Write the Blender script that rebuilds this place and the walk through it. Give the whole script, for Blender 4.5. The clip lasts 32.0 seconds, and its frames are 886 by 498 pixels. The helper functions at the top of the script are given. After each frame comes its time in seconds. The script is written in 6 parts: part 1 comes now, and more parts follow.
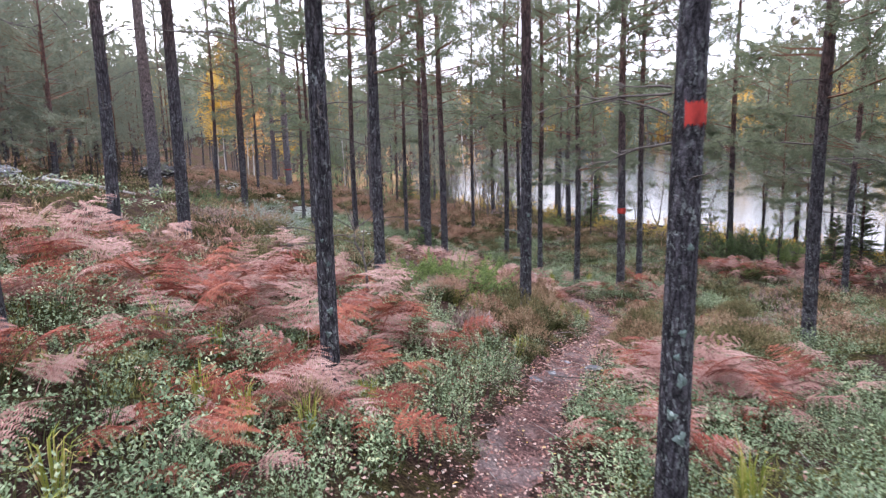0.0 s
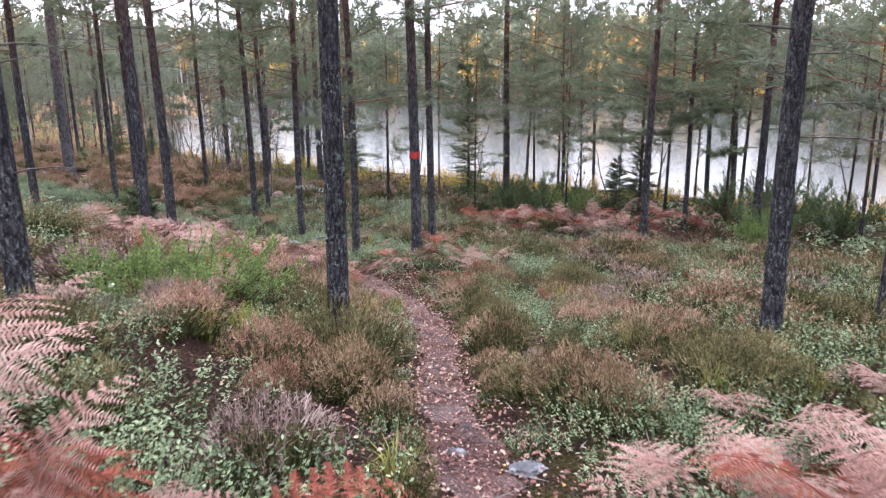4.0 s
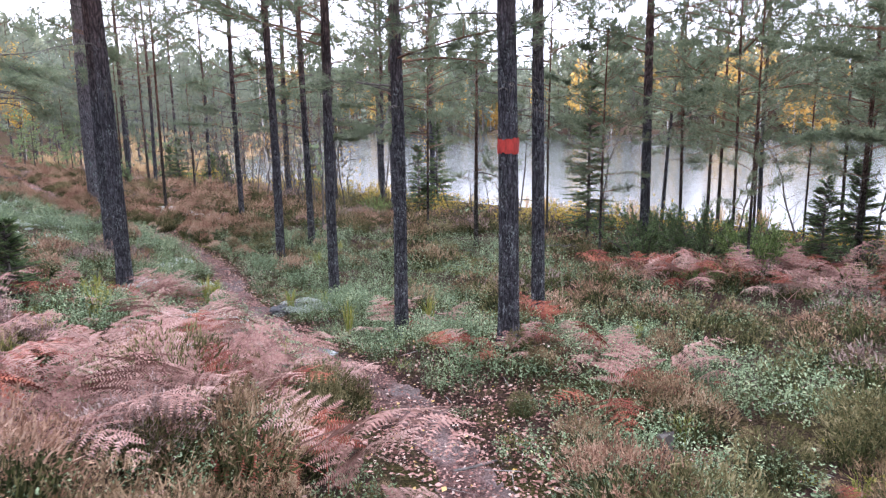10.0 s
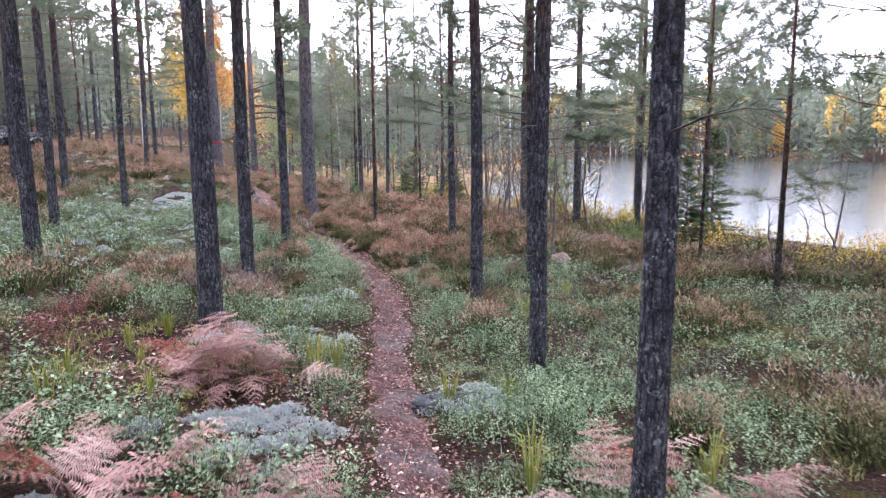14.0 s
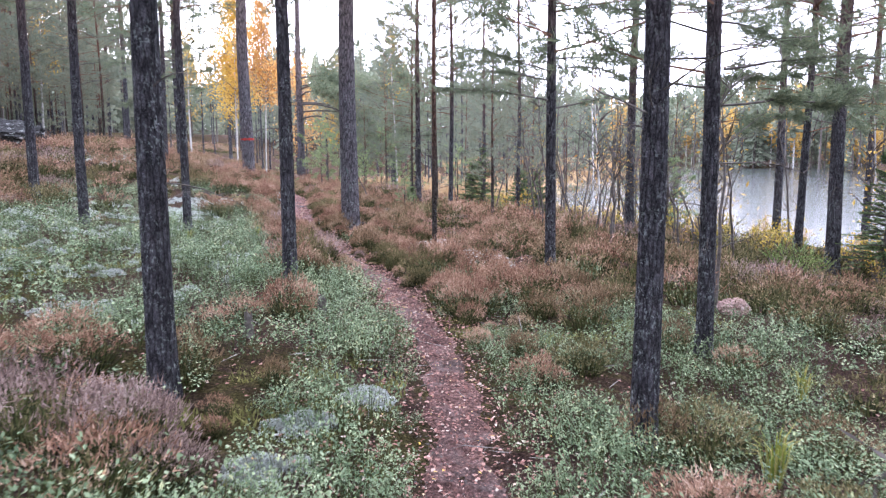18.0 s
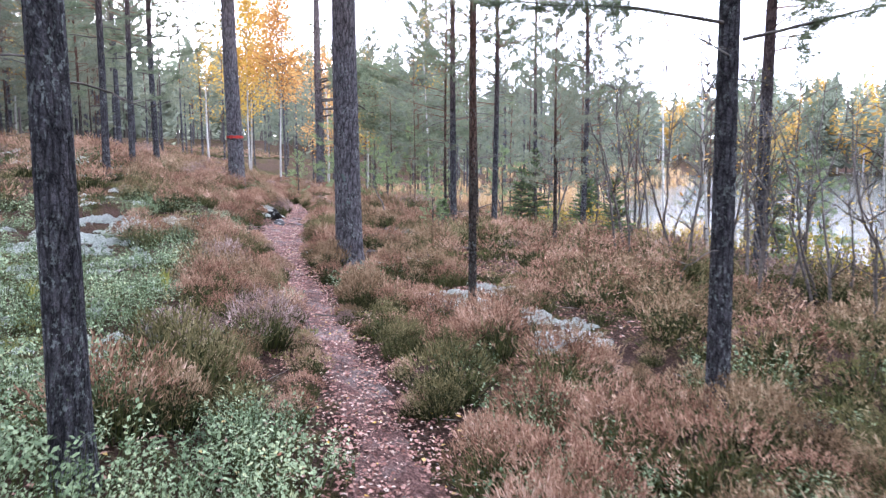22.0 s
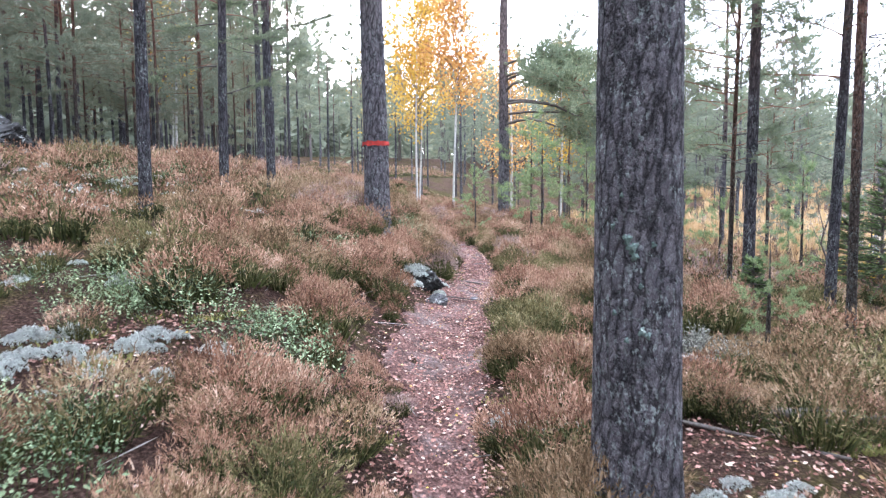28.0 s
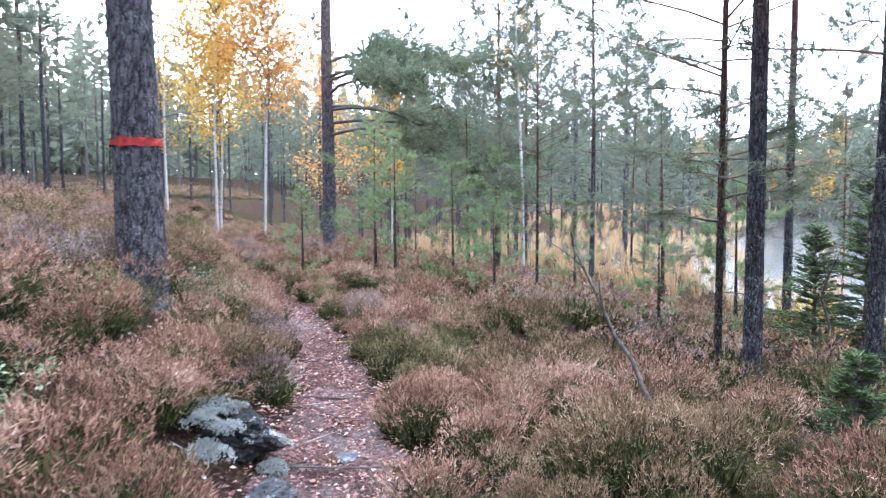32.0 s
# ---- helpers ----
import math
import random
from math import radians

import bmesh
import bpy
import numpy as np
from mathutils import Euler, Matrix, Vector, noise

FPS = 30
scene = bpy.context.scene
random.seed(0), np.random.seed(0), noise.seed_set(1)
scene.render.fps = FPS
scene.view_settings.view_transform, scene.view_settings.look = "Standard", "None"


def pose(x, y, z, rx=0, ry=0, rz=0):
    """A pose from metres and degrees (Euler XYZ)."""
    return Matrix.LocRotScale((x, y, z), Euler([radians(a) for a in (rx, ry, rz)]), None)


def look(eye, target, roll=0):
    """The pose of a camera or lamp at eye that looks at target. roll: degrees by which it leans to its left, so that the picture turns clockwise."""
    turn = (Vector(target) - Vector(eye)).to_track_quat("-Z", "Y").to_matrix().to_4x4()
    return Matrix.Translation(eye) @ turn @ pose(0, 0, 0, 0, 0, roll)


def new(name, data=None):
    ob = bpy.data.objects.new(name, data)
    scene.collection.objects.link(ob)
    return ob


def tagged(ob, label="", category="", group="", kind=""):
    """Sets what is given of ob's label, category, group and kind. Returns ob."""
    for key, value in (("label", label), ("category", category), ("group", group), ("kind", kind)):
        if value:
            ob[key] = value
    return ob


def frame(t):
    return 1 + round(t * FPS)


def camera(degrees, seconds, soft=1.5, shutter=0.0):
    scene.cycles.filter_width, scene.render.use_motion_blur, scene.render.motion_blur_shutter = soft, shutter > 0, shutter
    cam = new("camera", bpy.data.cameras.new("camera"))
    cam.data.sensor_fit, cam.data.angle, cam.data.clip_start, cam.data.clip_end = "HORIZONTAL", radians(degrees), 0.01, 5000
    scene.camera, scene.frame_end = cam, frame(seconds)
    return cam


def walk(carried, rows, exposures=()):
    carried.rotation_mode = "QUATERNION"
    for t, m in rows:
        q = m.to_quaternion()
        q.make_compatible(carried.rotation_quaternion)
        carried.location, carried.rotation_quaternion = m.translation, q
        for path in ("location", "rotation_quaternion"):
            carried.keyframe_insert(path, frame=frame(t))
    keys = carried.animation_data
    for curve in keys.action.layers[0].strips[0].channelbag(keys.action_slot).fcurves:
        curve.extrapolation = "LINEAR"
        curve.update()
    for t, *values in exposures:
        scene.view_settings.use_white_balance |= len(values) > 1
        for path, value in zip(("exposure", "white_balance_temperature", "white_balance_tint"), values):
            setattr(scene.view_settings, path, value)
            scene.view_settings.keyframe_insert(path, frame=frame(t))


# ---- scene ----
cam = camera(63.1, 32.0, 1.25, 0.28)
METRES, EYE, TILT, LEAN, TURN = 36.0, 1.5, 0.0, 0.0, 0.0
EXPOSURE = [(0.0, 0.46, 6500, 18), (3.0, 0.55, 6600, 16), (6.0, 0.68, 6450, 16), (12.0, 0.71, 6250, 17), (15.0, 0.86, 6180, 20), (19.0, 1.0, 6170, 18), (23.0, 1.03, 5980, 15), (26.0, 1.1, 5830, 13), (28.0, 1.15, 6180, 10), (29.0, 1.18, 6280, 8), (30.0, 1.05, 5830, 10), (32.0, 0.91, 5730, 10)]
ROWS = [
    (0.0, 0.0, 0.0, 0.0, -0.22, -10.11, 1.25),
    (0.5, -0.0002, 0.016, -0.001, 2.48, -10.15, 1.25),
    (1.0, -0.0013, 0.0313, -0.0027, 3.26, -10.4, 1.27),
    (1.5, -0.0037, 0.0467, -0.0048, 2.15, -10.74, 1.24),
    (2.0, -0.0048, 0.0616, -0.0064, -3.99, -11.66, 1.14),
    (2.5, -0.006, 0.0751, -0.0078, -10.61, -13.0, 1.01),
    (3.0, -0.0052, 0.0884, -0.0115, -16.78, -14.2, 0.84),
    (3.5, -0.0039, 0.1032, -0.0149, -20.87, -14.56, 0.63),
    (5.5, 0.0198, 0.1711, -0.0241, -21.48, -12.0, 0.66),
    (6.0, 0.0262, 0.1847, -0.0265, -20.58, -11.58, 0.67),
    (6.5, 0.0314, 0.1969, -0.0298, -19.43, -11.31, 0.69),
    (7.0, 0.0359, 0.2104, -0.0327, -18.12, -11.17, 0.68),
    (7.5, 0.0389, 0.2225, -0.0354, -16.77, -11.1, 0.68),
    (8.0, 0.0413, 0.2344, -0.0384, -15.61, -11.07, 0.68),
    (8.5, 0.0443, 0.246, -0.0415, -14.72, -11.01, 0.76),
    (9.0, 0.0489, 0.2571, -0.0434, -14.18, -10.97, 0.78),
    (9.5, 0.0529, 0.2687, -0.0459, -13.8, -10.94, 0.8),
    (10.0, 0.0572, 0.2802, -0.049, -13.15, -10.88, 0.77),
    (10.5, 0.0612, 0.2917, -0.051, -12.11, -10.85, 0.76),
    (11.0, 0.0656, 0.3052, -0.0535, -10.45, -10.73, 0.68),
    (11.5, 0.0691, 0.3188, -0.0566, -8.25, -10.59, 0.62),
    (12.0, 0.0729, 0.3342, -0.0588, -5.71, -10.43, 0.57),
    (12.5, 0.0757, 0.3504, -0.06, -2.24, -10.05, 0.51),
    (13.0, 0.0769, 0.3661, -0.0613, 1.23, -9.65, 0.6),
    (13.5, 0.0782, 0.3815, -0.0633, 4.31, -9.12, 0.54),
    (14.0, 0.0772, 0.3992, -0.0657, 7.14, -8.56, 0.46),
    (14.5, 0.0765, 0.4157, -0.0671, 9.54, -8.09, 0.44),
    (15.0, 0.0734, 0.4305, -0.0685, 11.38, -7.74, 0.38),
    (15.5, 0.0693, 0.4457, -0.0704, 12.61, -7.52, 0.38),
    (17.5, 0.0545, 0.51, -0.0756, 12.81, -7.7, 0.36),
    (18.0, 0.0495, 0.5271, -0.0765, 11.99, -7.69, 0.29),
    (18.5, 0.0439, 0.5437, -0.0774, 11.09, -7.66, 0.23),
    (19.0, 0.0378, 0.5595, -0.0764, 9.08, -7.43, 0.14),
    (19.5, 0.0324, 0.5729, -0.0763, 6.99, -7.22, 0.1),
    (20.0, 0.0299, 0.5888, -0.0766, 5.69, -7.23, 0.22),
    (20.5, 0.0306, 0.606, -0.0786, 5.33, -7.36, 0.27),
    (21.0, 0.0286, 0.6237, -0.0797, 7.89, -7.53, 0.24),
    (21.5, 0.0254, 0.6415, -0.08, 11.91, -7.39, 0.25),
    (22.0, 0.0202, 0.6585, -0.0801, 15.12, -7.11, 0.25),
    (22.5, 0.0158, 0.6751, -0.0799, 17.57, -6.74, 0.31),
    (23.0, 0.0119, 0.6896, -0.0798, 19.53, -6.38, 0.31),
    (23.5, 0.0052, 0.7045, -0.0803, 21.35, -6.0, 0.32),
    (24.0, -0.0019, 0.7198, -0.0806, 23.02, -5.67, 0.32),
    (24.5, -0.0097, 0.7348, -0.0807, 24.64, -5.42, 0.29),
    (25.0, -0.0169, 0.7498, -0.081, 26.16, -5.35, 0.33),
    (25.5, -0.0248, 0.7637, -0.0814, 27.37, -5.47, 0.27),
    (27.5, -0.0579, 0.8198, -0.0797, 28.94, -5.86, 0.31),
    (28.0, -0.0669, 0.8336, -0.0794, 28.95, -5.58, 0.29),
    (28.5, -0.0757, 0.8478, -0.0794, 28.71, -5.2, 0.24),
    (29.0, -0.0844, 0.8607, -0.0793, 28.16, -4.83, 0.2),
    (29.5, -0.0926, 0.873, -0.0789, 27.26, -4.52, 0.18),
    (30.0, -0.1002, 0.8844, -0.0778, 25.87, -4.28, 0.17),
    (30.5, -0.1078, 0.8956, -0.0773, 24.34, -4.07, 0.19),
    (31.0, -0.1138, 0.9089, -0.0779, 21.91, -4.0, 0.23),
    (31.5, -0.1208, 0.9214, -0.0785, 18.13, -3.97, 0.2),
    (32.0, -0.1268, 0.9336, -0.0779, 13.67, -3.97, 0.23),
]
walk(cam, [(t, pose(0, 0, EYE, TILT, LEAN, TURN) @ pose(METRES * x, METRES * y, METRES * z, 90 + pitch, roll, yaw)) for t, x, y, z, yaw, pitch, roll in ROWS], EXPOSURE)

# ---- daylight: thin overcast, low sun behind the trees on the hillside ----
SUN_AZ, SUN_EL = radians(55), radians(11)
world = bpy.data.worlds.new("overcast_sky")
scene.world = world
world.use_nodes = True
wn, wl = world.node_tree.nodes, world.node_tree.links
wn.clear()
sky = wn.new("ShaderNodeTexSky")
sky.sky_type, sky.sun_disc = "NISHITA", False
sky.sun_elevation, sky.sun_rotation = SUN_EL, -SUN_AZ
sky.air_density, sky.dust_density, sky.ozone_density = 1.0, 3.0, 1.0
pale = wn.new("ShaderNodeHueSaturation")
pale.inputs["Saturation"].default_value = 0.2
sky_light = wn.new("ShaderNodeBackground")
sky_light.inputs["Strength"].default_value = 0.12
cloud = wn.new("ShaderNodeBackground")
cloud.inputs["Color"].default_value = (0.90, 0.95, 1.12, 1)
cloud.inputs["Strength"].default_value = 3.6
both = wn.new("ShaderNodeAddShader")
world_out = wn.new("ShaderNodeOutputWorld")
wl.new(sky.outputs[0], pale.inputs["Color"])
wl.new(pale.outputs[0], sky_light.inputs["Color"])
wl.new(sky_light.outputs[0], both.inputs[0])
# an overcast sky is brightest overhead and a third as bright at the horizon
way_up, split, rise = wn.new("ShaderNodeTexCoord"), wn.new("ShaderNodeSeparateXYZ"), wn.new("ShaderNodeMapRange")
rise.inputs["To Min"].default_value, rise.inputs["To Max"].default_value = 2.0, 4.9
wl.new(way_up.outputs["Generated"], split.inputs[0])
wl.new(split.outputs["Z"], rise.inputs["Value"])
wl.new(rise.outputs[0], cloud.inputs["Strength"])
wl.new(cloud.outputs[0], both.inputs[1])
wl.new(both.outputs[0], world_out.inputs["Surface"])
sun = new("sun", bpy.data.lights.new("sun", "SUN"))
sun.data.energy, sun.data.angle, sun.data.color = 1.5, radians(14), (1.0, 0.9, 0.78)
sun.matrix_world = look((0, 0, 0), (math.sin(SUN_AZ) * math.cos(SUN_EL), -math.cos(SUN_AZ) * math.cos(SUN_EL), -math.sin(SUN_EL)))


# ---- materials ----
class Mat:
    """A node material under construction."""

    def __init__(self, name, rough=0.8, spec=0.3, metal=0.0):
        self.m = bpy.data.materials.new(name)
        self.m.use_nodes = True
        self.n, self.l = self.m.node_tree.nodes, self.m.node_tree.links
        self.bsdf = self.n["Principled BSDF"]
        self.bsdf.inputs["Roughness"].default_value = rough
        self.bsdf.inputs["Specular IOR Level"].default_value = spec
        self.bsdf.inputs["Metallic"].default_value = metal

    def coords(self, scale=(1, 1, 1), kind="Object"):
        tc, mp = self.n.new("ShaderNodeTexCoord"), self.n.new("ShaderNodeMapping")
        mp.inputs["Scale"].default_value = scale
        self.l.new(tc.outputs[kind], mp.inputs["Vector"])
        return mp.outputs[0]

    def noise(self, scale, vec=None, detail=4.0, rough=0.6):
        t = self.n.new("ShaderNodeTexNoise")
        t.inputs["Scale"].default_value, t.inputs["Detail"].default_value, t.inputs["Roughness"].default_value = scale, detail, rough
        if vec:
            self.l.new(vec, t.inputs["Vector"])
        return t.outputs["Fac"]

    def voronoi(self, scale, vec=None, feature="F1"):
        t = self.n.new("ShaderNodeTexVoronoi")
        t.feature = feature
        t.inputs["Scale"].default_value = scale
        if vec:
            self.l.new(vec, t.inputs["Vector"])
        return t.outputs["Distance"]

    def ramp(self, fac, *stops, ease="LINEAR"):
        r = self.n.new("ShaderNodeValToRGB")
        r.color_ramp.interpolation = ease
        e = r.color_ramp.elements
        while len(e) < len(stops):
            e.new(0.5)
        for el, (p, c) in zip(e, stops):
            el.position, el.color = p, (*c, 1) if len(c) == 3 else c
        self.l.new(fac, r.inputs["Fac"])
        return r.outputs["Color"]

    def grey(self, fac, a, b, lo=0.0, hi=1.0):
        r = self.n.new("ShaderNodeMapRange")
        for i, v in enumerate((a, b, lo, hi)):
            r.inputs[i + 1].default_value = v
        self.l.new(fac, r.inputs[0])
        return r.outputs[0]

    def mix(self, fac, a, b, mode="MIX"):
        x = self.n.new("ShaderNodeMix")
        x.data_type, x.blend_type = "RGBA", mode
        for slot, v in ((0, fac), (6, a), (7, b)):
            if isinstance(v, (int, float)):
                x.inputs[slot].default_value = v
            elif isinstance(v, tuple):
                x.inputs[slot].default_value = (*v, 1)
            else:
                self.l.new(v, x.inputs[slot])
        return x.outputs[2]

    def maths(self, op, a, b=0.0):
        x = self.n.new("ShaderNodeMath")
        x.operation = op
        for slot, v in ((0, a), (1, b)):
            if isinstance(v, (int, float)):
                x.inputs[slot].default_value = v
            else:
                self.l.new(v, x.inputs[slot])
        return x.outputs[0]

    def island(self):
        return self.n.new("ShaderNodeNewGeometry").outputs["Random Per Island"]

    def each(self):
        return self.n.new("ShaderNodeObjectInfo").outputs["Random"]

    def place(self):
        return self.n.new("ShaderNodeNewGeometry").outputs["Position"]

    def height(self, vec):
        s = self.n.new("ShaderNodeSeparateXYZ")
        self.l.new(vec, s.inputs[0])
        return s.outputs["Z"]

    def colour(self, c):
        if isinstance(c, tuple):
            self.bsdf.inputs["Base Color"].default_value = (*c, 1)
        else:
            self.l.new(c, self.bsdf.inputs["Base Color"])
        return self

    def bump(self, fac, strength=0.5, dist=0.01):
        b = self.n.new("ShaderNodeBump")
        b.inputs["Strength"].default_value, b.inputs["Distance"].default_value = strength, dist
        self.l.new(fac, b.inputs["Height"])
        self.l.new(b.outputs[0], self.bsdf.inputs["Normal"])
        return self

    def leafy(self, c, share=0.3):
        """Lets part of the light through, as thin leaves do."""
        t, x = self.n.new("ShaderNodeBsdfTranslucent"), self.n.new("ShaderNodeMixShader")
        x.inputs[0].default_value = share
        self.colour(c)
        if isinstance(c, tuple):
            t.inputs[0].default_value = (*c, 1)
        else:
            self.l.new(c, t.inputs[0])
        self.l.new(self.bsdf.outputs[0], x.inputs[1])
        self.l.new(t.outputs[0], x.inputs[2])
        self.l.new(x.outputs[0], self.n["Material Output"].inputs["Surface"])
        return self


def leaf_material(name, stops, share=0.3, rough=0.6, patch=0.0, patch_scale=0.7, gloss=0.1):
    """Leaves whose colour changes from leaf to leaf and, by patch, from place to place."""
    k = Mat(name, rough, gloss)
    fac = k.island()
    if patch:
        wide = k.grey(k.noise(patch_scale, k.place(), 3.0), 0.34, 0.66)
        fac = k.maths("ADD", k.maths("MULTIPLY", fac, 1 - patch), k.maths("MULTIPLY", wide, patch))
    return k.leafy(k.ramp(fac, *stops), share).m


def bark_material(name, low, high, turn, lichen=0.5, plates=30.0, stretch=0.2, fissure=0.3, wobble=0.03, gap=0.07, flaky=0.85):
    """Scaly bark: dark grey plates split by upright fissures, flaky and redder above the height turn, with pale lichen flecks."""
    k = Mat(name, 0.9, 0.05)
    wob = k.mix(0.5, k.noise(14, k.coords((1, 1, 0.5)), 4, 0.7), k.noise(60, k.coords((1, 1, 0.7)), 3, 0.7))
    bent = k.mix(wobble, k.coords((1, 1, stretch)), wob)
    cracks = k.voronoi(plates, bent, "DISTANCE_TO_EDGE")
    scales = k.voronoi(plates * 2.1, k.mix(wobble * 0.7, k.coords((1, 1, stretch * 2.2)), wob), "DISTANCE_TO_EDGE")
    fine = k.noise(150, k.coords((1, 1, 0.55)), 6, 0.8)
    mid = k.noise(24, k.coords((1, 1, 0.45)), 5, 0.7)
    wide = k.noise(2.2, k.coords((1, 1, 0.5)), 3)
    z = k.height(k.coords())
    up = k.grey(k.maths("ADD", z, k.maths("MULTIPLY", wide, 2.0)), turn, turn + 2.6)
    tone = k.mix(up, low, high)
    f = fissure
    tone = k.mix(0.95, tone, k.ramp(cracks, (0.0, (f, f, f)), (gap, (0.62, 0.61, 0.61)), (gap + 0.13, (1.12, 1.11, 1.11))), "MULTIPLY")
    tone = k.mix(flaky - 0.1, tone, k.ramp(scales, (0.0, (0.5, 0.48, 0.48)), (0.1, (1.0, 1.0, 1.0)), (0.4, (1.2, 1.2, 1.2))), "MULTIPLY")
    tone = k.mix(0.85, tone, k.ramp(mid, (0.3, (0.5, 0.5, 0.52)), (0.5, (1.0, 1.0, 1.0)), (0.7, (1.6, 1.55, 1.5))), "MULTIPLY")
    tone = k.mix(flaky, tone, k.ramp(fine, (0.32, (0.3, 0.3, 0.3)), (0.52, (1.0, 1.0, 1.0)), (0.7, (1.9, 1.88, 1.88))), "MULTIPLY")
    spots = k.ramp(k.noise(52, k.coords((1, 1, 0.6)), 5, 0.75), (0.54, (0, 0, 0)), (0.59, (1, 1, 1)))
    patch = k.ramp(k.noise(6.0, k.coords(), 3), (0.42, (0, 0, 0)), (0.58, (1, 1, 1)))
    fac = k.mix(1.0, spots, patch, "MULTIPLY")
    fac = k.mix(1.0, fac, k.mix(k.grey(z, 1.6, 4.0), (lichen, lichen, lichen), (0.08, 0.08, 0.08)), "MULTIPLY")
    tone = k.mix(fac, tone, (0.33, 0.375, 0.37))
    k.colour(tone)
    relief_of = k.maths("ADD", k.grey(cracks, 0.0, 0.22), k.maths("ADD", k.maths("MULTIPLY", fine, 0.7), k.maths("MULTIPLY", k.grey(scales, 0.0, 0.2), 0.6)))
    return k.bump(relief_of, 1.0, 0.02).m


BARK = bark_material("pine_bark", (0.083, 0.081, 0.094), (0.145, 0.084, 0.072), 3.3, 0.7, 34.0, 0.17)
BARK_OLD = bark_material("old_pine_bark", (0.135, 0.128, 0.144), (0.17, 0.135, 0.132), 3.4, 0.8, 23.0, 0.29, 0.16, 0.075, 0.065, 0.62)
BARK_THIN = bark_material("young_pine_bark", (0.075, 0.066, 0.06), (0.18, 0.094, 0.068), 1.8, 0.4, 44.0, 0.25)


def birch_bark():
    k = Mat("birch_bark", 0.7, 0.3)
    marks = k.ramp(k.noise(9, k.coords((1, 1, 5.0)), 3), (0.56, (0.45, 0.44, 0.42)), (0.66, (0.07, 0.06, 0.055)))
    rough = k.ramp(k.noise(3, k.coords(), 3), (0.3, (0.75, 0.75, 0.75)), (0.7, (1, 1, 1)))
    return k.colour(k.mix(1.0, marks, rough, "MULTIPLY")).m


BIRCH = birch_bark()


def twig_wood(name, a, b):
    k = Mat(name, 0.85, 0.05)
    f = k.noise(30, k.coords((1, 1, 1)), 4)
    return k.colour(k.ramp(f, (0.3, a), (0.7, b))).bump(f, 0.4, 0.004).m


TWIG = twig_wood("dead_twig_wood", (0.05, 0.042, 0.04), (0.15, 0.135, 0.125))
LIMB = twig_wood("pine_limb_bark", (0.10, 0.055, 0.04), (0.22, 0.12, 0.08))
GREYWOOD = twig_wood("weathered_wood", (0.12, 0.11, 0.105), (0.34, 0.32, 0.30))

NEEDLE = leaf_material("pine_needles", [(0.0, (0.068, 0.092, 0.062)), (0.5, (0.154, 0.186, 0.118)), (1.0, (0.275, 0.305, 0.185))], 0.4, 0.5, 0.3, 0.4)
# paler and greyer than the near needles: distance haze put into the colour
NEEDLE_HAZED = leaf_material("haze_paled_conifer_foliage", [(0.0, (0.11, 0.134, 0.106)), (0.6, (0.19, 0.213, 0.156)), (1.0, (0.27, 0.282, 0.187))], 0.42, 0.6, 0.6, 0.05)
SPRUCE = leaf_material("spruce_needles", [(0.0, (0.045, 0.075, 0.035)), (0.6, (0.1, 0.145, 0.065)), (1.0, (0.19, 0.245, 0.11))], 0.3, 0.5)
NEEDLE_YOUNG = leaf_material("young_pine_needles", [(0.0, (0.10, 0.15, 0.07)), (0.5, (0.19, 0.26, 0.125)), (1.0, (0.32, 0.38, 0.2))], 0.45, 0.5)
JUNIPER = leaf_material("juniper_needles", [(0.0, (0.05, 0.085, 0.03)), (0.5, (0.15, 0.215, 0.07)), (1.0, (0.33, 0.42, 0.15))], 0.25, 0.5, 0.3, 4.0)
BIRCH_LEAF = leaf_material("yellow_birch_leaves", [(0.0, (0.36, 0.2, 0.035)), (0.5, (0.55, 0.345, 0.06)), (1.0, (0.68, 0.5, 0.15))], 0.4, 0.6, 0.4, 0.6)
# duller than the near birch leaves, the haze over the lake painted in
HAZED_BIRCH = leaf_material("haze_dulled_birch_leaves", [(0.0, (0.30, 0.19, 0.07)), (0.5, (0.48, 0.31, 0.09)), (1.0, (0.6, 0.43, 0.15))], 0.35, 0.7, 0.5, 0.15)
SCRUB_LEAF = leaf_material("yellowing_scrub_leaves", [(0.0, (0.16, 0.17, 0.05)), (0.5, (0.36, 0.27, 0.06)), (1.0, (0.6, 0.38, 0.07))], 0.35, 0.6, 0.5, 0.4)
RUST_LEAF = leaf_material("orange_birch_leaves", [(0.0, (0.34, 0.15, 0.05)), (0.5, (0.58, 0.31, 0.1)), (1.0, (0.68, 0.45, 0.17))], 0.4, 0.6)


def heather_tone(name, dark, mid, pale, white):
    """Flower sprigs of one kind of bush, lighter and darker from sprig to sprig and from place to place."""
    k = Mat(name, 0.8, 0.05)
    light = k.grey(k.noise(2.6, k.place(), 3), 0.34, 0.66)
    fac = k.maths("ADD", k.maths("MULTIPLY", k.island(), 0.5), k.maths("MULTIPLY", light, 0.5))
    return k.leafy(k.ramp(fac, (0.1, dark), (0.4, mid), (0.7, pale), (0.95, white)), 0.12).m


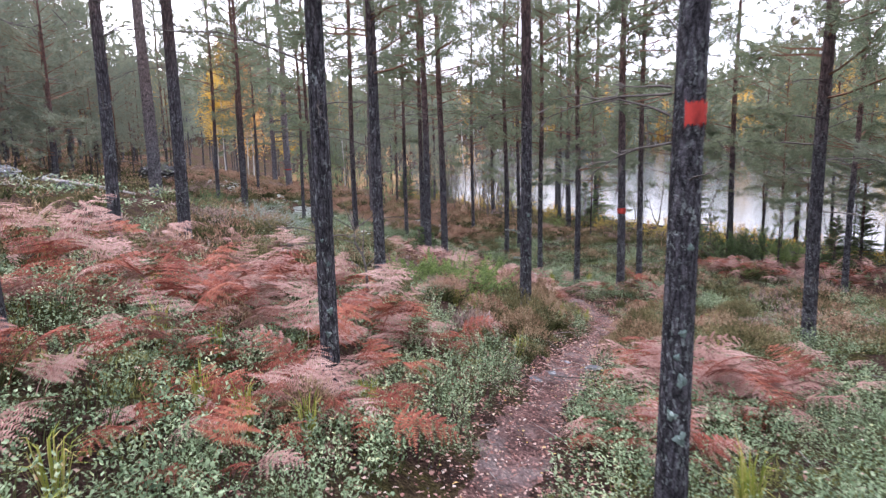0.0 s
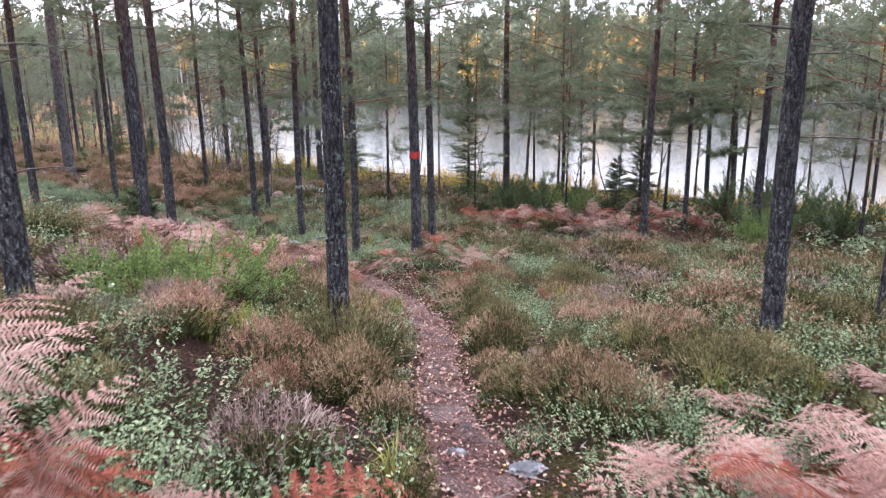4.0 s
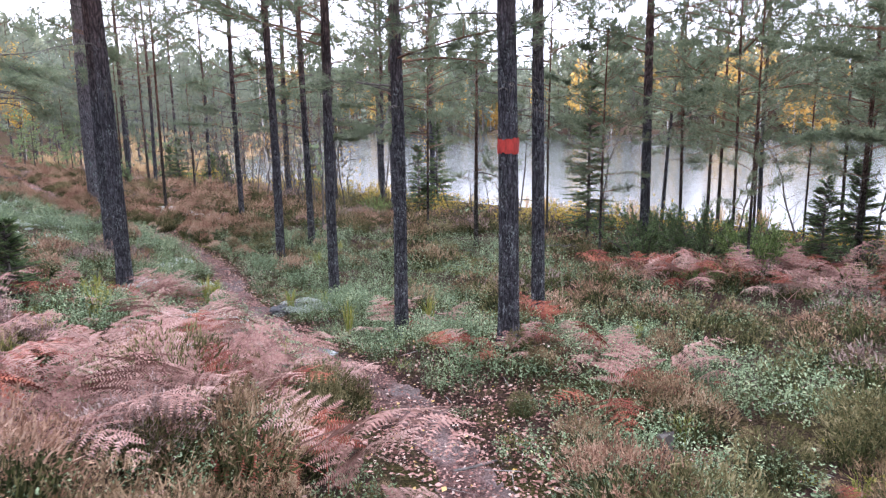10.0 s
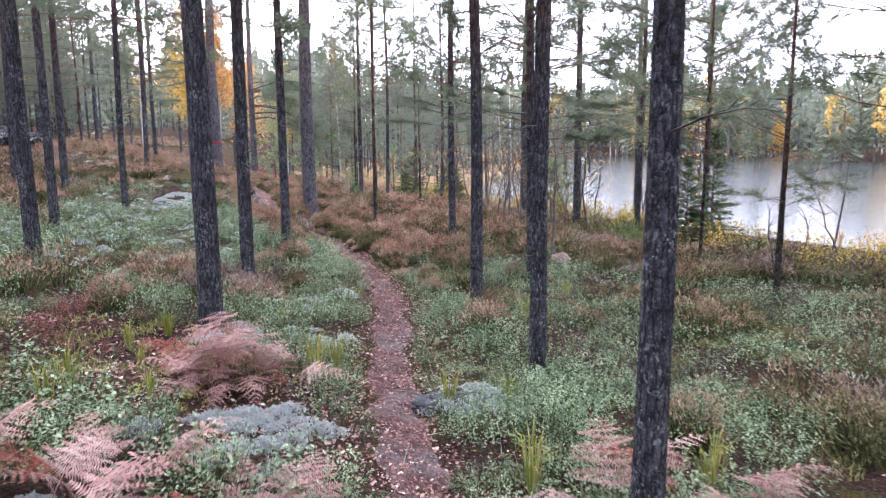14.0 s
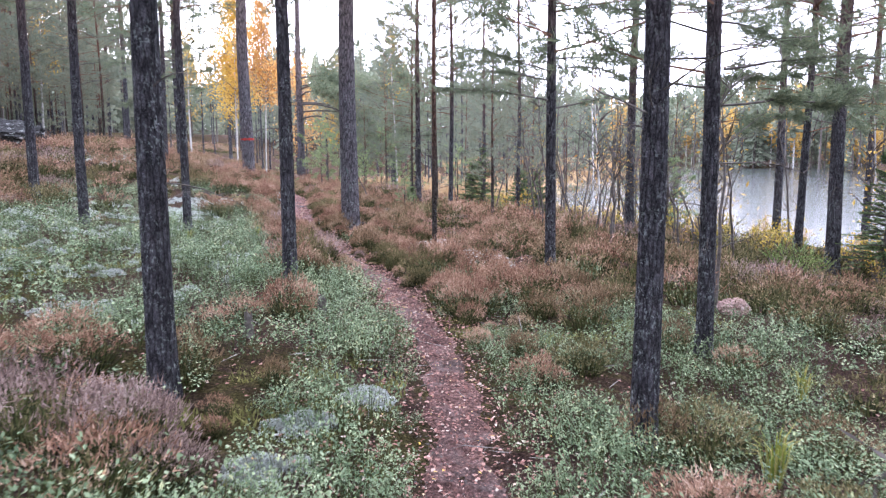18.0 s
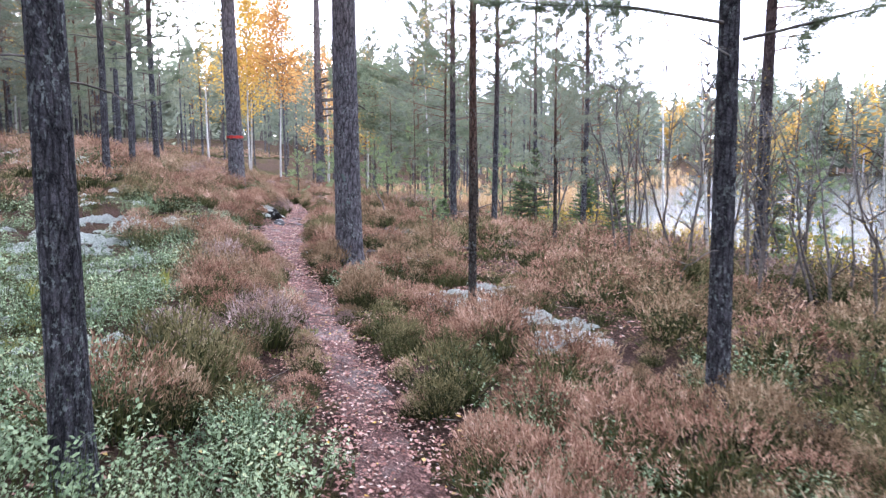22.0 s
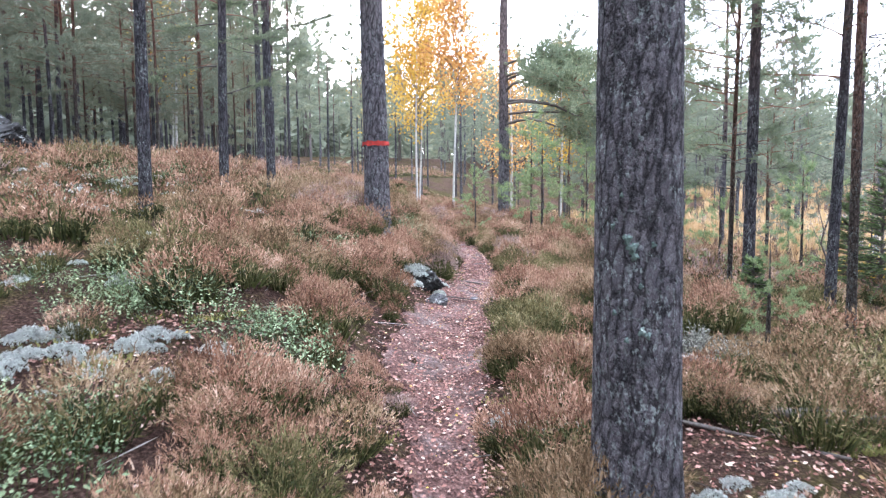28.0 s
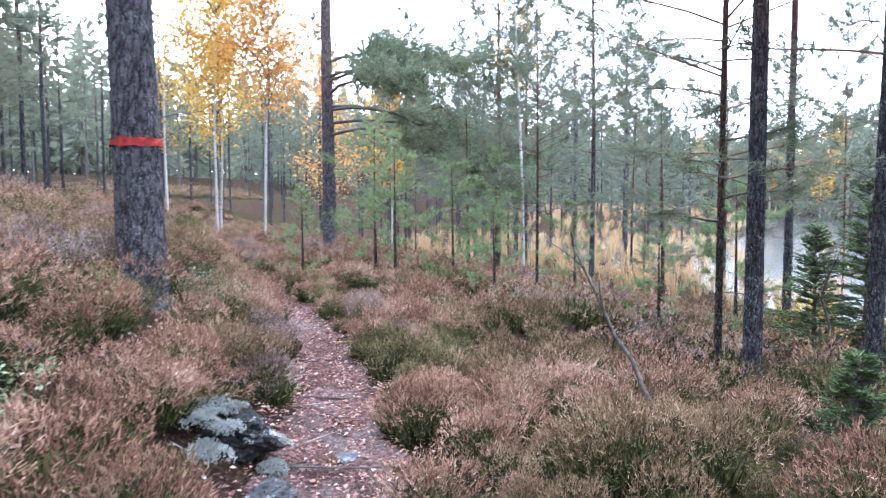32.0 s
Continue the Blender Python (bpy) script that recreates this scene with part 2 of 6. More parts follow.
HEATHER_PINK = heather_tone("salmon_heather_flowers", (0.07, 0.038, 0.026), (0.22, 0.122, 0.082), (0.41, 0.258, 0.183), (0.57, 0.42, 0.33))
HEATHER_MAUVE = heather_tone("mauve_heather_flowers", (0.075, 0.052, 0.046), (0.2, 0.138, 0.122), (0.345, 0.255, 0.23), (0.53, 0.43, 0.39))
HEATHER_TAN = heather_tone("tan_heather_flowers", (0.052, 0.037, 0.02), (0.165, 0.11, 0.064), (0.32, 0.222, 0.142), (0.5, 0.38, 0.27))
HEATHER_GREEN = heather_tone("unflowered_heather", (0.036, 0.038, 0.016), (0.1, 0.093, 0.042), (0.2, 0.17, 0.085), (0.35, 0.29, 0.18))
BILBERRY_STEM = twig_wood("bilberry_stems", (0.03, 0.04, 0.015), (0.09, 0.1, 0.04))
# green of the inner stems, darkened: the bush's own shade is in this colour
HEATHER_SHADED = leaf_material("shade_darkened_heather_foliage", [(0.0, (0.010, 0.012, 0.006)), (0.45, (0.036, 0.043, 0.016)), (0.8, (0.095, 0.105, 0.038)), (1.0, (0.15, 0.11, 0.064))], 0.06, 0.7, 0.4, 0.9)
BILBERRY = leaf_material("bilberry_leaves", [(0.0, (0.028, 0.046, 0.023)), (0.25, (0.072, 0.11, 0.056)), (0.55, (0.165, 0.222, 0.122)), (0.82, (0.32, 0.39, 0.235)), (0.96, (0.44, 0.46, 0.25)), (1.0, (0.30, 0.10, 0.06))], 0.22, 0.5, 0.58, 3.2, 0.14)
BILBERRY_RED = leaf_material("reddened_bilberry_leaves", [(0.0, (0.05, 0.012, 0.012)), (0.5, (0.16, 0.03, 0.025)), (0.9, (0.3, 0.075, 0.05)), (1.0, (0.2, 0.2, 0.08))], 0.15, 0.4, 0.3, 3.0, 0.3)
GRASS = leaf_material("autumn_grass", [(0.0, (0.096, 0.136, 0.024)), (0.5, (0.224, 0.24, 0.048)), (1.0, (0.416, 0.336, 0.144))], 0.35, 0.6, 0.3, 0.5)
SEDGE = leaf_material("shore_sedge", [(0.0, (0.32, 0.2, 0.10)), (0.5, (0.48, 0.33, 0.18)), (1.0, (0.6, 0.48, 0.3))], 0.3, 0.7, 0.5, 0.3)
FERN_PINK = leaf_material("withered_pink_bracken", [(0.0, (0.12, 0.058, 0.047)), (0.5, (0.275, 0.155, 0.13)), (1.0, (0.44, 0.305, 0.265))], 0.14, 0.7, 0.6, 2.0)
FERN_RED = leaf_material("withered_rust_bracken", [(0.0, (0.06, 0.016, 0.012)), (0.5, (0.17, 0.047, 0.031)), (1.0, (0.34, 0.125, 0.075))], 0.14, 0.7, 0.6, 2.0)
MOSS = leaf_material("yellow_green_moss", [(0.0, (0.08, 0.088, 0.028)), (0.5, (0.16, 0.16, 0.056)), (1.0, (0.288, 0.272, 0.112))], 0.2, 0.9, 0.4, 1.5)
LITTER = leaf_material("fallen_leaves", [(0.0, (0.128, 0.06, 0.048)), (0.4, (0.272, 0.136, 0.112)), (0.8, (0.4, 0.248, 0.208)), (0.96, (0.496, 0.416, 0.352)), (1.0, (0.528, 0.336, 0.064))], 0.1, 0.7)


def ground_material():
    k = Mat("forest_floor", 0.95, 0.02)
    p = k.place()
    wide, mid, fine = k.noise(0.6, p, 3), k.noise(4.0, p, 5, 0.7), k.noise(48, p, 6, 0.8)
    bits = k.voronoi(36, p)
    needles = k.ramp(fine, (0.32, (0.014, 0.010, 0.009)), (0.48, (0.058, 0.036, 0.03)), (0.6, (0.125, 0.082, 0.068)), (0.76, (0.27, 0.2, 0.17)))
    mossy = k.ramp(fine, (0.32, (0.012, 0.012, 0.006)), (0.5, (0.055, 0.05, 0.02)), (0.75, (0.18, 0.16, 0.072)))
    c = k.mix(k.grey(k.mix(0.5, wide, mid), 0.47, 0.58), needles, mossy)
    c = k.mix(0.75, c, k.ramp(mid, (0.35, (0.5, 0.48, 0.47)), (0.65, (1.35, 1.3, 1.28))), "MULTIPLY")
    c = k.mix(0.6, c, k.ramp(bits, (0.1, (1.5, 1.45, 1.4)), (0.5, (0.5, 0.48, 0.47))), "MULTIPLY")
    return k.colour(c).bump(k.maths("ADD", fine, bits), 1.0, 0.03).m


def path_material():
    k = Mat("trodden_needle_litter", 0.95, 0.03)
    p = k.place()
    fine, mid = k.noise(38, p, 6, 0.8), k.noise(3.2, p, 4)
    bits = k.voronoi(42, p)
    c = k.ramp(fine, (0.34, (0.035, 0.024, 0.022)), (0.48, (0.13, 0.076, 0.068)), (0.6, (0.27, 0.168, 0.15)), (0.74, (0.46, 0.34, 0.31)))
    grit = k.ramp(k.noise(70, p, 5, 0.8), (0.35, (0.07, 0.06, 0.06)), (0.6, (0.33, 0.295, 0.285)), (0.75, (0.52, 0.48, 0.46)))
    c = k.mix(k.grey(k.noise(1.7, p, 4, 0.65), 0.47, 0.66, 0.0, 0.75), c, grit)
    c = k.mix(0.7, c, k.ramp(mid, (0.36, (0.4, 0.37, 0.37)), (0.64, (1.35, 1.3, 1.3))), "MULTIPLY")
    c = k.mix(0.5, c, k.ramp(bits, (0.1, (1.5, 1.45, 1.45)), (0.5, (0.5, 0.48, 0.48))), "MULTIPLY")
    return k.colour(c).bump(k.maths("ADD", fine, bits), 1.0, 0.025).m


def stone_material(name, a, b, pale=(0.34, 0.36, 0.35)):
    k = Mat(name, 0.95, 0.05)
    f = k.noise(9, k.coords(), 6, 0.7)
    spots = k.ramp(k.noise(11, k.coords(), 5, 0.75), (0.57, (0, 0, 0)), (0.62, (1, 1, 1)))
    return k.colour(k.mix(spots, k.ramp(f, (0.3, a), (0.7, b)), pale)).bump(f, 1.0, 0.04).m


def lichen_material():
    k = Mat("reindeer_lichen", 0.95, 0.1)
    f = k.noise(60, k.place(), 5, 0.75)
    return k.colour(k.ramp(f, (0.3, (0.34, 0.37, 0.345)), (0.5, (0.56, 0.6, 0.565)), (0.7, (0.76, 0.79, 0.75)))).bump(f, 1.0, 0.03).m


def water_material():
    k = Mat("lake_water", 0.17, 0.5)
    k.bsdf.inputs["IOR"].default_value = 1.33
    k.colour((0.018, 0.022, 0.022))
    ripple = k.noise(1.2, k.coords((1.0, 1.0, 1.0)), 3)
    return k.bump(ripple, 0.1, 0.06).m


def paint_material():
    k = Mat("red_trail_paint", 0.75, 0.2)
    f = k.noise(25, k.coords((1, 1, 0.4)), 4)
    return k.colour(k.ramp(f, (0.3, (0.13, 0.018, 0.016)), (0.62, (0.36, 0.04, 0.032)))).bump(f, 0.6, 0.01).m


FLOOR, TRAIL, WATER, LICHEN, PAINT = ground_material(), path_material(), water_material(), lichen_material(), paint_material()
STONE = stone_material("grey_granite", (0.035, 0.036, 0.04), (0.14, 0.14, 0.145))
STONE_DARK = stone_material("dark_mossy_stone", (0.016, 0.016, 0.016), (0.06, 0.06, 0.062))
STONE_RED = stone_material("reddish_stone", (0.2, 0.13, 0.12), (0.36, 0.25, 0.22), (0.46, 0.38, 0.36))
STONE_PALE = stone_material("pale_lichened_rock", (0.2, 0.2, 0.195), (0.42, 0.42, 0.41), (0.58, 0.6, 0.57))
STONE_BLUE = stone_material("bluish_stone", (0.07, 0.072, 0.08), (0.2, 0.205, 0.22), (0.32, 0.33, 0.34))

# ---- the lie of the land ----
PATH = [(-6,0.2,0.6),(0,0.0,0.02),(2,-0.05,-0.2),(3.8,0.32,-0.42),(6.2,1.0,-0.83),(9,1.75,-1.45),(11.3,2.65,-2.0),(13.5,3.15,-2.42),(15,3.1,-2.6),(17,2.5,-2.75),(18.8,1.95,-2.8),(20,1.6,-2.84),(22,1.24,-2.9),(24,0.8,-2.95),(26,0.1,-2.96),(28,-0.95,-2.96),(30.4,-2.4,-2.94),(33,-4.05,-2.84),(35,-5.25,-2.75),(36.5,-5.8,-2.68),(38.1,-6.35,-2.66),(40,-7.3,-2.62),(42,-8.8,-2.58),(44,-10.2,-2.55),(60,-22,-2.5)]
PY=np.array([p[0] for p in PATH]);PX=np.array([p[1] for p in PATH]);PZ=np.array([p[2] for p in PATH])
def smooth(a,b,v):
    t=np.clip((v-a)/(b-a),0,1); return t*t*(3-2*t)
def path_x(y): return sum(np.interp(y+d,PY,PX) for d in (-1,-.5,0,.5,1))/5
def path_z(y): return sum(np.interp(y+d,PY,PZ) for d in (-1.2,-.6,0,.6,1.2))/5
def ground(x,y):
    x=np.asarray(x,float);y=np.asarray(y,float)
    u=x-path_x(y); zp=path_z(y)
    slope=.35-.14*smooth(16,23,y)+.08*smooth(31,36,y)
    left=np.where(u<0, slope*6*(1-np.exp(u/6)),0)
    left=left+.28*smooth(.35,1.7,-u)*smooth(30,34,y)*(1-smooth(44,50,y))
    right=np.where(u>0,-.035*np.minimum(u,8),0)
    right=right+.38*np.exp(-((x-4.2)**2+(y-16.2)**2)/1.7)
    s=.79*x+.61*y-29.2
    knoll=1.25*np.exp(-((x+8.5)**2+(y-15.5)**2)/15.7)+.33*np.exp(-((x+2.6)**2+(y-13.6)**2)/4.5)
    dip=.13*np.exp(-((x+8.1)**2+(y-38.4)**2)/2.2)+.3*np.exp(-((x+3.3)**2+(y-40.1)**2)/4.0)
    z=zp+left+right+knoll-dip
    bank=-3.62-.02*s
    z=z+(bank-z)*smooth(-9,-1,s)*smooth(-6,2,u)
    return z

LAKE_Z = -3.7


def rng(seed):
    return np.random.default_rng(seed)


def value_noise(x, y, scale, seed=0):
    """Smooth noise between -1 and 1 from a few turned sine waves."""
    r = rng(seed)
    total = np.zeros_like(np.asarray(x, float))
    for i in range(7):
        a, ph, f = r.uniform(0, 6.28), r.uniform(0, 6.28), r.uniform(0.6, 1.7) / scale
        total = total + np.sin((x * math.cos(a) + y * math.sin(a)) * f * 6.28 + ph)
    return total / 3.5


def relief(x, y):
    """The ground with its hummocks, worn flat along the path."""
    x, y = np.asarray(x, float), np.asarray(y, float)
    u = np.abs(x - path_x(y))
    s = .79 * x + .61 * y - 29.2
    far = np.hypot(x, y - 20)
    bumps = 0.06 * value_noise(x, y, 1.6, 3) + 0.09 * value_noise(x, y, 4.5, 4)
    z = ground(x, y) + bumps * smooth(0.3, 1.5, u) * (1 - smooth(-5, -1, s)) - 0.05 * (1 - smooth(0.2, 0.5, u))
    # basin of the lake, open to the east, with forest rising round it
    west = x - 0.15 * (y - 48)
    basin = smooth(-0.5, 3, s) * (1 - smooth(60, 66, s)) * smooth(-4, 3, west)
    hill = 5 * smooth(66, 190, s) + 5 * smooth(60, 220, far) + 2.5 * value_noise(x, y, 60, 8) * smooth(45, 100, far)
    z = z + (hill + 0.6 * smooth(62, 70, s)) * (1 - basin)
    return z - basin * 1.6


def mesh_from(name, V, F, mats, M=None, smooth_faces=False):
    """A triangle mesh from arrays of corners, faces and material numbers."""
    me = bpy.data.meshes.new(name)
    V, F = np.ascontiguousarray(V, np.float32), np.ascontiguousarray(F, np.int32)
    me.vertices.add(len(V))
    me.vertices.foreach_set("co", V.ravel())
    me.loops.add(F.size)
    me.loops.foreach_set("vertex_index", F.ravel())
    me.polygons.add(len(F))
    me.polygons.foreach_set("loop_start", np.arange(0, F.size, 3, dtype=np.int32))
    for m in mats:
        me.materials.append(m)
    if M is not None:
        me.polygons.foreach_set("material_index", np.ascontiguousarray(M, np.int32))
    me.polygons.foreach_set("use_smooth", np.full(len(F), smooth_faces))
    me.update(calc_edges=True)
    return me


def join(*parts):
    """One set of arrays from several (corners, faces, material numbers)."""
    V, F, M, at = [], [], [], 0
    for v, f, m in parts:
        V.append(v), F.append(f + at), M.append(m)
        at += len(v)
    return np.concatenate(V), np.concatenate(F), np.concatenate(M)


def scatter(shapes, X, Y, Z, spin, size, pick, tall=None):
    """Copies of the shapes at the places given, as one set of arrays."""
    out = []
    tall = size if tall is None else tall
    for i, (v, f, m) in enumerate(shapes):
        w = np.where(pick == i)[0]
        if not len(w):
            continue
        c, s = np.cos(spin[w])[:, None], np.sin(spin[w])[:, None]
        x, y = v[:, 0][None], v[:, 1][None]
        P = np.stack([(x * c - y * s) * size[w, None] + X[w, None], (x * s + y * c) * size[w, None] + Y[w, None], v[:, 2][None] * tall[w, None] + Z[w, None]], -1)
        FF = f[None] + (np.arange(len(w)) * len(v))[:, None, None]
        out.append((P.reshape(-1, 3), FF.reshape(-1, 3), np.tile(m, len(w))))
    return join(*out)


def unit(v):
    return v / np.maximum(np.linalg.norm(v, axis=-1, keepdims=True), 1e-9)


def blades(A, B, width, r, mat=0, mid=0.5):
    """Pointed blades from A to B, each two triangles, turned at random about their length."""
    A, B = np.asarray(A, float), np.asarray(B, float)
    n = len(A)
    d = unit(B - A)
    side = unit(np.cross(d, r.normal(size=(n, 3)))) * (np.broadcast_to(width, (n,))[:, None] / 2)
    C = A + (B - A) * mid
    V = np.stack([A, C + side, B, C - side], 1).reshape(-1, 3)
    k = np.arange(n)[:, None] * 4
    F = np.concatenate([k + [0, 1, 2], k + [0, 2, 3]])
    return V, F, np.full(len(F), mat)


def spikes(A, B, width, r, mat=0):
    """Needle-like blades from A to B, one triangle each."""
    A, B = np.asarray(A, float), np.asarray(B, float)
    n = len(A)
    side = unit(np.cross(B - A, r.normal(size=(n, 3)))) * (np.broadcast_to(width, (n,))[:, None] / 2)
    V = np.stack([A - side, A + side, B], 1).reshape(-1, 3)
    F = np.arange(3 * n).reshape(-1, 3)
    return V, F, np.full(n, mat)


def tube(points, radii, sides=6, mat=0, cap=True):
    """A round stem along the points."""
    P, R = np.asarray(points, float), np.asarray(radii, float)
    n = len(P)
    T = unit(np.gradient(P, axis=0))
    ref = np.where(np.abs(T[:, 2:3]) > 0.9, [[1.0, 0, 0]], [[0, 0, 1.0]])
    a = unit(np.cross(T, ref))
    b = np.cross(T, a)
    ang = np.linspace(0, 2 * math.pi, sides, endpoint=False)
    ring = a[:, None] * np.cos(ang)[None, :, None] + b[:, None] * np.sin(ang)[None, :, None]
    V = (P[:, None] + ring * R[:, None, None]).reshape(-1, 3)
    i, j = np.meshgrid(np.arange(n - 1), np.arange(sides), indexing="ij")
    p, q = i * sides + j, i * sides + (j + 1) % sides
    F = np.concatenate([np.stack([p, q, q + sides], -1).reshape(-1, 3), np.stack([p, q + sides, p + sides], -1).reshape(-1, 3)])
    if cap:
        k = np.arange(1, sides - 1)
        top = (n - 1) * sides
        F = np.concatenate([F, np.stack([np.full_like(k, top), top + k, top + k + 1], -1)])
    return V, F, np.full(len(F), mat)


def part(name, mesh, parent, label="", m=None):
    ob = new(name, mesh)
    ob.parent = parent
    if m is not None:
        ob.matrix_basis = m
    return tagged(ob, label)


def thing(name, x, y, z, label, category, group="", spin=0.0):
    e = new(name)
    e.matrix_basis = pose(x, y, z, 0, 0, spin)
    e.empty_display_size = 0.2
    return tagged(e, label, category, group)


def graded(lo, hi, fine_lo, fine_hi, step, growth=1.22):
    """Positions fine in the middle and ever wider towards both ends."""
    mid = list(np.arange(fine_lo, fine_hi + step / 2, step))
    d, v = step, fine_hi
    while v < hi:
        d *= growth
        v += d
        mid.append(v)
    d, v = step, fine_lo
    while v > lo:
        d *= growth
        v -= d
        mid.insert(0, v)
    return np.array(mid)


def build_ground():
    gx, gy = graded(-900, 900, -10, 12, 0.22), graded(-300, 1400, -3, 48, 0.22)
    X, Y = np.meshgrid(gx, gy)
    Z = relief(X, Y)
    V = np.stack([X, Y, Z], -1).reshape(-1, 3)
    i, j = np.meshgrid(np.arange(len(gy) - 1), np.arange(len(gx) - 1), indexing="ij")
    p = i * len(gx) + j
    F = np.concatenate([np.stack([p, p + 1, p + len(gx) + 1], -1).reshape(-1, 3), np.stack([p, p + len(gx) + 1, p + len(gx)], -1).reshape(-1, 3)])
    return tagged(new("ground", mesh_from("ground", V, F, [FLOOR], None, True)), "brown forest floor of needles, moss and old leaves", "ground", kind="structure")


build_ground()


def build_path():
    """The trodden strip, uneven underfoot, with ragged edges that run in under the plants."""
    ys = np.concatenate([np.arange(-4, 46, 0.05), np.arange(46, 58, 0.2)])
    cx = path_x(ys)
    tx, ty = np.gradient(cx), np.gradient(ys)
    n = np.hypot(tx, ty)
    nx, ny = ty / n, -tx / n
    w = 17
    across = np.linspace(-1, 1, w)
    half = 0.22 + 0.05 * value_noise(ys, ys * 0, 2.3, 21) + 0.23 * smooth(33.2, 35.0, ys) * (1 - 0.55 * smooth(36.4, 38.0, ys))
    X = cx[:, None] + nx[:, None] * across * half[:, None]
    Y = ys[:, None] + ny[:, None] * across * half[:, None]
    X = X + 0.05 * value_noise(X, Y, 0.5, 22) * np.abs(across)
    rough = 0.010 * value_noise(X, Y, 0.32, 23) + 0.007 * value_noise(X, Y, 0.13, 24) + 0.006 * rng(25).normal(size=X.shape)
    Z = relief(X, Y) + 0.024 - 0.05 * np.abs(across) ** 6 + rough
    V = np.stack([X, Y, Z], -1).reshape(-1, 3)
    i, j = np.meshgrid(np.arange(len(ys) - 1), np.arange(w - 1), indexing="ij")
    p = i * w + j
    F = np.concatenate([np.stack([p, p + 1, p + w + 1], -1).reshape(-1, 3), np.stack([p, p + w + 1, p + w], -1).reshape(-1, 3)])
    tagged(new("footpath", mesh_from("footpath", V, F, [TRAIL], None, True)), "narrow reddish-brown footpath strewn with needles and leaves", "path", kind="structure")


def build_water():
    bm = bmesh.new()
    for x, y in ((-20, 20), (120, -60), (260, -40), (220, 160), (-5, 170), (-12, 60)):
        bm.verts.new((x, y, LAKE_Z))
    bm.faces.new(bm.verts)
    bmesh.ops.recalc_face_normals(bm, faces=bm.faces)
    me = bpy.data.meshes.new("water")
    bm.to_mesh(me)
    me.materials.append(WATER)
    if me.polygons[0].normal.z < 0:
        me.flip_normals()
    tagged(new("water", me), "still pale lake mirroring the white sky", "lake", kind="structure")


build_path()
build_water()


# ---- pines ----
def sway(seed, z):
    """How far a trunk bends off its line at the height z."""
    r = rng(seed + 7000)
    a, ph, f = r.uniform(0, 6.28), r.uniform(0, 6.28), r.uniform(0.5, 0.9)
    off = 0.018 * (np.sin(z * f + ph) - math.sin(ph)) * np.clip(np.asarray(z, float), 0, None) ** 0.5
    return off * math.cos(a), off * math.sin(a)


def trunk_mesh(name, d, h, mat, seed, near):
    r = rng(seed)
    zs = np.concatenate([np.arange(-0.25, 0.5, 0.06), np.arange(0.5, min(5.2, h * 0.5), 0.09), np.linspace(min(5.2, h * 0.5), h, 9)]) if near else np.concatenate([[-0.3, 0.0, 0.15, 0.4], np.linspace(1.0, h, 12)])
    sides = 22 if near else 8
    f = np.clip(zs / h, 0, 1)
    rad = d / 2 * ((1 - f) ** 0.75 * 0.96 + 0.04) * (1 + 0.42 * np.exp(-np.clip(zs + 0.1, 0, None) / 0.16))
    P = np.stack([*sway(seed, zs), zs], -1)
    V, F, M = tube(P, rad, sides)
    if near:
        n = len(zs)
        ang = np.tile(np.linspace(0, 6.2832, sides, endpoint=False), n)
        z = np.repeat(zs, sides)
        u, w = np.cos(ang), np.sin(ang)
        rough = np.zeros_like(z)
        for i in range(9):
            k = r.normal(size=3) * np.array([2.6, 2.6, 5.5])
            rough += np.sin(u * k[0] + w * k[1] + z * k[2] + r.uniform(0, 6.28))
        rough += 1.6 * r.normal(size=len(z))
        lump = np.sin(3 * ang + r.uniform(0, 6)) * np.exp(-np.clip(z, 0, None) / 0.25)
        V[:, :2] += np.stack([u, w], -1) * (np.repeat(rad, sides) * (0.017 * rough + 0.14 * lump))[:, None]
    return mesh_from(name, V, F, [mat], None, True)


def limb_points(start, way, length, rise, droop, r, n=7):
    t = np.linspace(0, 1, n)[:, None]
    w = unit(np.asarray(way, float))
    bend = np.array([0, 0, 1.0])
    jig = np.cumsum(r.normal(size=(n, 3)) * 0.035 * length, 0) * t
    return start + w * t * length + bend * (rise * t - droop * t * t) * length + jig


def dead_branch(seed, length):
    """A bare, crooked dead branch with side twigs, along +x."""
    r = rng(seed)
    P = limb_points(np.zeros(3), (1, 0, 0), length, 0.12, r.uniform(-0.1, 0.35), r, 7)
    parts = [tube(P, np.linspace(0.007, 0.0016, 7) * (0.6 + length * 0.5), 3, 0, False)]
    for k in range(int(3 + length * 6)):
        i = r.integers(2, 6)
        w = unit(unit(P[i] - P[i - 1]) + r.normal(size=3) * 0.65)
        mid = P[i] + w * length * r.uniform(0.08, 0.2)
        end = mid + unit(w + r.normal(size=3) * 0.4) * length * r.uniform(0.08, 0.22)
        parts.append(blades([P[i], mid], [mid, end], [0.008, 0.006], r))
    return mesh_from("branch", *join(*parts)[:2], [TWIG], None, True)


DEAD = [dead_branch(40 + i, L) for i, L in enumerate((0.14, 0.25, 0.4, 0.6, 0.8, 1.0, 1.3, 1.6))]


def tufts(C, D, r, needles=9, size=0.13, width=0.02, mat=0):
    """Brushes of needles at the points C along the ways D."""
    n = len(C)
    A = np.repeat(C, needles, 0)
    d = unit(np.repeat(D, needles, 0) * 0.8 + r.normal(size=(n * needles, 3)) * 0.62)
    A = A - np.repeat(D, needles, 0) * r.uniform(0, 0.16, (n * needles, 1))
    B = A + d * (size * r.uniform(0.6, 1.15, (n * needles, 1)))
    return spikes(A, B, width, r, mat)


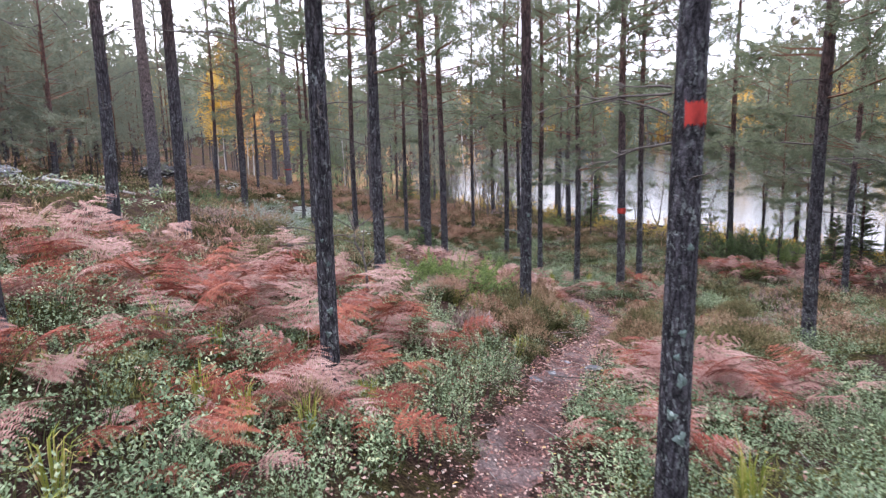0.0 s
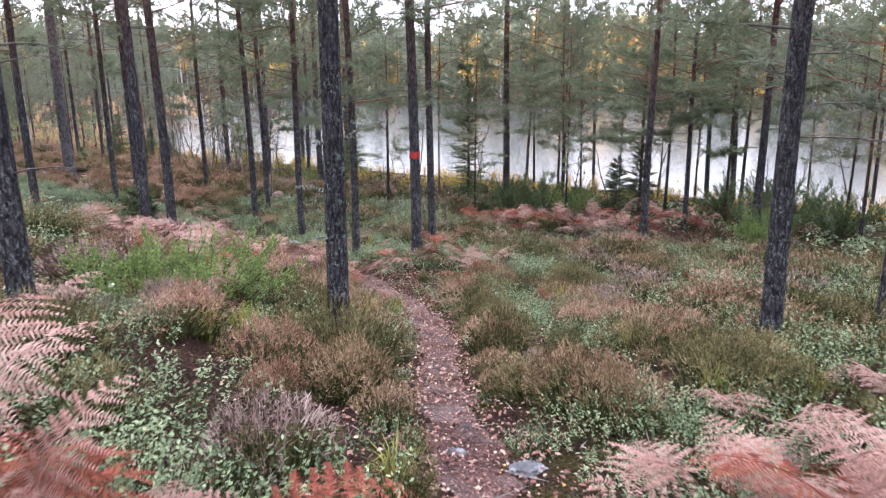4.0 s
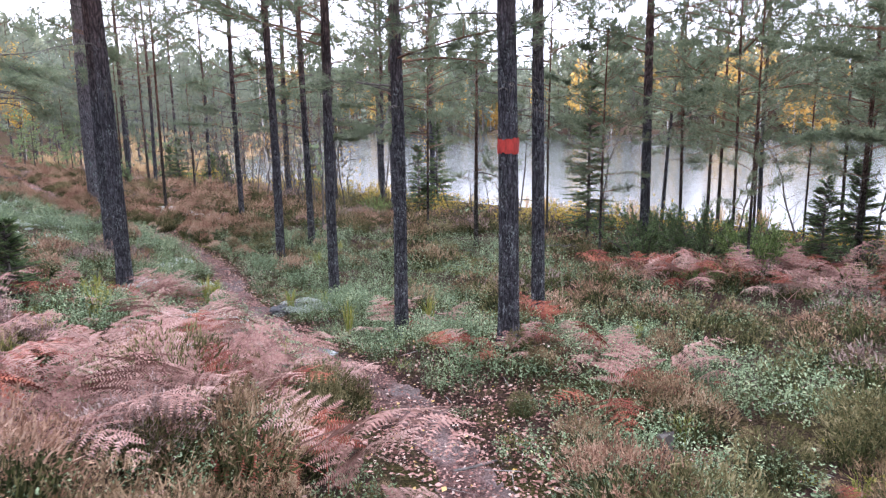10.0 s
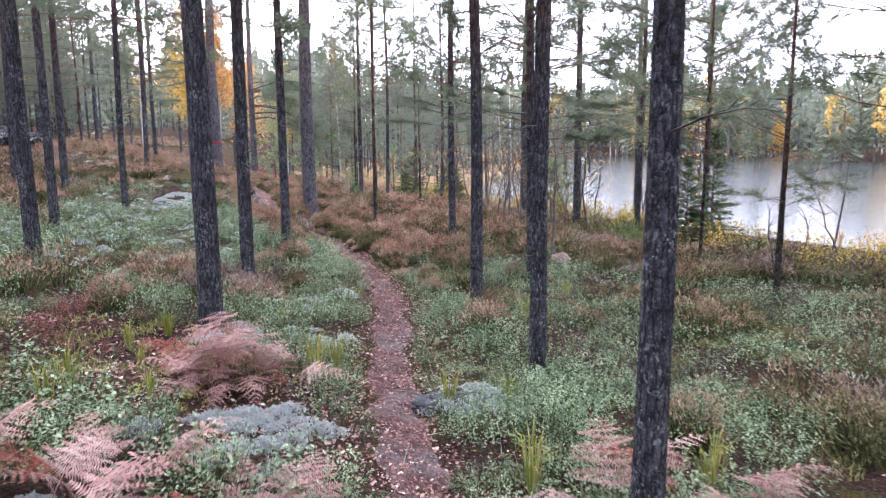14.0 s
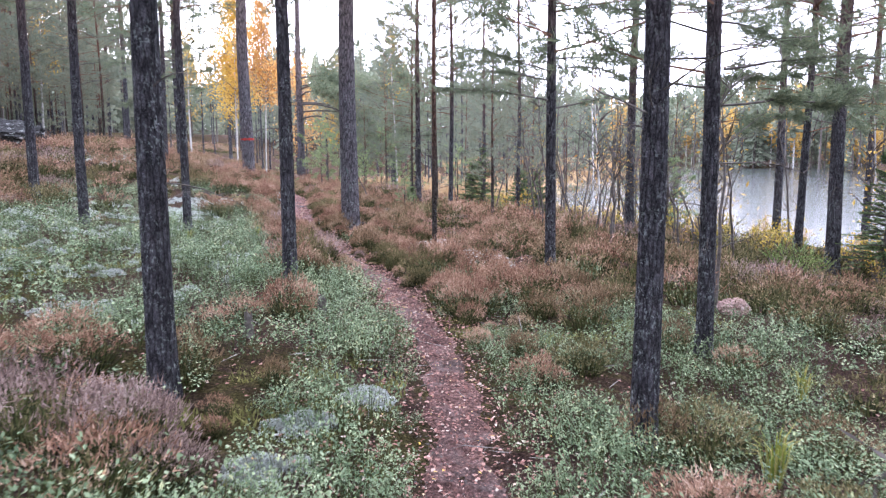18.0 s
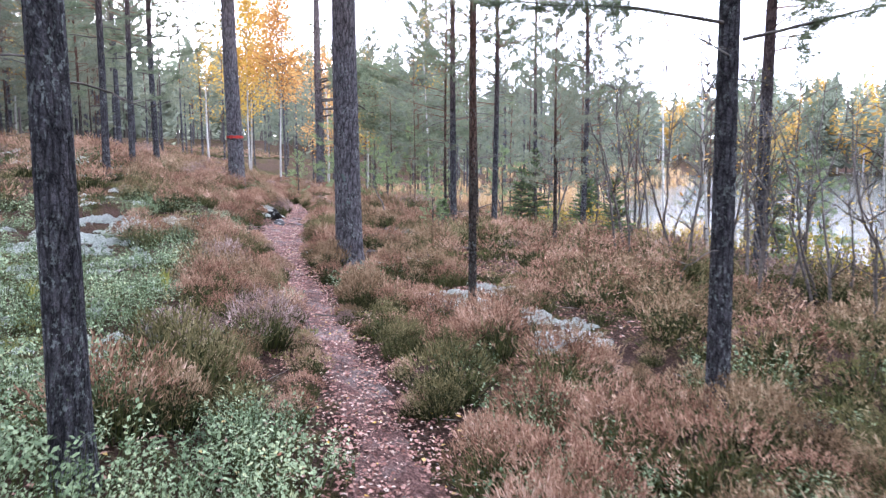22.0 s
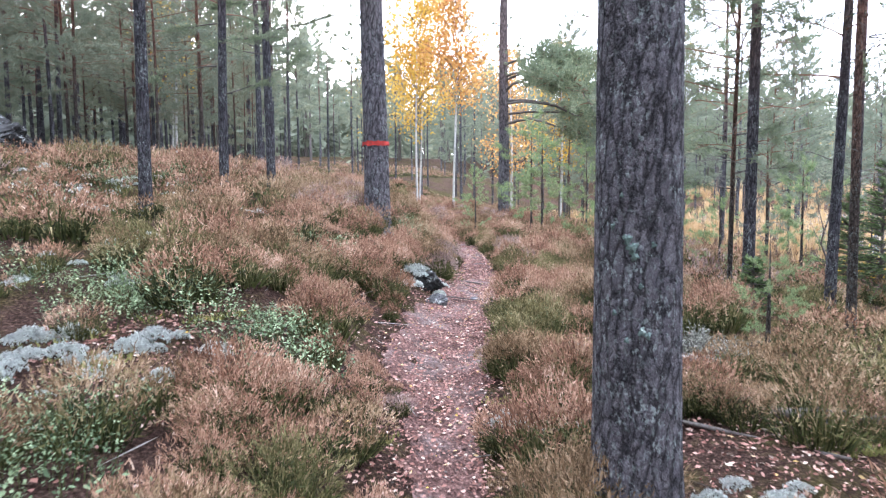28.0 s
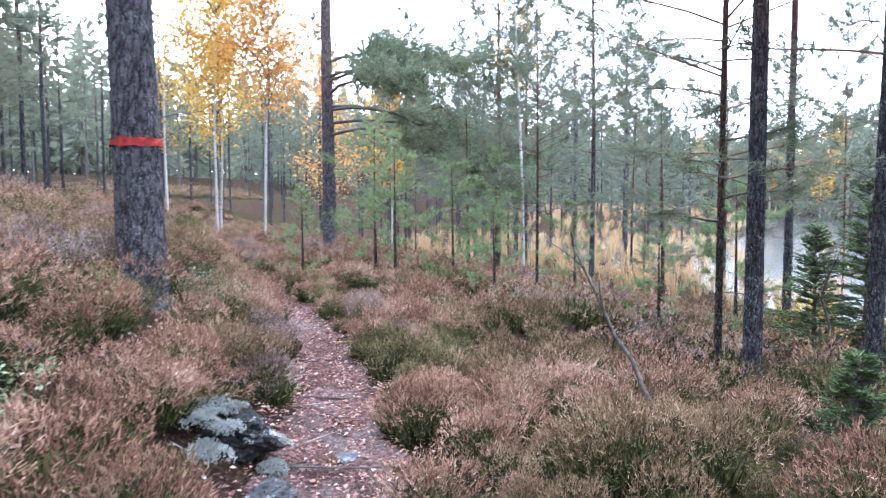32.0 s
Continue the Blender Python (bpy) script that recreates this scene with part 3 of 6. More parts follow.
def crown_arrays(h, base, spread, whorls, seed, needles=9, twigs=7, size=0.16, width=0.03, thin=1, loose=0.15):
    """Limbs and needles of a pine crown, its trunk's foot at the origin."""
    r = rng(seed)
    wood, C, D = [], [], []
    for k in range(whorls):
        f = (k + 0.5) / whorls
        z = base + (h - base) * f ** 0.9
        reach = spread * (min(1, 0.6 + 2.0 * f) * (1 - f) ** 0.6 + 0.08)
        for b in range(r.integers(3, 6)):
            a = r.uniform(0, 6.28)
            L = reach * r.uniform(0.55, 1.15)
            P = limb_points(np.array([0, 0, z + r.uniform(-loose, loose)]), (math.cos(a), math.sin(a), 0.1 + 0.5 * f), L, 0.08 + 0.25 * f, r.uniform(-0.15, 0.25) * (1 - f), r, 6)
            wood.append(tube(P[::thin], (np.linspace(0.015, 0.004, 6) * (0.5 + 0.5 * L / spread))[::thin], 3, 0, False))
            for t in range(max(2, int(twigs * L / spread + 1))):
                q = r.uniform(0.35, 1.0)
                i = min(4, int(q * 5))
                o = P[i] + (P[i + 1] - P[i]) * (q * 5 - i)
                w = unit(unit(P[i + 1] - P[i]) + r.normal(size=3) * np.array([0.7, 0.7, 0.35]) + [0, 0, 0.15])
                l = L * r.uniform(0.12, 0.34) * (1.15 - 0.4 * q)
                e = o + w * l
                wood.append(spikes([o], [e], 0.014, r, 0))
                for s in np.linspace(0.35, 1.0, 3):
                    C.append(o + w * l * s + r.normal(size=3) * 0.05)
                    D.append(unit(w + r.normal(size=3) * 0.35 + [0, 0, 0.25]))
            C.append(P[-1])
            D.append(unit(P[-1] - P[-2]))
    leaves = tufts(np.array(C), np.array(D), r, needles, size, width)
    return join(*wood), leaves


def crown_pair(name, *a, foliage=None, **k):
    w, l = crown_arrays(*a, **k)
    return mesh_from("branchwood", w[0], w[1], [LIMB]), mesh_from("foliage", l[0], l[1], [foliage or NEEDLE])


# crowns for a tree 10 m high, to be scaled
CROWNS = [crown_pair("crown", 10.0, 2.2 + 0.4 * (i % 3), 1.75 + 0.15 * (i % 4), 15, 60 + i, needles=19, twigs=9, size=0.135, width=0.0105, loose=0.35) for i in range(6)]
CROWNS_HIGH = [crown_pair("crown", 10.0, 2.3 + 0.4 * (i % 3), 1.75 + 0.15 * (i % 3), 15, 140 + i, needles=24, twigs=10, size=0.12, width=0.008, loose=0.35) for i in range(4)]
CROWNS_LOW = [crown_pair("crown", 10.0, 1.7 + 0.5 * (i % 3), 2.1 + 0.2 * (i % 3), 14, 80 + i, needles=16, twigs=10, size=0.17, width=0.017, thin=5, loose=0.4, foliage=NEEDLE_HAZED) for i in range(6)]
CROWNS_SHORE = [crown_pair("crown", 10.0, 1.9 + 0.4 * (i % 3), 2.2 + 0.2 * (i % 3), 14, 120 + i, needles=21, twigs=10, size=0.145, width=0.0108, loose=0.4) for i in range(5)]
CROWNS_YOUNG = [crown_pair("crown", 10.0, 0.9, 4.0, 9, 160 + i, needles=24, twigs=7, size=0.4, width=0.025, loose=0.3, foliage=NEEDLE_YOUNG) for i in range(3)]
CROWNS_BIG = [crown_pair("crown", 10.0, 4.9, 2.4, 10, 100 + i, needles=22, twigs=9, size=0.1, width=0.008, loose=0.3) for i in range(2)]


def shore(x, y):
    """Metres past the waterline, towards the lake."""
    return .79 * x + .61 * y - 29.2


def pine(x, y, d, h, seed, kind="mid", band=None, dead=8, crown=None, label=None, lean=(0, 0)):
    """A pine: trunk, dead lower branches, live limbs and needles."""
    r = rng(seed)
    z = float(relief(x, y))
    near = kind == "near"
    mat = BARK_OLD if d > 0.3 else (BARK if d > 0.105 else BARK_THIN)
    text = label or ("stout old pine with thick grey plated bark in heather" if d > 0.3 else "slender pine with dark scaly bark, reddish higher up" if d > 0.105 else "thin young pine with few low branches")
    e = thing("pine_tree", x, y, z, text, "pine tree", "pines of the wood")
    e.matrix_basis = pose(x, y, z, lean[0], lean[1], 0)
    stem = part("trunk", trunk_mesh("trunk", d, h, mat, seed, near), e)
    if crown is None and shore(x, y) > -11.5 and h < 14 and (x > 3 or y < 30):
        crown = CROWNS_SHORE[seed % 5]
    if crown is None and near:
        crown = CROWNS_HIGH[seed % 4]
    limbs, needles = crown or (CROWNS if kind != "far" else CROWNS_LOW)[seed % 6]
    wide = h / 10 * r.uniform(0.85, 1.1)
    m = Matrix.LocRotScale((0, 0, 0), Euler((0, 0, r.uniform(0, 6.28))), (wide, wide, h / 10))
    tagged(part("branchwood", limbs, e, "thin reddish pine limbs", m), kind="stuff")
    tagged(part("crown", needles, e, "green needle tufts", m), kind="stuff")
    low, top = (0.9, 5.2) if near else (1.2, min(6.0, h * 0.55))
    for k in range(int(dead * (2.4 if near else 2.0 if kind == "mid" else 1.0))):
        q = r.uniform(low, top)
        pick = min(7, int(r.uniform(0.6, 5.0) + (q - low) / (top - low) * 3.2))
        pick = min(pick, 2) if q < 1.7 else pick
        rad = d / 2 * ((1 - q / h) ** 0.75) * 0.85
        a = r.uniform(0, 6.28)
        s = r.uniform(0.8, 1.3)
        part("branch", DEAD[pick], e, "", Matrix.LocRotScale((rad * math.cos(a), rad * math.sin(a), q), Euler((0, r.uniform(-0.35, 0.25), a)), (s, s, s)))
    if band:
        zb, hb, turn, arc = band
        n, lev = 40, 5
        ang = np.linspace(-arc / 2, arc / 2, n) + turn
        zz = np.linspace(zb - hb / 2, zb + hb / 2, lev)
        rr = d / 2 * ((1 - zb / h) ** 0.75 * 0.96 + 0.04) * 1.085
        V = np.stack([np.outer(np.ones(lev), np.cos(ang)) * rr, np.outer(np.ones(lev), np.sin(ang)) * rr, zz[:, None] + np.linspace(-1, 1, lev)[:, None] * r.normal(0, 0.007, n)], -1)
        V[..., :2] *= (1 + 0.02 * r.normal(size=(lev, n)))[..., None]
        V[..., :2] += np.array(sway(seed, zb))
        i, j = np.meshgrid(np.arange(lev - 1), np.arange(n - 1), indexing="ij")
        p = i * n + j
        F = np.concatenate([np.stack([p, p + 1, p + n + 1], -1).reshape(-1, 3), np.stack([p, p + n + 1, p + n], -1).reshape(-1, 3)])
        part("paint_band", mesh_from("paint_band", V.reshape(-1, 3), F, [PAINT], None, True), stem, "red painted trail mark")
    return e


def bough(e, height, turn, length, d, seed):
    """A live low limb of a pine with tufts of needles towards its end."""
    r = rng(seed)
    a = radians(turn)
    P = limb_points(np.array([math.cos(a) * d * 0.4, math.sin(a) * d * 0.4, height]), (math.cos(a), math.sin(a), 0.05), length, 0.1, r.uniform(-0.05, 0.2), r, 8)
    limb = part("limb", mesh_from("limb", *tube(P, np.linspace(0.012, 0.003, 8), 5)[:2], [TWIG], None, True), e, "thin crooked living limb")
    C, D, wood = [], [], []
    for k in range(int(26 * length)):
        q = r.uniform(0.3, 1.0)
        i = min(6, int(q * 7))
        o = P[i] + (P[i + 1] - P[i]) * (q * 7 - i)
        w = unit(unit(P[i + 1] - P[i]) + r.normal(size=3) * np.array([0.7, 0.7, 0.3]) + [0, 0, 0.1])
        l = r.uniform(0.1, 0.32)
        wood.append(spikes([o], [o + w * l], 0.008, r))
        for s in (0.55, 0.8, 1.0):
            C.append(o + w * l * s)
            D.append(unit(w + r.normal(size=3) * 0.2 + [0, 0, 0.15]))
    v = tufts(np.array(C), np.array(D), r, 34, 0.065, 0.0035) if length < 1.35 else tufts(np.array(C), np.array(D), r, 26, 0.11, 0.0085)
    part("needle_spray", mesh_from("needle_spray", v[0], v[1], [NEEDLE]), limb, "grey-green needle tufts")["kind"] = "stuff"
    part("twig_wood", mesh_from("twig_wood", *join(*wood)[:2], [TWIG]), limb)["kind"] = "stuff"


FULL = 6.3
# low living limbs: tree's x and y, then height, turn and length of each
BOUGHS = {
    (1.22, 28.2): ((2.4, 195, 1.2), (2.65, 165, 1.0), (2.9, 20, 1.1), (2.3, 330, 0.7), (2.75, 215, 1.1), (3.1, 100, 1.0)),
    (2.75, 25.6): ((2.35, 185, 1.1), (2.6, 150, 1.0), (2.5, 0, 1.3), (2.2, 25, 1.4), (2.8, 200, 1.2), (2.9, 60, 1.1)),
    (4.45, 8.5): ((2.6, 170, 1.1), (2.9, 200, 1.2), (3.0, 30, 1.2)),
    (10.1, 17.7): ((2.2, 180, 1.6), (2.6, 10, 1.7), (2.9, 200, 1.7), (3.2, 150, 1.6), (3.1, 340, 1.5), (3.5, 30, 1.5)),
    (9.6, 23.8): ((2.6, 190, 1.7), (3.0, 10, 1.8), (3.4, 170, 1.8), (3.7, 350, 1.7), (4.1, 200, 1.6), (4.3, 20, 1.5)),
    (5.6, 31.8): ((2.4, 200, 1.6), (2.7, 20, 1.6), (3.1, 180, 1.7), (3.4, 340, 1.6), (3.6, 150, 1.4)),
    (-3.7, 40.3): ((1.5, 200, 0.6), (1.7, 20, 0.7), (2.0, 170, 0.7), (2.2, 350, 0.7), (2.5, 100, 0.7), (2.8, 210, 0.6)),
    (12, 18.6): ((2.4, 180, 1.4), (2.9, 20, 1.5), (3.3, 200, 1.6), (3.8, 340, 1.6), (4.2, 160, 1.5), (4.6, 30, 1.5)),
    (13.3, 17.6): ((2.0, 190, 1.6), (2.4, 0, 1.5), (2.9, 170, 1.7), (3.3, 340, 1.7), (3.8, 200, 1.7), (4.2, 20, 1.6), (4.6, 180, 1.5)),
    (-8.95, 35.25): ((2.3, 330, 0.8), (2.6, 200, 1.0), (2.9, 10, 1.1), (3.2, 160, 1.1)),
    (-10.3, 37.7): ((1.5, 20, 0.8), (1.9, 200, 1.0), (2.2, 340, 1.1), (2.5, 170, 1.1), (2.8, 10, 1.1), (3.1, 220, 1.1)),
    (-10.85, 39.3): ((2.0, 350, 1.0), (2.3, 190, 1.1), (2.7, 30, 1.2), (3.1, 180, 1.2), (3.4, 330, 1.1)),
    (3.3, 17.5): ((2.7, 190, 0.9), (3.0, 20, 1.0)),
}
# x, y, trunk width, height, kind, dead branches, painted band (height, width, turn, arc)
PINES_START = [
    (-0.74, 4.45, 0.12, 12, "near", 6, None),
    (0.95, 2.85, 0.135, 12, "near", 6, (1.82, 0.085, -1.3, 1.7)),
    (1.06, 9.16, 0.155, 13, "near", 2, None),
    (4.45, 8.5, 0.17, 13, "near", 12, None),
    (-2.3, 3.55, 0.13, 11, "near", 6, None),
    (-4.3, 9.4, 0.17, 13, "near", 5, None),
    (-4, 11.1, 0.2, 14, "near", 4, None),
    (-0.75, 8.4, 0.135, 11, "near", 12, None),
    (-2.6, 21.5, 0.17, 13, "mid", 6, None),
    (-6.8, 25, 0.17, 13, "mid", 4, None),
    (-9.5, 24, 0.48, 17, "mid", 3, None),
    (-9.3, 30, 0.18, 13, "mid", 4, None),
    (-8.4, 30.5, 0.18, 13, "mid", 4, None),
]
PINES_LEFT = [
    (10.1, 17.7, 0.17, 12, "mid", 14, None),
    (12, 18.6, 0.13, 10, "mid", 10, None),
    (13.3, 17.6, 0.2, 12, "mid", 10, None),
    (4.01, 15.98, 0.185, 14, "near", 8, (1.75, 0.13, -1.7, FULL)),
    (4.82, 17.4, 0.15, 12, "near", 8, None),
    (9.6, 23.8, 0.22, 14, "mid", 8, None),
    (3.3, 17.5, 0.15, 12, "near", 7, None),
    (2.83, 20.7, 0.155, 13, "near", 7, None),
    (2.08, 23.16, 0.16, 12, "near", 8, None),
    (2.75, 25.6, 0.15, 12, "near", 9, None),
    (1.22, 28.2, 0.14, 12, "near", 10, None),
    (-0.86, 30.7, 0.085, 9, "near", 8, None),
    (-0.35, 16.7, 0.17, 13, "near", 8, None),
]
PINES_BEND = [
    (0.05, 20.1, 0.2, 13, "near", 6, None),
    (-0.62, 22.55, 0.165, 12, "near", 6, None),
    (-1.3, 25.85, 0.15, 12, "near", 7, None),
    (-3.12, 32.95, 0.37, 17, "near", 2, None),
    (-8.1, 38.4, 0.36, 17, "near", 1, (1.2, 0.06, -1.2, FULL)),
    (-11.6, 50.5, 0.38, 15, "mid", 0, None),
    (-4.4, 24.4, 0.14, 12, "mid", 6, None),
    (-5.4, 28, 0.14, 12, "mid", 6, None),
    (-4.5, 29.2, 0.13, 12, "near", 6, None),
]
PINES_SLOPE = [
    (5.6, 31.8, 0.24, 13, "mid", 10, None),
    (7.2, 33.8, 0.17, 12, "mid", 8, None),
    (2.5, 35.2, 0.2, 13, "mid", 10, None),
    (5.9, 37, 0.2, 12, "mid", 8, None),
    (5.4, 33.1, 0.15, 11, "mid", 8, None),
    (8.2, 38.2, 0.2, 13, "mid", 8, None),
    (-8.95, 35.25, 0.14, 11, "near", 6, None),
    (-10.3, 37.7, 0.14, 11, "mid", 6, None),
    (-10.85, 39.3, 0.15, 12, "mid", 6, None),
    (-3.45, 40.1, 0.16, 12, "near", 12, None),
    (-3.7, 40.3, 0.07, 8, "mid", 10, None),
    (-2.5, 40.2, 0.14, 11, "mid", 10, None),
    (-2.2, 44.8, 0.13, 11, "mid", 8, None),
]
PINES_MIDDLE = [
    (-0.4, 39.3, 0.12, 9, "mid", 8, None),
]
PINES_UPPER = [
    (-5.14, 49.9, 0.12, 10, "mid", 8, None),
    (-7.6, 52.2, 0.11, 9, "mid", 6, None),
    (-9.4, 58.2, 0.12, 9, "mid", 6, None),
    (-7.2, 54.7, 0.11, 9, "mid", 6, None),
    (-2.3, 37.4, 0.09, 7, "mid", 8, None),
]
PINES_SHORE = [
    (3.9, 33.6, 0.21, 12, "mid", 12, None),
]
# slim pines whose crowns begin high up
BARE_BELOW = {(-0.86, 30.7), (-3.45, 40.1), (-2.3, 37.4), (-2.2, 44.8)}
STANDING = []
for first, rows in ((0, PINES_START), (14, PINES_LEFT), (29, PINES_BEND), (39, PINES_SLOPE), (52, PINES_MIDDLE), (54, PINES_UPPER), (60, PINES_SHORE)):
    for i, (x, y, d, h, kind, dead, band) in enumerate(rows, first):
        STANDING.append((x, y))
        big = CROWNS_BIG[i % 2] if d > 0.3 or (x, y) in BARE_BELOW else None
        text = "pine with a red painted trail band round its trunk" if band else None
        tree = pine(x, y, d, h, 200 + i, kind, band, dead, big, text)
        for k, (height, turn, length) in enumerate(BOUGHS.get((x, y), ())):
            bough(tree, height, turn, length, d, 3000 + 10 * i + k)


def too_near(x, y, gap):
    return any((x - a) ** 2 + (y - b) ** 2 < gap * gap for a, b in STANDING)


def fill_wood(count, box, seed, gap, sizes, heights, keep, kind="far", dead=3):
    """Pines at random in a box of the plan where keep() allows them."""
    r = rng(seed)
    made = tries = 0
    while made < count and tries < count * 40:
        tries += 1
        x, y = r.uniform(box[0], box[1]), r.uniform(box[2], box[3])
        if not keep(x, y) or too_near(x, y, gap):
            continue
        STANDING.append((x, y))
        pine(x, y, r.uniform(*sizes), r.uniform(*heights), 1000 + seed * 300 + made, kind, None, dead)
        made += 1


def off_path(x, y):
    return x - float(path_x(y))


def view_wedge(x, y):
    """Wedge widening to the marsh, treeless to fit the camera's view of the birches."""
    # the wedge's point is the camera's last position on the walk
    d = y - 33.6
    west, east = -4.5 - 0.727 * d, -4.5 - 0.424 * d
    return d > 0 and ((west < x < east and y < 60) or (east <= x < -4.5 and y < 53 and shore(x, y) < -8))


fill_wood(95, (-34, -5, 4, 60), 1, 1.8, (.10, .17), (10, 14), lambda x, y: not view_wedge(x, y) and off_path(x, y) < -7.5 and not (off_path(x, y) > -12 and 22 < y < 44) and not (y < 24 and off_path(x, y) > -17), "far", 4)
fill_wood(52, (5, 30, -4, 27), 3, 1.6, (.05, .12), (5, 11), lambda x, y: -9.5 < shore(x, y) < -1.5, "far", 6)
fill_wood(14, (5, 14, -6, 10), 4, 2.5, (.11, .19), (9, 13), lambda x, y: off_path(x, y) > 5, "far", 6)
fill_wood(24, (-14, 12, 34, 60), 5, 2.0, (.05, .09), (3.5, 7.5), lambda x, y: -8 < shore(x, y) < 4 and off_path(x, y) > 3.5 and x < 0.15 * (y - 48) + 6, "far", 4)

fill_wood(34, (-27, -11, 31, 52), 9, 1.5, (.05, .10), (4.5, 8.5), lambda x, y: not view_wedge(x, y) and off_path(x, y) < -6.5 and not (off_path(x, y) > -9 and y < 40), "far", 3)


def grove_shape(seed):
    w, l = crown_arrays(10.0, 2.2 + 0.5 * (seed % 4), 1.8 + 0.1 * (seed % 3), 10, seed, needles=10, twigs=6, size=0.22, width=0.03, thin=5, loose=0.35)
    trunk = tube([[0, 0, -0.4], [0, 0, 0.1], [0.05, 0, 3.5], [0, 0.05, 6.5], [0, 0, 10]], [0.1, 0.075, 0.062, 0.045, 0.01], 7, 1)
    return join(l, (w[0], w[1], w[2] + 1), trunk)


def grove(count, box, seed, gap, heights, keep, places):
    """Places for pines of the wood far behind, appended to places."""
    r = rng(seed)
    made = tries = 0
    while made < count and tries < count * 40:
        tries += 1
        x, y = r.uniform(box[0], box[1]), r.uniform(box[2], box[3])
        if not keep(x, y) or too_near(x, y, gap):
            continue
        STANDING.append((x, y))
        places.append((x, y, r.uniform(*heights) / 10))
        made += 1


GROVE = []
grove(60, (-60, -12, 44, 95), 2, 2.4, (7, 11), lambda x, y: not view_wedge(x, y) and (off_path(x, y) < -4 or y > 62), GROVE)
grove(14, (-14, 4, 62, 110), 6, 2.6, (6, 9), lambda x, y: x < 0.15 * (y - 48) - 4, GROVE)
grove(34, (-34, 0, 62, 86), 7, 1.5, (7.2, 10.5), lambda x, y: x < 0.15 * (y - 48) - 3, GROVE)
grove(40, (-40, -14, 40, 62), 8, 1.6, (9, 12.5), lambda x, y: not view_wedge(x, y) and off_path(x, y) < -5, GROVE)
gx, gy, gs = (np.array(v) for v in zip(*GROVE))
r = rng(88)
arrays = scatter([grove_shape(180 + i) for i in range(5)], gx, gy, relief(gx, gy), r.uniform(0, 6.28, len(gx)), gs * r.uniform(0.8, 1.1, len(gx)), r.integers(0, 5, len(gx)), gs)
tagged(new("pine_wood", mesh_from("pine_wood", *arrays[:2], [NEEDLE_HAZED, BARK], arrays[2])), "slender pines standing deep in the wood, their green paled for haze", "pine wood", kind="stuff")
for i, (x, y, h) in enumerate(((-7.9, 44.2, 2.6), (-7.1, 44.7, 2.3), (-6.2, 43.3, 1.7), (-8.7, 45.6, 2.9), (-5.2, 44.6, 1.8), (-4.1, 42.2, 1.5), (-6.9, 47.6, 3.0), (-3.0, 44.0, 2.4), (-9.3, 43.9, 1.6), (-2.9, 36.4, 1.1), (3.4, 36.6, 2.2))):
    h *= 0.9
    pine(x, y, 0.03 + 0.012 * h, h, 1700 + i, "mid", None, 0, CROWNS_YOUNG[i % 3], "young light-green pine with branches down to the heather")

# ---- heath plants ----
def heather_shape(stems, R, H, seed, wide=1.0, sprigs=3, tone=0):
    """A heather bush: stems fanning out from a hidden root, green inside and darkened in colour for shade, each ending
    in an upright feathery flower plume.
    """
    r = rng(seed)
    a, q = r.uniform(0, 6.28, stems), r.uniform(0, 1, stems) ** 0.5
    rim = R * (1 + 0.16 * np.sin(2 * a + seed) + 0.1 * np.sin(5 * a + 2 * seed))
    lob = 1 + 0.1 * np.sin(3 * a + seed) * q + 0.08 * np.sin(9 * q + 4 * a)
    tip = np.stack([np.cos(a) * q * rim, np.sin(a) * q * rim, H * np.sqrt(np.clip(1 - 0.74 * q ** 2.2, 0.05, 1)) * lob * r.uniform(0.82, 1.08, stems)], -1)
    foot = np.stack([tip[:, 0] * 0.45, tip[:, 1] * 0.45, np.full(stems, -0.05)], -1)
    way = tip - foot
    line = unit(unit(way * [1, 1, 0.7]) + r.normal(size=(stems, 3)) * 0.22)
    plume = np.minimum(r.uniform(0.03, 0.055, stems) * wide ** 0.3, 0.5 * np.linalg.norm(way, axis=1))[:, None]
    neck = tip - line * plume
    out = []
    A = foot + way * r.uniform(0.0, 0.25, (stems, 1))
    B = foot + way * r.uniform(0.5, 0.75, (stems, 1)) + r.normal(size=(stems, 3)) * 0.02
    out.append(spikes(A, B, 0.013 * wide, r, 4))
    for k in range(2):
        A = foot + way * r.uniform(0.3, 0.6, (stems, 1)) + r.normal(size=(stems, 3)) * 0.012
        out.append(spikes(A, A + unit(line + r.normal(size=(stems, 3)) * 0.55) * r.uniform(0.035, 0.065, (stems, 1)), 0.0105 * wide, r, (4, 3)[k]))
    out.append(spikes(neck, tip, 0.009 * wide, r, tone))
    for k in range(sprigs):
        A = neck + line * plume * r.uniform(-0.9, 0.7, (stems, 1)) + r.normal(size=(stems, 3)) * 0.009
        B = A + unit(line + r.normal(size=(stems, 3)) * 0.5) * r.uniform(0.017, 0.036, (stems, 1)) * wide ** 0.35
        out.append(spikes(A, B, 0.0066 * wide, r, tone))
    return join(*out)


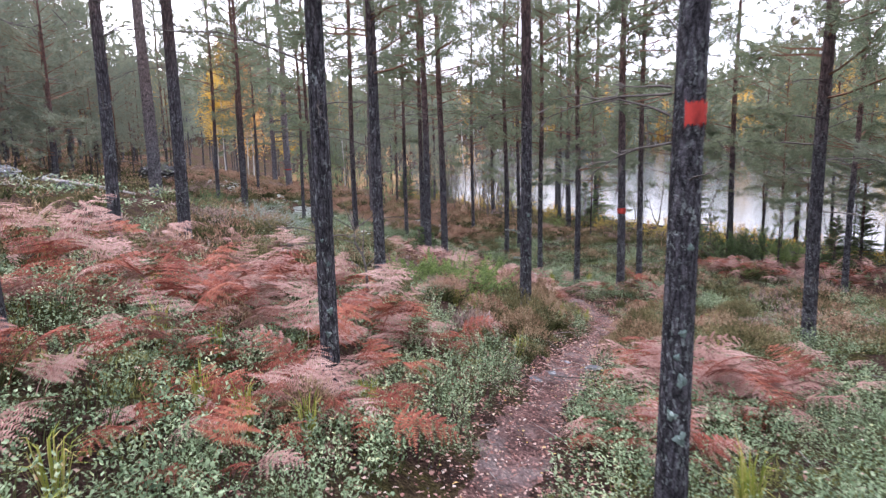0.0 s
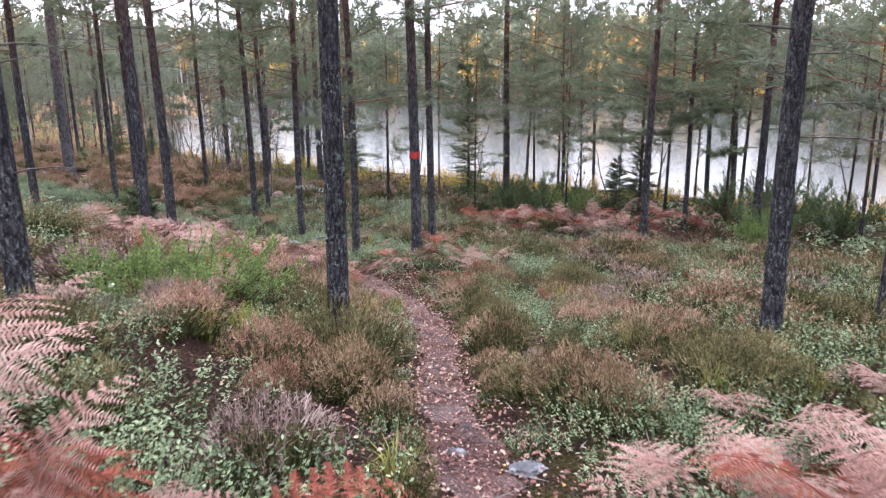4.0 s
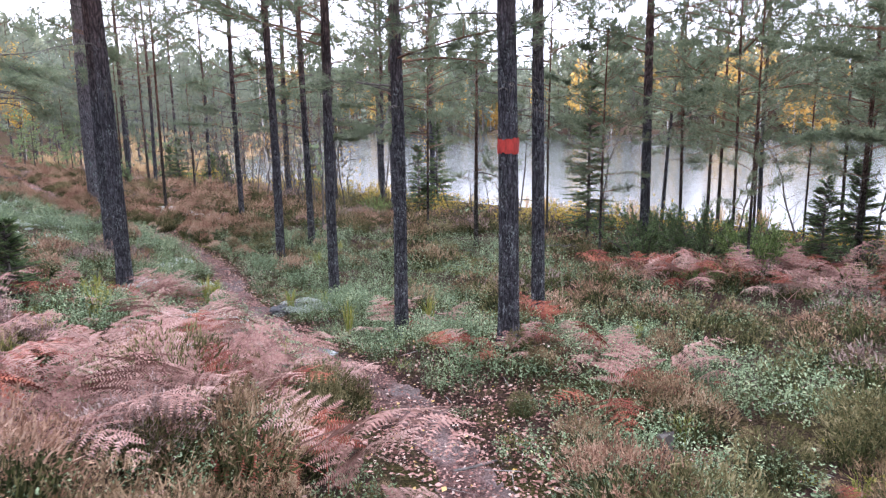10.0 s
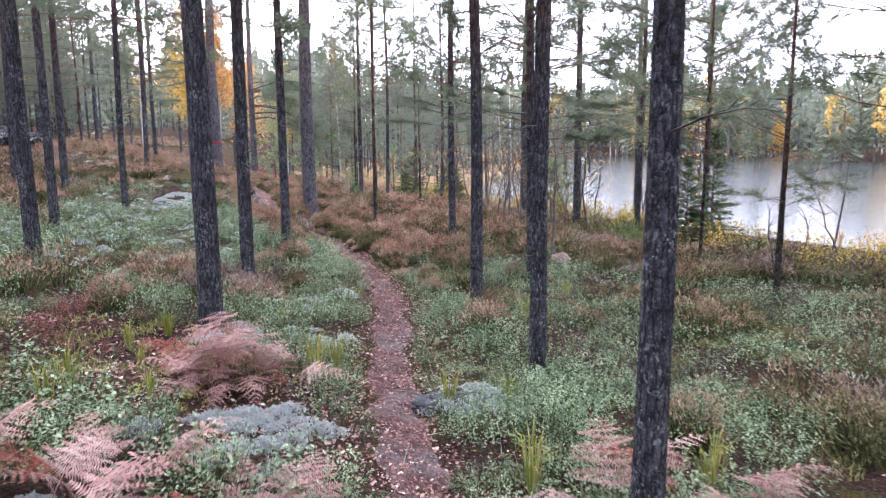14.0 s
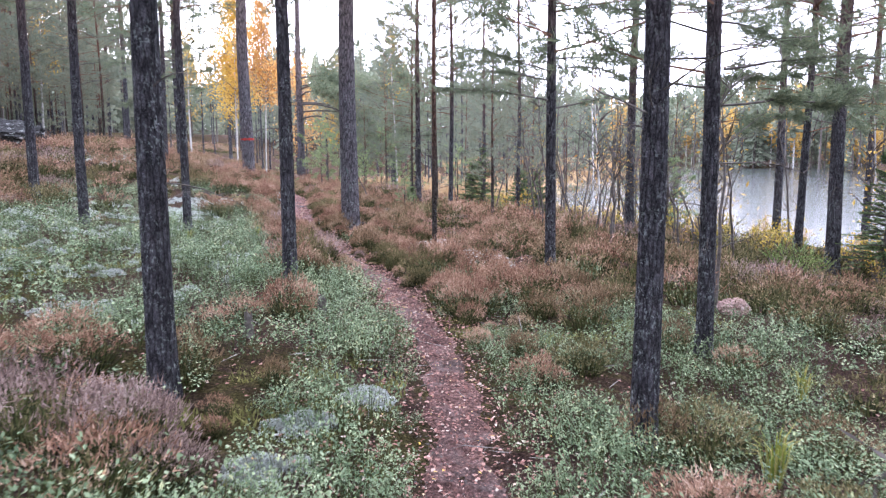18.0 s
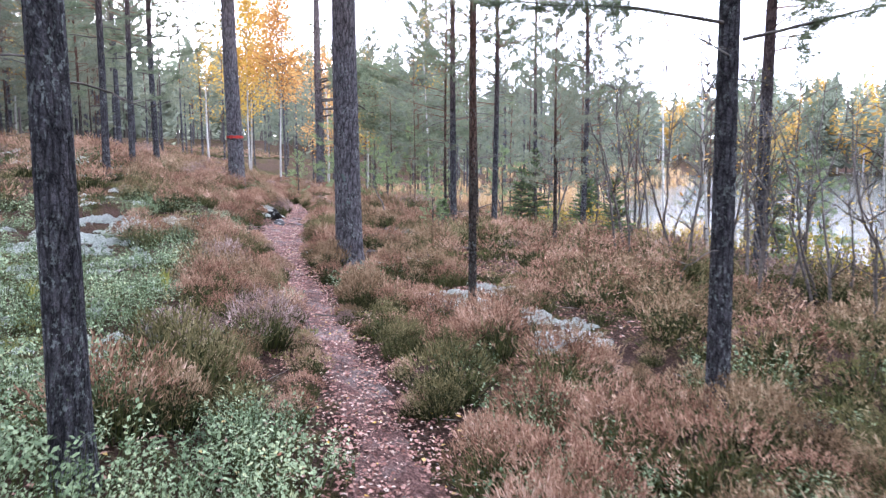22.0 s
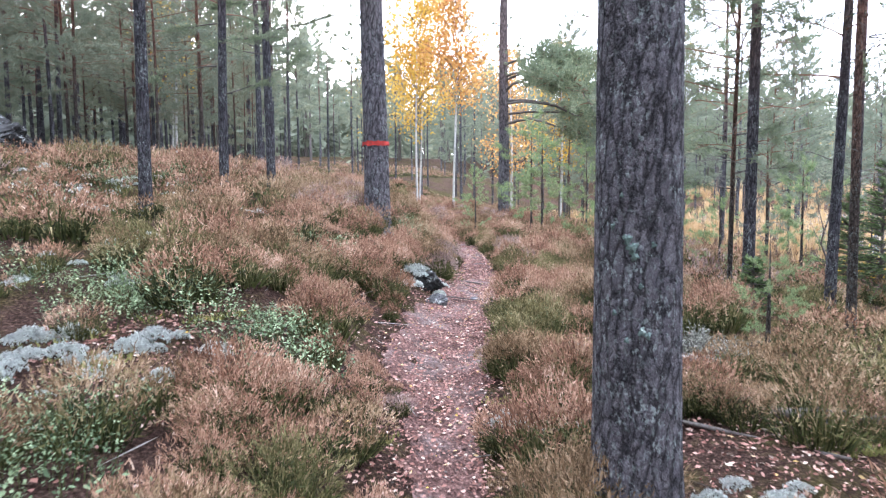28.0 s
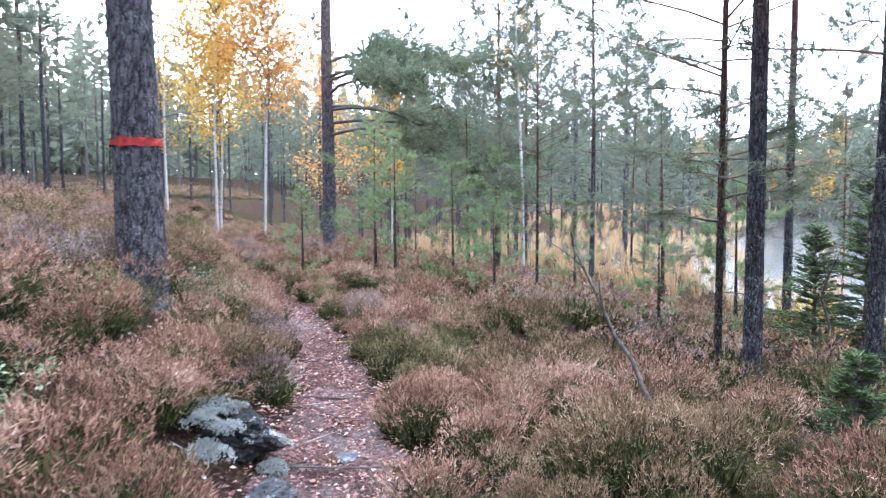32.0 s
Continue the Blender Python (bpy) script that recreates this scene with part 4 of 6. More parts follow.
def bilberry_shape(leaves, R, H, seed, leaf=0.026):
    """A low bush of thin upright shoots, each set with small oval leaves."""
    r = rng(seed)
    per = 9
    n = max(4, leaves // per)
    a, q = r.uniform(0, 6.28, n), np.sqrt(r.uniform(0, 1, n))
    top = np.stack([np.cos(a) * q * R, np.sin(a) * q * R, H * (1 - 0.4 * q ** 2) * r.uniform(0.6, 1.1, n)], -1)
    foot = top * [0.75, 0.75, 0] + np.stack([r.normal(0, 0.01, n), r.normal(0, 0.01, n), np.full(n, -0.02)], -1)
    f = np.clip(r.uniform(0.3, 1.05, n * per), 0, 1)[:, None]
    A = np.repeat(foot, per, 0) + np.repeat(top - foot, per, 0) * f + r.normal(size=(n * per, 3)) * leaf * 0.35
    b = r.uniform(0, 6.28, n * per)
    d = unit(np.stack([np.cos(b), np.sin(b), r.uniform(0.0, 0.9, n * per)], -1))
    L = leaf * r.uniform(0.75, 1.2, (n * per, 1))
    side = unit(np.cross(d, [0, 0, 1.0]) + r.normal(size=(n * per, 3)) * 0.3) * L * 0.3
    C = A + d * L * 0.55
    V = np.stack([A, C + side, A + d * L, C - side], 1).reshape(-1, 3)
    k = np.arange(n * per)[:, None] * 4
    F = np.concatenate([k + [0, 1, 2], k + [0, 2, 3]])
    return join((V, F, np.zeros(len(F), int)), spikes(foot, top, 0.005, r, 1))


def grass_shape(n, R, H, seed):
    r = rng(seed)
    a = r.uniform(0, 6.28, n)
    foot = np.stack([np.cos(a), np.sin(a), 0 * a], -1) * r.uniform(0, 0.05, (n, 1))
    out = np.stack([np.cos(a), np.sin(a), 0 * a], -1) * r.uniform(0.2, 1.0, (n, 1)) * R
    h = H * r.uniform(0.6, 1.1, n)
    mid = foot + out * 0.35 + np.stack([0 * a, 0 * a, h * 0.75], -1)
    tip = foot + out + np.stack([0 * a, 0 * a, h * r.uniform(0.6, 1.05, n)], -1)
    side = unit(np.cross(out + 1e-6, [0, 0, 1.0])) * 0.004
    V = np.stack([foot - side, foot + side, mid - side, mid + side, tip], 1).reshape(-1, 3)
    k = np.arange(n)[:, None] * 5
    F = np.concatenate([k + [0, 1, 3], k + [0, 3, 2], k + [2, 3, 4]])
    return V, F, np.zeros(len(F), int)


def frond(seed, L, mat, droop=0.5):
    """A withered bracken frond along +x: a bare stalk, then a triangular blade of paired leaflets, each cut into narrow lobes."""
    r = rng(seed)
    n = 60
    t = np.linspace(0, 1, n)
    tilt = radians(r.uniform(8, 22)) + t ** 1.4 * radians(62 + 70 * droop + r.uniform(-8, 8))
    step = L / (n - 1)
    R = np.stack([np.cumsum(np.sin(tilt)) * step, 0.05 * L * np.sin(t * 2.6 + seed) * t, np.cumsum(np.cos(tilt)) * step], -1)
    parts = [tube(R[::6], np.linspace(0.0045, 0.001, 10), 4)]
    first, pairs = r.uniform(0.34, 0.42), 11
    for k in range(pairs):
        f = first + (0.985 - first) * (k / (pairs - 1)) ** 0.92
        i = min(n - 2, int(f * (n - 1)))
        o, w = R[i], unit(R[i + 1] - R[i])
        p = (f - first) / (1 - first)
        for sgn in (-1, 1):
            l = L * 0.3 * (1 - p) ** 0.85 * (0.85 if k == 0 else 1.0) * r.uniform(0.85, 1.1) + 0.015
            s = unit(np.cross([0, 0, 1.0], w)) * sgn
            d = unit(s + w * (0.3 + 0.35 * p) + np.array([0, 0, r.uniform(-0.35, 0.12)]))
            m = max(3, int(l / 0.0155))
            q = (np.arange(m) + 0.6) / m
            sag = np.array([0, 0, -0.28 * l * r.uniform(0.3, 1.3)])
            c = o + d * l * q[:, None] + sag * (q ** 2)[:, None]
            g = unit(w - d * np.dot(w, d) + r.normal(size=3) * 0.12)
            ll = l * 0.19 * (1.08 - q) ** 0.8 + 0.004
            half = l / m * 0.4
            for side in (-1, 1):
                tip = c + (g * side + d * 0.45)[None] * ll[:, None] + np.stack([np.zeros(m), np.zeros(m), r.normal(-0.12, 0.14, m) * ll], -1)
                V = np.stack([c - d * half, c + d * half, tip], 1).reshape(-1, 3)
                F = np.arange(3 * m).reshape(-1, 3)
                parts.append((V, F if side > 0 else F[:, ::-1], np.zeros(m, int)))
            parts.append(spikes([o], [c[-1] + d * half], 0.003, r))
    return mesh_from("frond", *join(*parts)[:2], [mat])


FROND_PINK = [frond(300 + i, 0.74 + 0.05 * i, FERN_PINK, (0.3, 0.55, 0.8, 0.4, 0.65, 1.0, 0.5)[i]) for i in range(7)]
FROND_RED = [frond(320 + i, 0.68 + 0.05 * i, FERN_RED, (0.5, 0.9, 0.6, 1.0, 0.4, 0.75, 0.9)[i]) for i in range(7)]


def bracken(x, y, seed, red=False, size=1.0, fronds=4):
    r = rng(seed)
    z = float(relief(x, y))
    e = thing("bracken_fern", x, y, z - 0.01, "withered rust-red bracken fern with drooping fronds" if red else "withered pale pink bracken fern with arching fronds", "fern", "withered bracken")
    turn = r.uniform(0, 360)
    for k in range(fronds):
        s = size * r.uniform(0.8, 1.2)
        m = pose(r.uniform(-0.07, 0.07), r.uniform(-0.07, 0.07), 0, r.uniform(-12, 12), r.uniform(-10, 20), turn + k * 360 / fronds + r.uniform(-35, 35)) @ Matrix.Diagonal((s, s, s * r.uniform(0.75, 1.1), 1))
        part("frond", (FROND_RED if (red and r.random() < 0.75) or r.random() < 0.12 else FROND_PINK)[r.integers(0, 7)], e, "", m)


def bed(count, cx, cy, rx, ry, seed, red, size=1.0):
    r = rng(seed)
    for k in range(count):
        a, q = r.uniform(0, 6.28), math.sqrt(r.uniform(0, 1))
        x, y = cx + rx * q * math.cos(a), cy + ry * q * math.sin(a)
        gap = abs(off_path(x, y))
        if gap < 0.62:
            continue
        bracken(x, y, seed * 100 + k, r.random() < red, min(size * r.uniform(0.65, 0.98), gap * 0.95))


bed(62, -3.0, 6.9, 2.7, 2.0, 1, 0.6)
bed(8, -1.3, 5.6, 1.0, 1.0, 18, 0.6)
bed(9, -0.15, 5.85, 0.6, 0.45, 2, 0.8, 0.8)
bed(30, 2.1, 5.65, 1.1, 0.7, 3, 0.2, 0.95)
bed(8, 1.45, 5.1, 0.35, 0.5, 28, 0.6, 0.75)
bed(5, 1.15, 4.0, 0.35, 0.5, 29, 0.7, 0.6)
bed(4, 2.6, 6.5, 1.4, 0.8, 17, 0.4)
bed(4, -0.5, 3.0, 0.9, 0.7, 4, 0.9, 0.7)
bed(9, -0.75, 3.8, 0.55, 0.5, 31, 0.95, 0.8)
bed(6, -1.5, 3.2, 0.6, 0.4, 32, 0.95, 0.7)
bed(7, 1.0, 4.5, 0.4, 0.7, 33, 0.8, 0.7)
bed(17, -1.6, 4.7, 1.5, 1.1, 21, 0.9, 0.85)
bed(6, -1.9, 4.0, 1.0, 0.6, 19, 0.9, 0.65)
bed(6, -1.4, 10.4, 1.8, 0.9, 5, 0.4)
bed(34, 0.6, 14.3, 1.3, 1.3, 6, 0.05)
bed(9, 1.6, 15.2, 0.8, 1.0, 7, 0.1)
bed(4, 0.0, 12.0, 0.9, 0.8, 8, 0.6)
bed(3, 0.9, 16.8, 0.5, 0.4, 9, 0.05, 0.8)
bed(2, 0.4, 15.4, 0.6, 0.4, 10, 0.5)
bed(4, 4.5, 15.1, 0.5, 0.6, 11, 0.3)
bed(18, 8.9, 20.2, 1.9, 0.9, 12, 0.3, 1.15)
bed(17, 10.8, 18.9, 1.9, 0.9, 13, 0.3, 1.15)
bed(2, -0.9, 17.9, 0.5, 0.6, 14, 0.6)
bed(3, 0.2, 17.3, 0.7, 0.4, 23, 0.35, 0.7)
bed(4, 4.9, 16.6, 0.5, 0.6, 15, 0.8, 0.7)
bed(3, 3.6, 17.6, 0.4, 0.5, 22, 0.3)
bracken(2.25, 13.35, 2301, False, 1.15, 5)
bracken(2.35, 12.9, 2302, False, 0.6, 3)
bed(9, 0.75, 18.9, 0.36, 0.22, 24, 0.0, 0.8)
bed(4, 1.7, 17.0, 0.3, 0.5, 25, 0.1, 0.6)
bed(4, 3.75, 15.9, 0.5, 0.4, 26, 0.4, 0.7)
bed(4, 4.9, 15.0, 0.4, 0.3, 27, 0.6, 0.6)
bed(9, 6.2, 13.2, 2.4, 2.0, 16, 0.7, 0.5)
bed(6, -1.8, 19.2, 0.8, 1.0, 20, 0.9, 0.6)

TONES = (0, 2, 0, 2, 3, 0, 2, 1)
HEATHERS = [heather_shape(280, 0.29, 0.35, 400 + i, 0.95, 5, t) for i, t in enumerate(TONES)]
HEATHERS_HALF = [heather_shape(215, 0.31, 0.36, 410 + i, 1.0, 4, t) for i, t in enumerate(TONES)]
HEATHERS_MID = [heather_shape(84, 0.38, 0.37, 420 + i, 1.6, 4, t) for i, t in enumerate(TONES)]
HEATHERS_LIGHT = [heather_shape(30, 0.5, 0.36, 430 + i, 2.6, 3, t) for i, t in enumerate(TONES)]
BILBERRIES = [bilberry_shape(640, 0.29, 0.2, 440 + i, 0.0185) for i in range(6)]
BILBERRIES_HALF = [bilberry_shape(540, 0.31, 0.2, 450 + i, 0.0195) for i in range(5)]
BILBERRIES_MID = [bilberry_shape(330, 0.35, 0.21, 460 + i, 0.0245) for i in range(4)]
BILBERRIES_LIGHT = [bilberry_shape(80, 0.5, 0.22, 470 + i, 0.066) for i in range(3)]
TUSSOCKS = [grass_shape(42, 0.22, 0.42, 480 + i) for i in range(4)]


def heath_share(x, y):
    """How much of the cover is heather at a place, the rest being bilberry."""
    u = x - path_x(y)
    h = 0.5 + 0.3 * value_noise(x, y, 5.0, 31) + 0.4 * value_noise(x, y, 1.7, 32)
    h = h + 0.6 * smooth(26.0, 28.5, y)
    h = h - 1.0 * smooth(1.1, 2.0, -u) * (1 - smooth(4.5, 6.5, -u)) * smooth(24, 27, y) * (1 - smooth(31.6, 33.4, y))
    h = h - 0.42 * smooth(15.5, 17, y) * (1 - smooth(24.5, 27, y)) * (1 - smooth(1.0, 2.2, u))
    h = h - 0.5 * (1 - smooth(4.0, 7, y)) + 0.05 * smooth(1.5, 4, u) * smooth(5, 8, y)
    h = h + 1.6 * np.exp(-((x + 0.5) ** 2 / 0.8 + (y - 21.95) ** 2 / 0.9))
    h = h + 0.25 * smooth(7, 9, y) * (1 - smooth(15, 16.5, y))
    h = h + 0.9 * np.exp(-((x - 1.8) ** 2 + (y - 12.0) ** 2) / 0.7) - 1.0 * np.exp(-((x - 2.25) ** 2 + (y - 13.2) ** 2) / 0.12)
    h = h - 0.17 * smooth(0.5, 1.2, u) * smooth(8, 9.5, y) * (1 - smooth(16, 18, y))
    h = h - 1.2 * np.exp(-((x - 2.1) ** 2 / 1.4 + (y - 5.55) ** 2 / 0.7)) - 1.2 * np.exp(-((x + 0.25) ** 2 / 0.8 + (y - 5.75) ** 2 / 0.6))
    h = h - 1.5 * np.exp(-((x + 5.65) ** 2 / 0.4 + (y - 32.95) ** 2 / 0.2))
    return np.clip(h, 0, 1)


# clusters of lichen cushions: x, y, spread, count
SPOTS_LOWER = [(0.26, 21.95, 0.18, 9), (0.26, 22.45, 0.17, 8), (0.43, 23.13, 0.18, 8), (1.07, 17.55, 0.22, 5), (1.42, 17.85, 0.25, 7), (1.0, 18.2, 0.2, 4), (1.35, 18.4, 0.22, 6), (0.2, 20.1, 0.22, 7), (0.82, 20.8, 0.3, 9), (-2.5, 22.2, 0.4, 8), (1.2, 18.3, 0.3, 10), (2.55, 19.5, 0.3, 9), (2.2, 19.7, 0.2, 4), (-2.4, 27.9, 0.15, 2), (0.9, 16.4, 0.4, 8)]
SPOTS_UPPER = [(-5.65, 32.7, 0.3, 10), (-3.5, 36.3, 0.4, 8), (-5.2, 30.5, 0.55, 46), (-1.2, 31.05, 0.32, 13), (0.1, 30.35, 0.4, 16), (-6.1, 31.9, 0.6, 40), (-5.9, 30.8, 0.5, 34), (-6.45, 36.5, 0.07, 2), (-7.4, 33.6, 0.8, 18), (-9.6, 36.6, 1, 22), (-1, 32.1, 0.4, 10), (-2.6, 33.6, 0.3, 6), (-7.2, 30.4, 1.4, 34), (-3.9, 33.9, 0.3, 7), (-7, 29.5, 1.2, 20), (-11.5, 36.3, 1.0, 24), (-10, 35.2, 0.8, 18), (-8.6, 15.0, 0.9, 16)]
SPOTS = SPOTS_LOWER + SPOTS_UPPER


def bare_share(x, y):
    """Open spots of litter, lichen and moss, and a gap fitted to the camera's view of a stone."""
    # the 2.6 term opens the camera's line of sight to the path-edge stone
    open_rock = 1.9 * np.exp(-((x + 4.55) ** 2 / 0.22 + (y - 35.6) ** 2 / 0.35)) + 1.6 * np.exp(-((x + 3.6) ** 2 + (y - 36.1) ** 2) / 0.3) + 3.0 * np.exp(-((x - 0.1) ** 2 / 1.0 + (y - 18.4) ** 2 / 1.1)) + 1.3 * np.exp(-((x + 0.9) ** 2 / 1.2 + (y - 31.1) ** 2 / 0.5)) + 2.0 * np.exp(-((x + 2.7) ** 2 / 0.9 + (y - 34.3) ** 2 / 0.6)) + 1.8 * np.exp(-((x + 1.5) ** 2 / 0.8 + (y - 33.9) ** 2 / 0.35)) + 2.6 * np.exp(-((x + 6.1) ** 2 / 0.2 + (y - 36.3) ** 2 / 0.5)) + 1.3 * np.exp(-((x + 5.5) ** 2 / 0.3 + (y - 32.65) ** 2 / 0.2))
    lichen = sum(2.8 * np.exp(-((x - a) ** 2 + (y - c) ** 2) / (1.3 * w * w)) for a, c, w, n in SPOTS if w < 0.62)
    return 0.65 * value_noise(x, y, 2.4, 35) + 0.4 * value_noise(x, y, 0.9, 36) + open_rock + lichen


def mounds(x, y, numbers=False):
    """The heath grows in rounded mounds: 1 at a mound's crown, 0 in the gaps between."""
    r = rng(78)
    n = (130, 150)
    jx, jy, rad = r.uniform(-0.42, 0.42, n), r.uniform(-0.42, 0.42, n), r.uniform(0.42, 0.85, n)
    step = 0.92
    ci, cj = np.floor((x + 60) / step).astype(int), np.floor((y + 10) / step).astype(int)
    best = np.zeros_like(np.asarray(x, float))
    own, key = np.zeros_like(best), r.uniform(0, 1, n)
    for di in (-1, 0, 1):
        for dj in (-1, 0, 1):
            i, j = (ci + di) % n[0], (cj + dj) % n[1]
            cx, cy = (ci + di + 0.5 + jx[i, j]) * step - 60, (cj + dj + 0.5 + jy[i, j]) * step - 10
            here = 1 - ((x - cx) ** 2 + (y - cy) ** 2) / rad[i, j] ** 2
            own = np.where(here > best, key[i, j], own)
            best = np.maximum(best, here)
    return (best, own) if numbers else best


def cells(step, box, seed):
    """Jittered places on a grid."""
    r = rng(seed)
    X, Y = np.meshgrid(np.arange(box[0], box[1], step), np.arange(box[2], box[3], step))
    X, Y = X.ravel(), Y.ravel()
    return X + r.uniform(-0.6, 0.6, len(X)) * step, Y + r.uniform(-0.6, 0.6, len(X)) * step, r


def sown(count, box, seed, keep):
    r = rng(seed)
    X, Y = r.uniform(box[0], box[1], count), r.uniform(box[2], box[3], count)
    ok = keep(X, Y, r)
    return X[ok], Y[ok], r


def tone_pick(X, Y, r):
    """Which heather grows where: one kind to a mound, greener on the lower heath, redder on the upper."""
    low, high = np.array([1, 3, 4, 4, 6, 0, 4, 7]), np.array([0, 1, 2, 4, 5, 3, 7, 0, 6, 2, 1, 5])
    own = (mounds(X, Y, True)[1] + (r.uniform(0, 1, len(X)) < 0.16) * r.uniform(0, 1, len(X))) % 1.0
    east = Y + 2.5 * value_noise(X, Y, 4, 39) - 3.0 * np.clip(X - path_x(Y) - 1.0, 0, 6)
    return np.where(east < 19, low[(own * len(low)).astype(int)], high[(own * len(high)).astype(int)])


def stuff(name, shapes, X, Y, r, sizes, mats, label, category, sink=0.0, tall=(0.8, 1.2), lumpy=False, swell=(0.5, 0.8)):
    size = r.uniform(*sizes, len(X)) * ((swell[0] + swell[1] * mounds(X, Y)) if lumpy else 1.0)
    if lumpy:
        size = np.minimum(size, np.maximum(0.4, (np.abs(X - path_x(Y)) - 0.2) / 0.3))
    arrays = scatter(shapes, X, Y, relief(X, Y) - sink, r.uniform(0, 6.28, len(X)), size, (tone_pick(X, Y, r) if len(shapes) == 8 else r.integers(0, len(shapes), len(X))), size * r.uniform(*tall, len(X)))
    return tagged(new(name, mesh_from(name, *arrays[:2], mats, arrays[2])), label, category, kind="stuff")


def part_mesh(name, arrays, mats, chosen):
    """The chosen faces of a plant as a mesh of their own."""
    used, back = np.unique(arrays[1][chosen], return_inverse=True)
    return mesh_from(name, arrays[0][used], back.reshape(-1, 3), mats, arrays[2][chosen])


def cover(step, seed, inner, outer, heathers, bilberries, names, limit, thick, single=0.0):
    """Heather and bilberry side by side over a band of the heath; within single of the path each bush is a thing."""
    X, Y, r = cells(step, (-40, 26, -3, 66 if outer < 20 else 96), seed)
    u = X - path_x(Y)
    s = .79 * X + .61 * Y - 29.2
    edge = 0.295 + 0.21 * smooth(33.2, 35.0, Y) * (1 - 0.55 * smooth(36.4, 38.0, Y)) + 0.08 * value_noise(Y, X, 0.9, 37)
    seen = (X > -9 - 0.45 * Y) & (Y > 1.0)
    ok = (np.abs(u) > np.maximum(inner, edge)) & (np.abs(u) <= outer) & (s < limit) & (bare_share(X, Y) < 1.45) & seen
    ok &= (mounds(X, Y) > 0.06) | (r.uniform(0, 1, len(X)) < 0.75)
    X, Y, u = X[ok], Y[ok], np.abs(u[ok])
    heath = r.uniform(0, 1, len(X)) < smooth(0.12, 0.88, heath_share(X, Y))
    sparse = r.uniform(0, 1, len(X)) < thick + 0.3 * smooth(27, 31, Y)
    under = r.uniform(0, 1, len(X)) < 0.22
    for k, shapes, mats, label, category, sizes, tall in (
            (0, heathers, [HEATHER_PINK, HEATHER_MAUVE, HEATHER_TAN, HEATHER_GREEN, HEATHER_SHADED], "faded pinkish-brown heather in dense low bushes", "heather", (0.75, 1.15), (0.8, 1.2)),
            (1, bilberries, [BILBERRY, BILBERRY_STEM], "low green bilberry and lingonberry bushes with small leaves", "bilberry", (0.85, 1.25), (0.7, 1.5))):
        swell = ((0.36, 0.84), (0.62, 0.62))[k]
        mine = heath & sparse if k == 0 else ~heath | (heath & ~sparse & under)
        lone = mine & (u < single)
        stuff(names[k], shapes, X[mine & ~lone], Y[mine & ~lone], r, sizes, mats, label, category, tall=tall, lumpy=True, swell=swell)
        if not lone.any():
            continue
        name = ("heather_shrub", "bilberry_shrub")[k]
        low = 4 if k == 0 else 1
        meshes = [[part_mesh(("bloom", "leafage")[k], a, mats, a[2] != low), part_mesh("twig_wood", a, mats, a[2] == low)] for a in shapes]
        text = ("faded pinkish-brown heather shrub beside the footpath", "low green bilberry shrub beside the footpath")[k]
        for x, y in zip(X[lone], Y[lone]):
            w = r.uniform(*sizes) * (swell[0] + swell[1] * float(mounds(np.array([x]), np.array([y]))[0]))
            w = min(w, max(0.4, (abs(off_path(x, y)) - 0.2) / 0.3))
            pick = int(tone_pick(np.array([x]), np.array([y]), r)[0]) if k == 0 else r.integers(0, len(meshes))
            e = thing(name, x, y, float(relief(x, y)), text, category, category + " along the path", r.uniform(0, 360))
            m = Matrix.Diagonal((w, w, w * r.uniform(*tall), 1))
            for piece, mesh in zip((("bloom", "leafage")[k], "twig_wood"), meshes[pick]):
                tagged(part(piece, mesh, e, "", m), kind="stuff")


cover(0.31, 51, 0.0, 1.35, HEATHERS, BILBERRIES, ("heather_cover", "bilberry_cover"), -3, 0.6, 0.78)
cover(0.33, 50, 1.35, 3.0, HEATHERS_HALF, BILBERRIES_HALF, ("heather_bank", "bilberry_bank"), -3, 0.6)
cover(0.4, 52, 3.0, 8.0, HEATHERS_MID, BILBERRIES_MID, ("heather_slope", "bilberry_slope"), -2.5, 0.68)
cover(0.62, 53, 8.0, 44, HEATHERS_LIGHT, BILBERRIES_LIGHT, ("distant_heather", "distant_bilberry"), -2, 0.95)

X, Y, r = sown(1500, (-16, 28, 0, 62), 55, lambda X, Y, r: (np.abs(.79 * X + .61 * Y - 30.2) < 3.2) & (X - path_x(Y) > 3))
SEDGES = [grass_shape(40, 0.4, 0.6, 500 + i) for i in range(3)]
stuff("shore_sedge", SEDGES, X, Y, r, (0.8, 1.3), [SEDGE], "tawny yellow sedge and reeds along the shore", "sedge")
X, Y, r = sown(1300, (-30, 12, 48, 100), 57, lambda X, Y, r: (X < 0.15 * (Y - 48) + 2) & (.79 * X + .61 * Y > 26) & (X > -14 + 0.0 * Y))
stuff("marsh_grass", SEDGES, X, Y, r, (1.0, 1.8), [SEDGE], "tawny marsh grass at the head of the lake", "marsh grass")
X, Y, r = sown(150, (-8, 6, 1.5, 34), 56, lambda X, Y, r: (np.abs(X - path_x(Y)) > 0.4) & (np.abs(X - path_x(Y)) < 3.2) & (r.uniform(0, 1, len(X)) < np.where(Y < 20, 0.8, 0.25)))
stuff("grass_tufts", TUSSOCKS, X, Y, r, (0.5, 1.0), [GRASS], "yellow-green tufts of autumn grass", "grass")


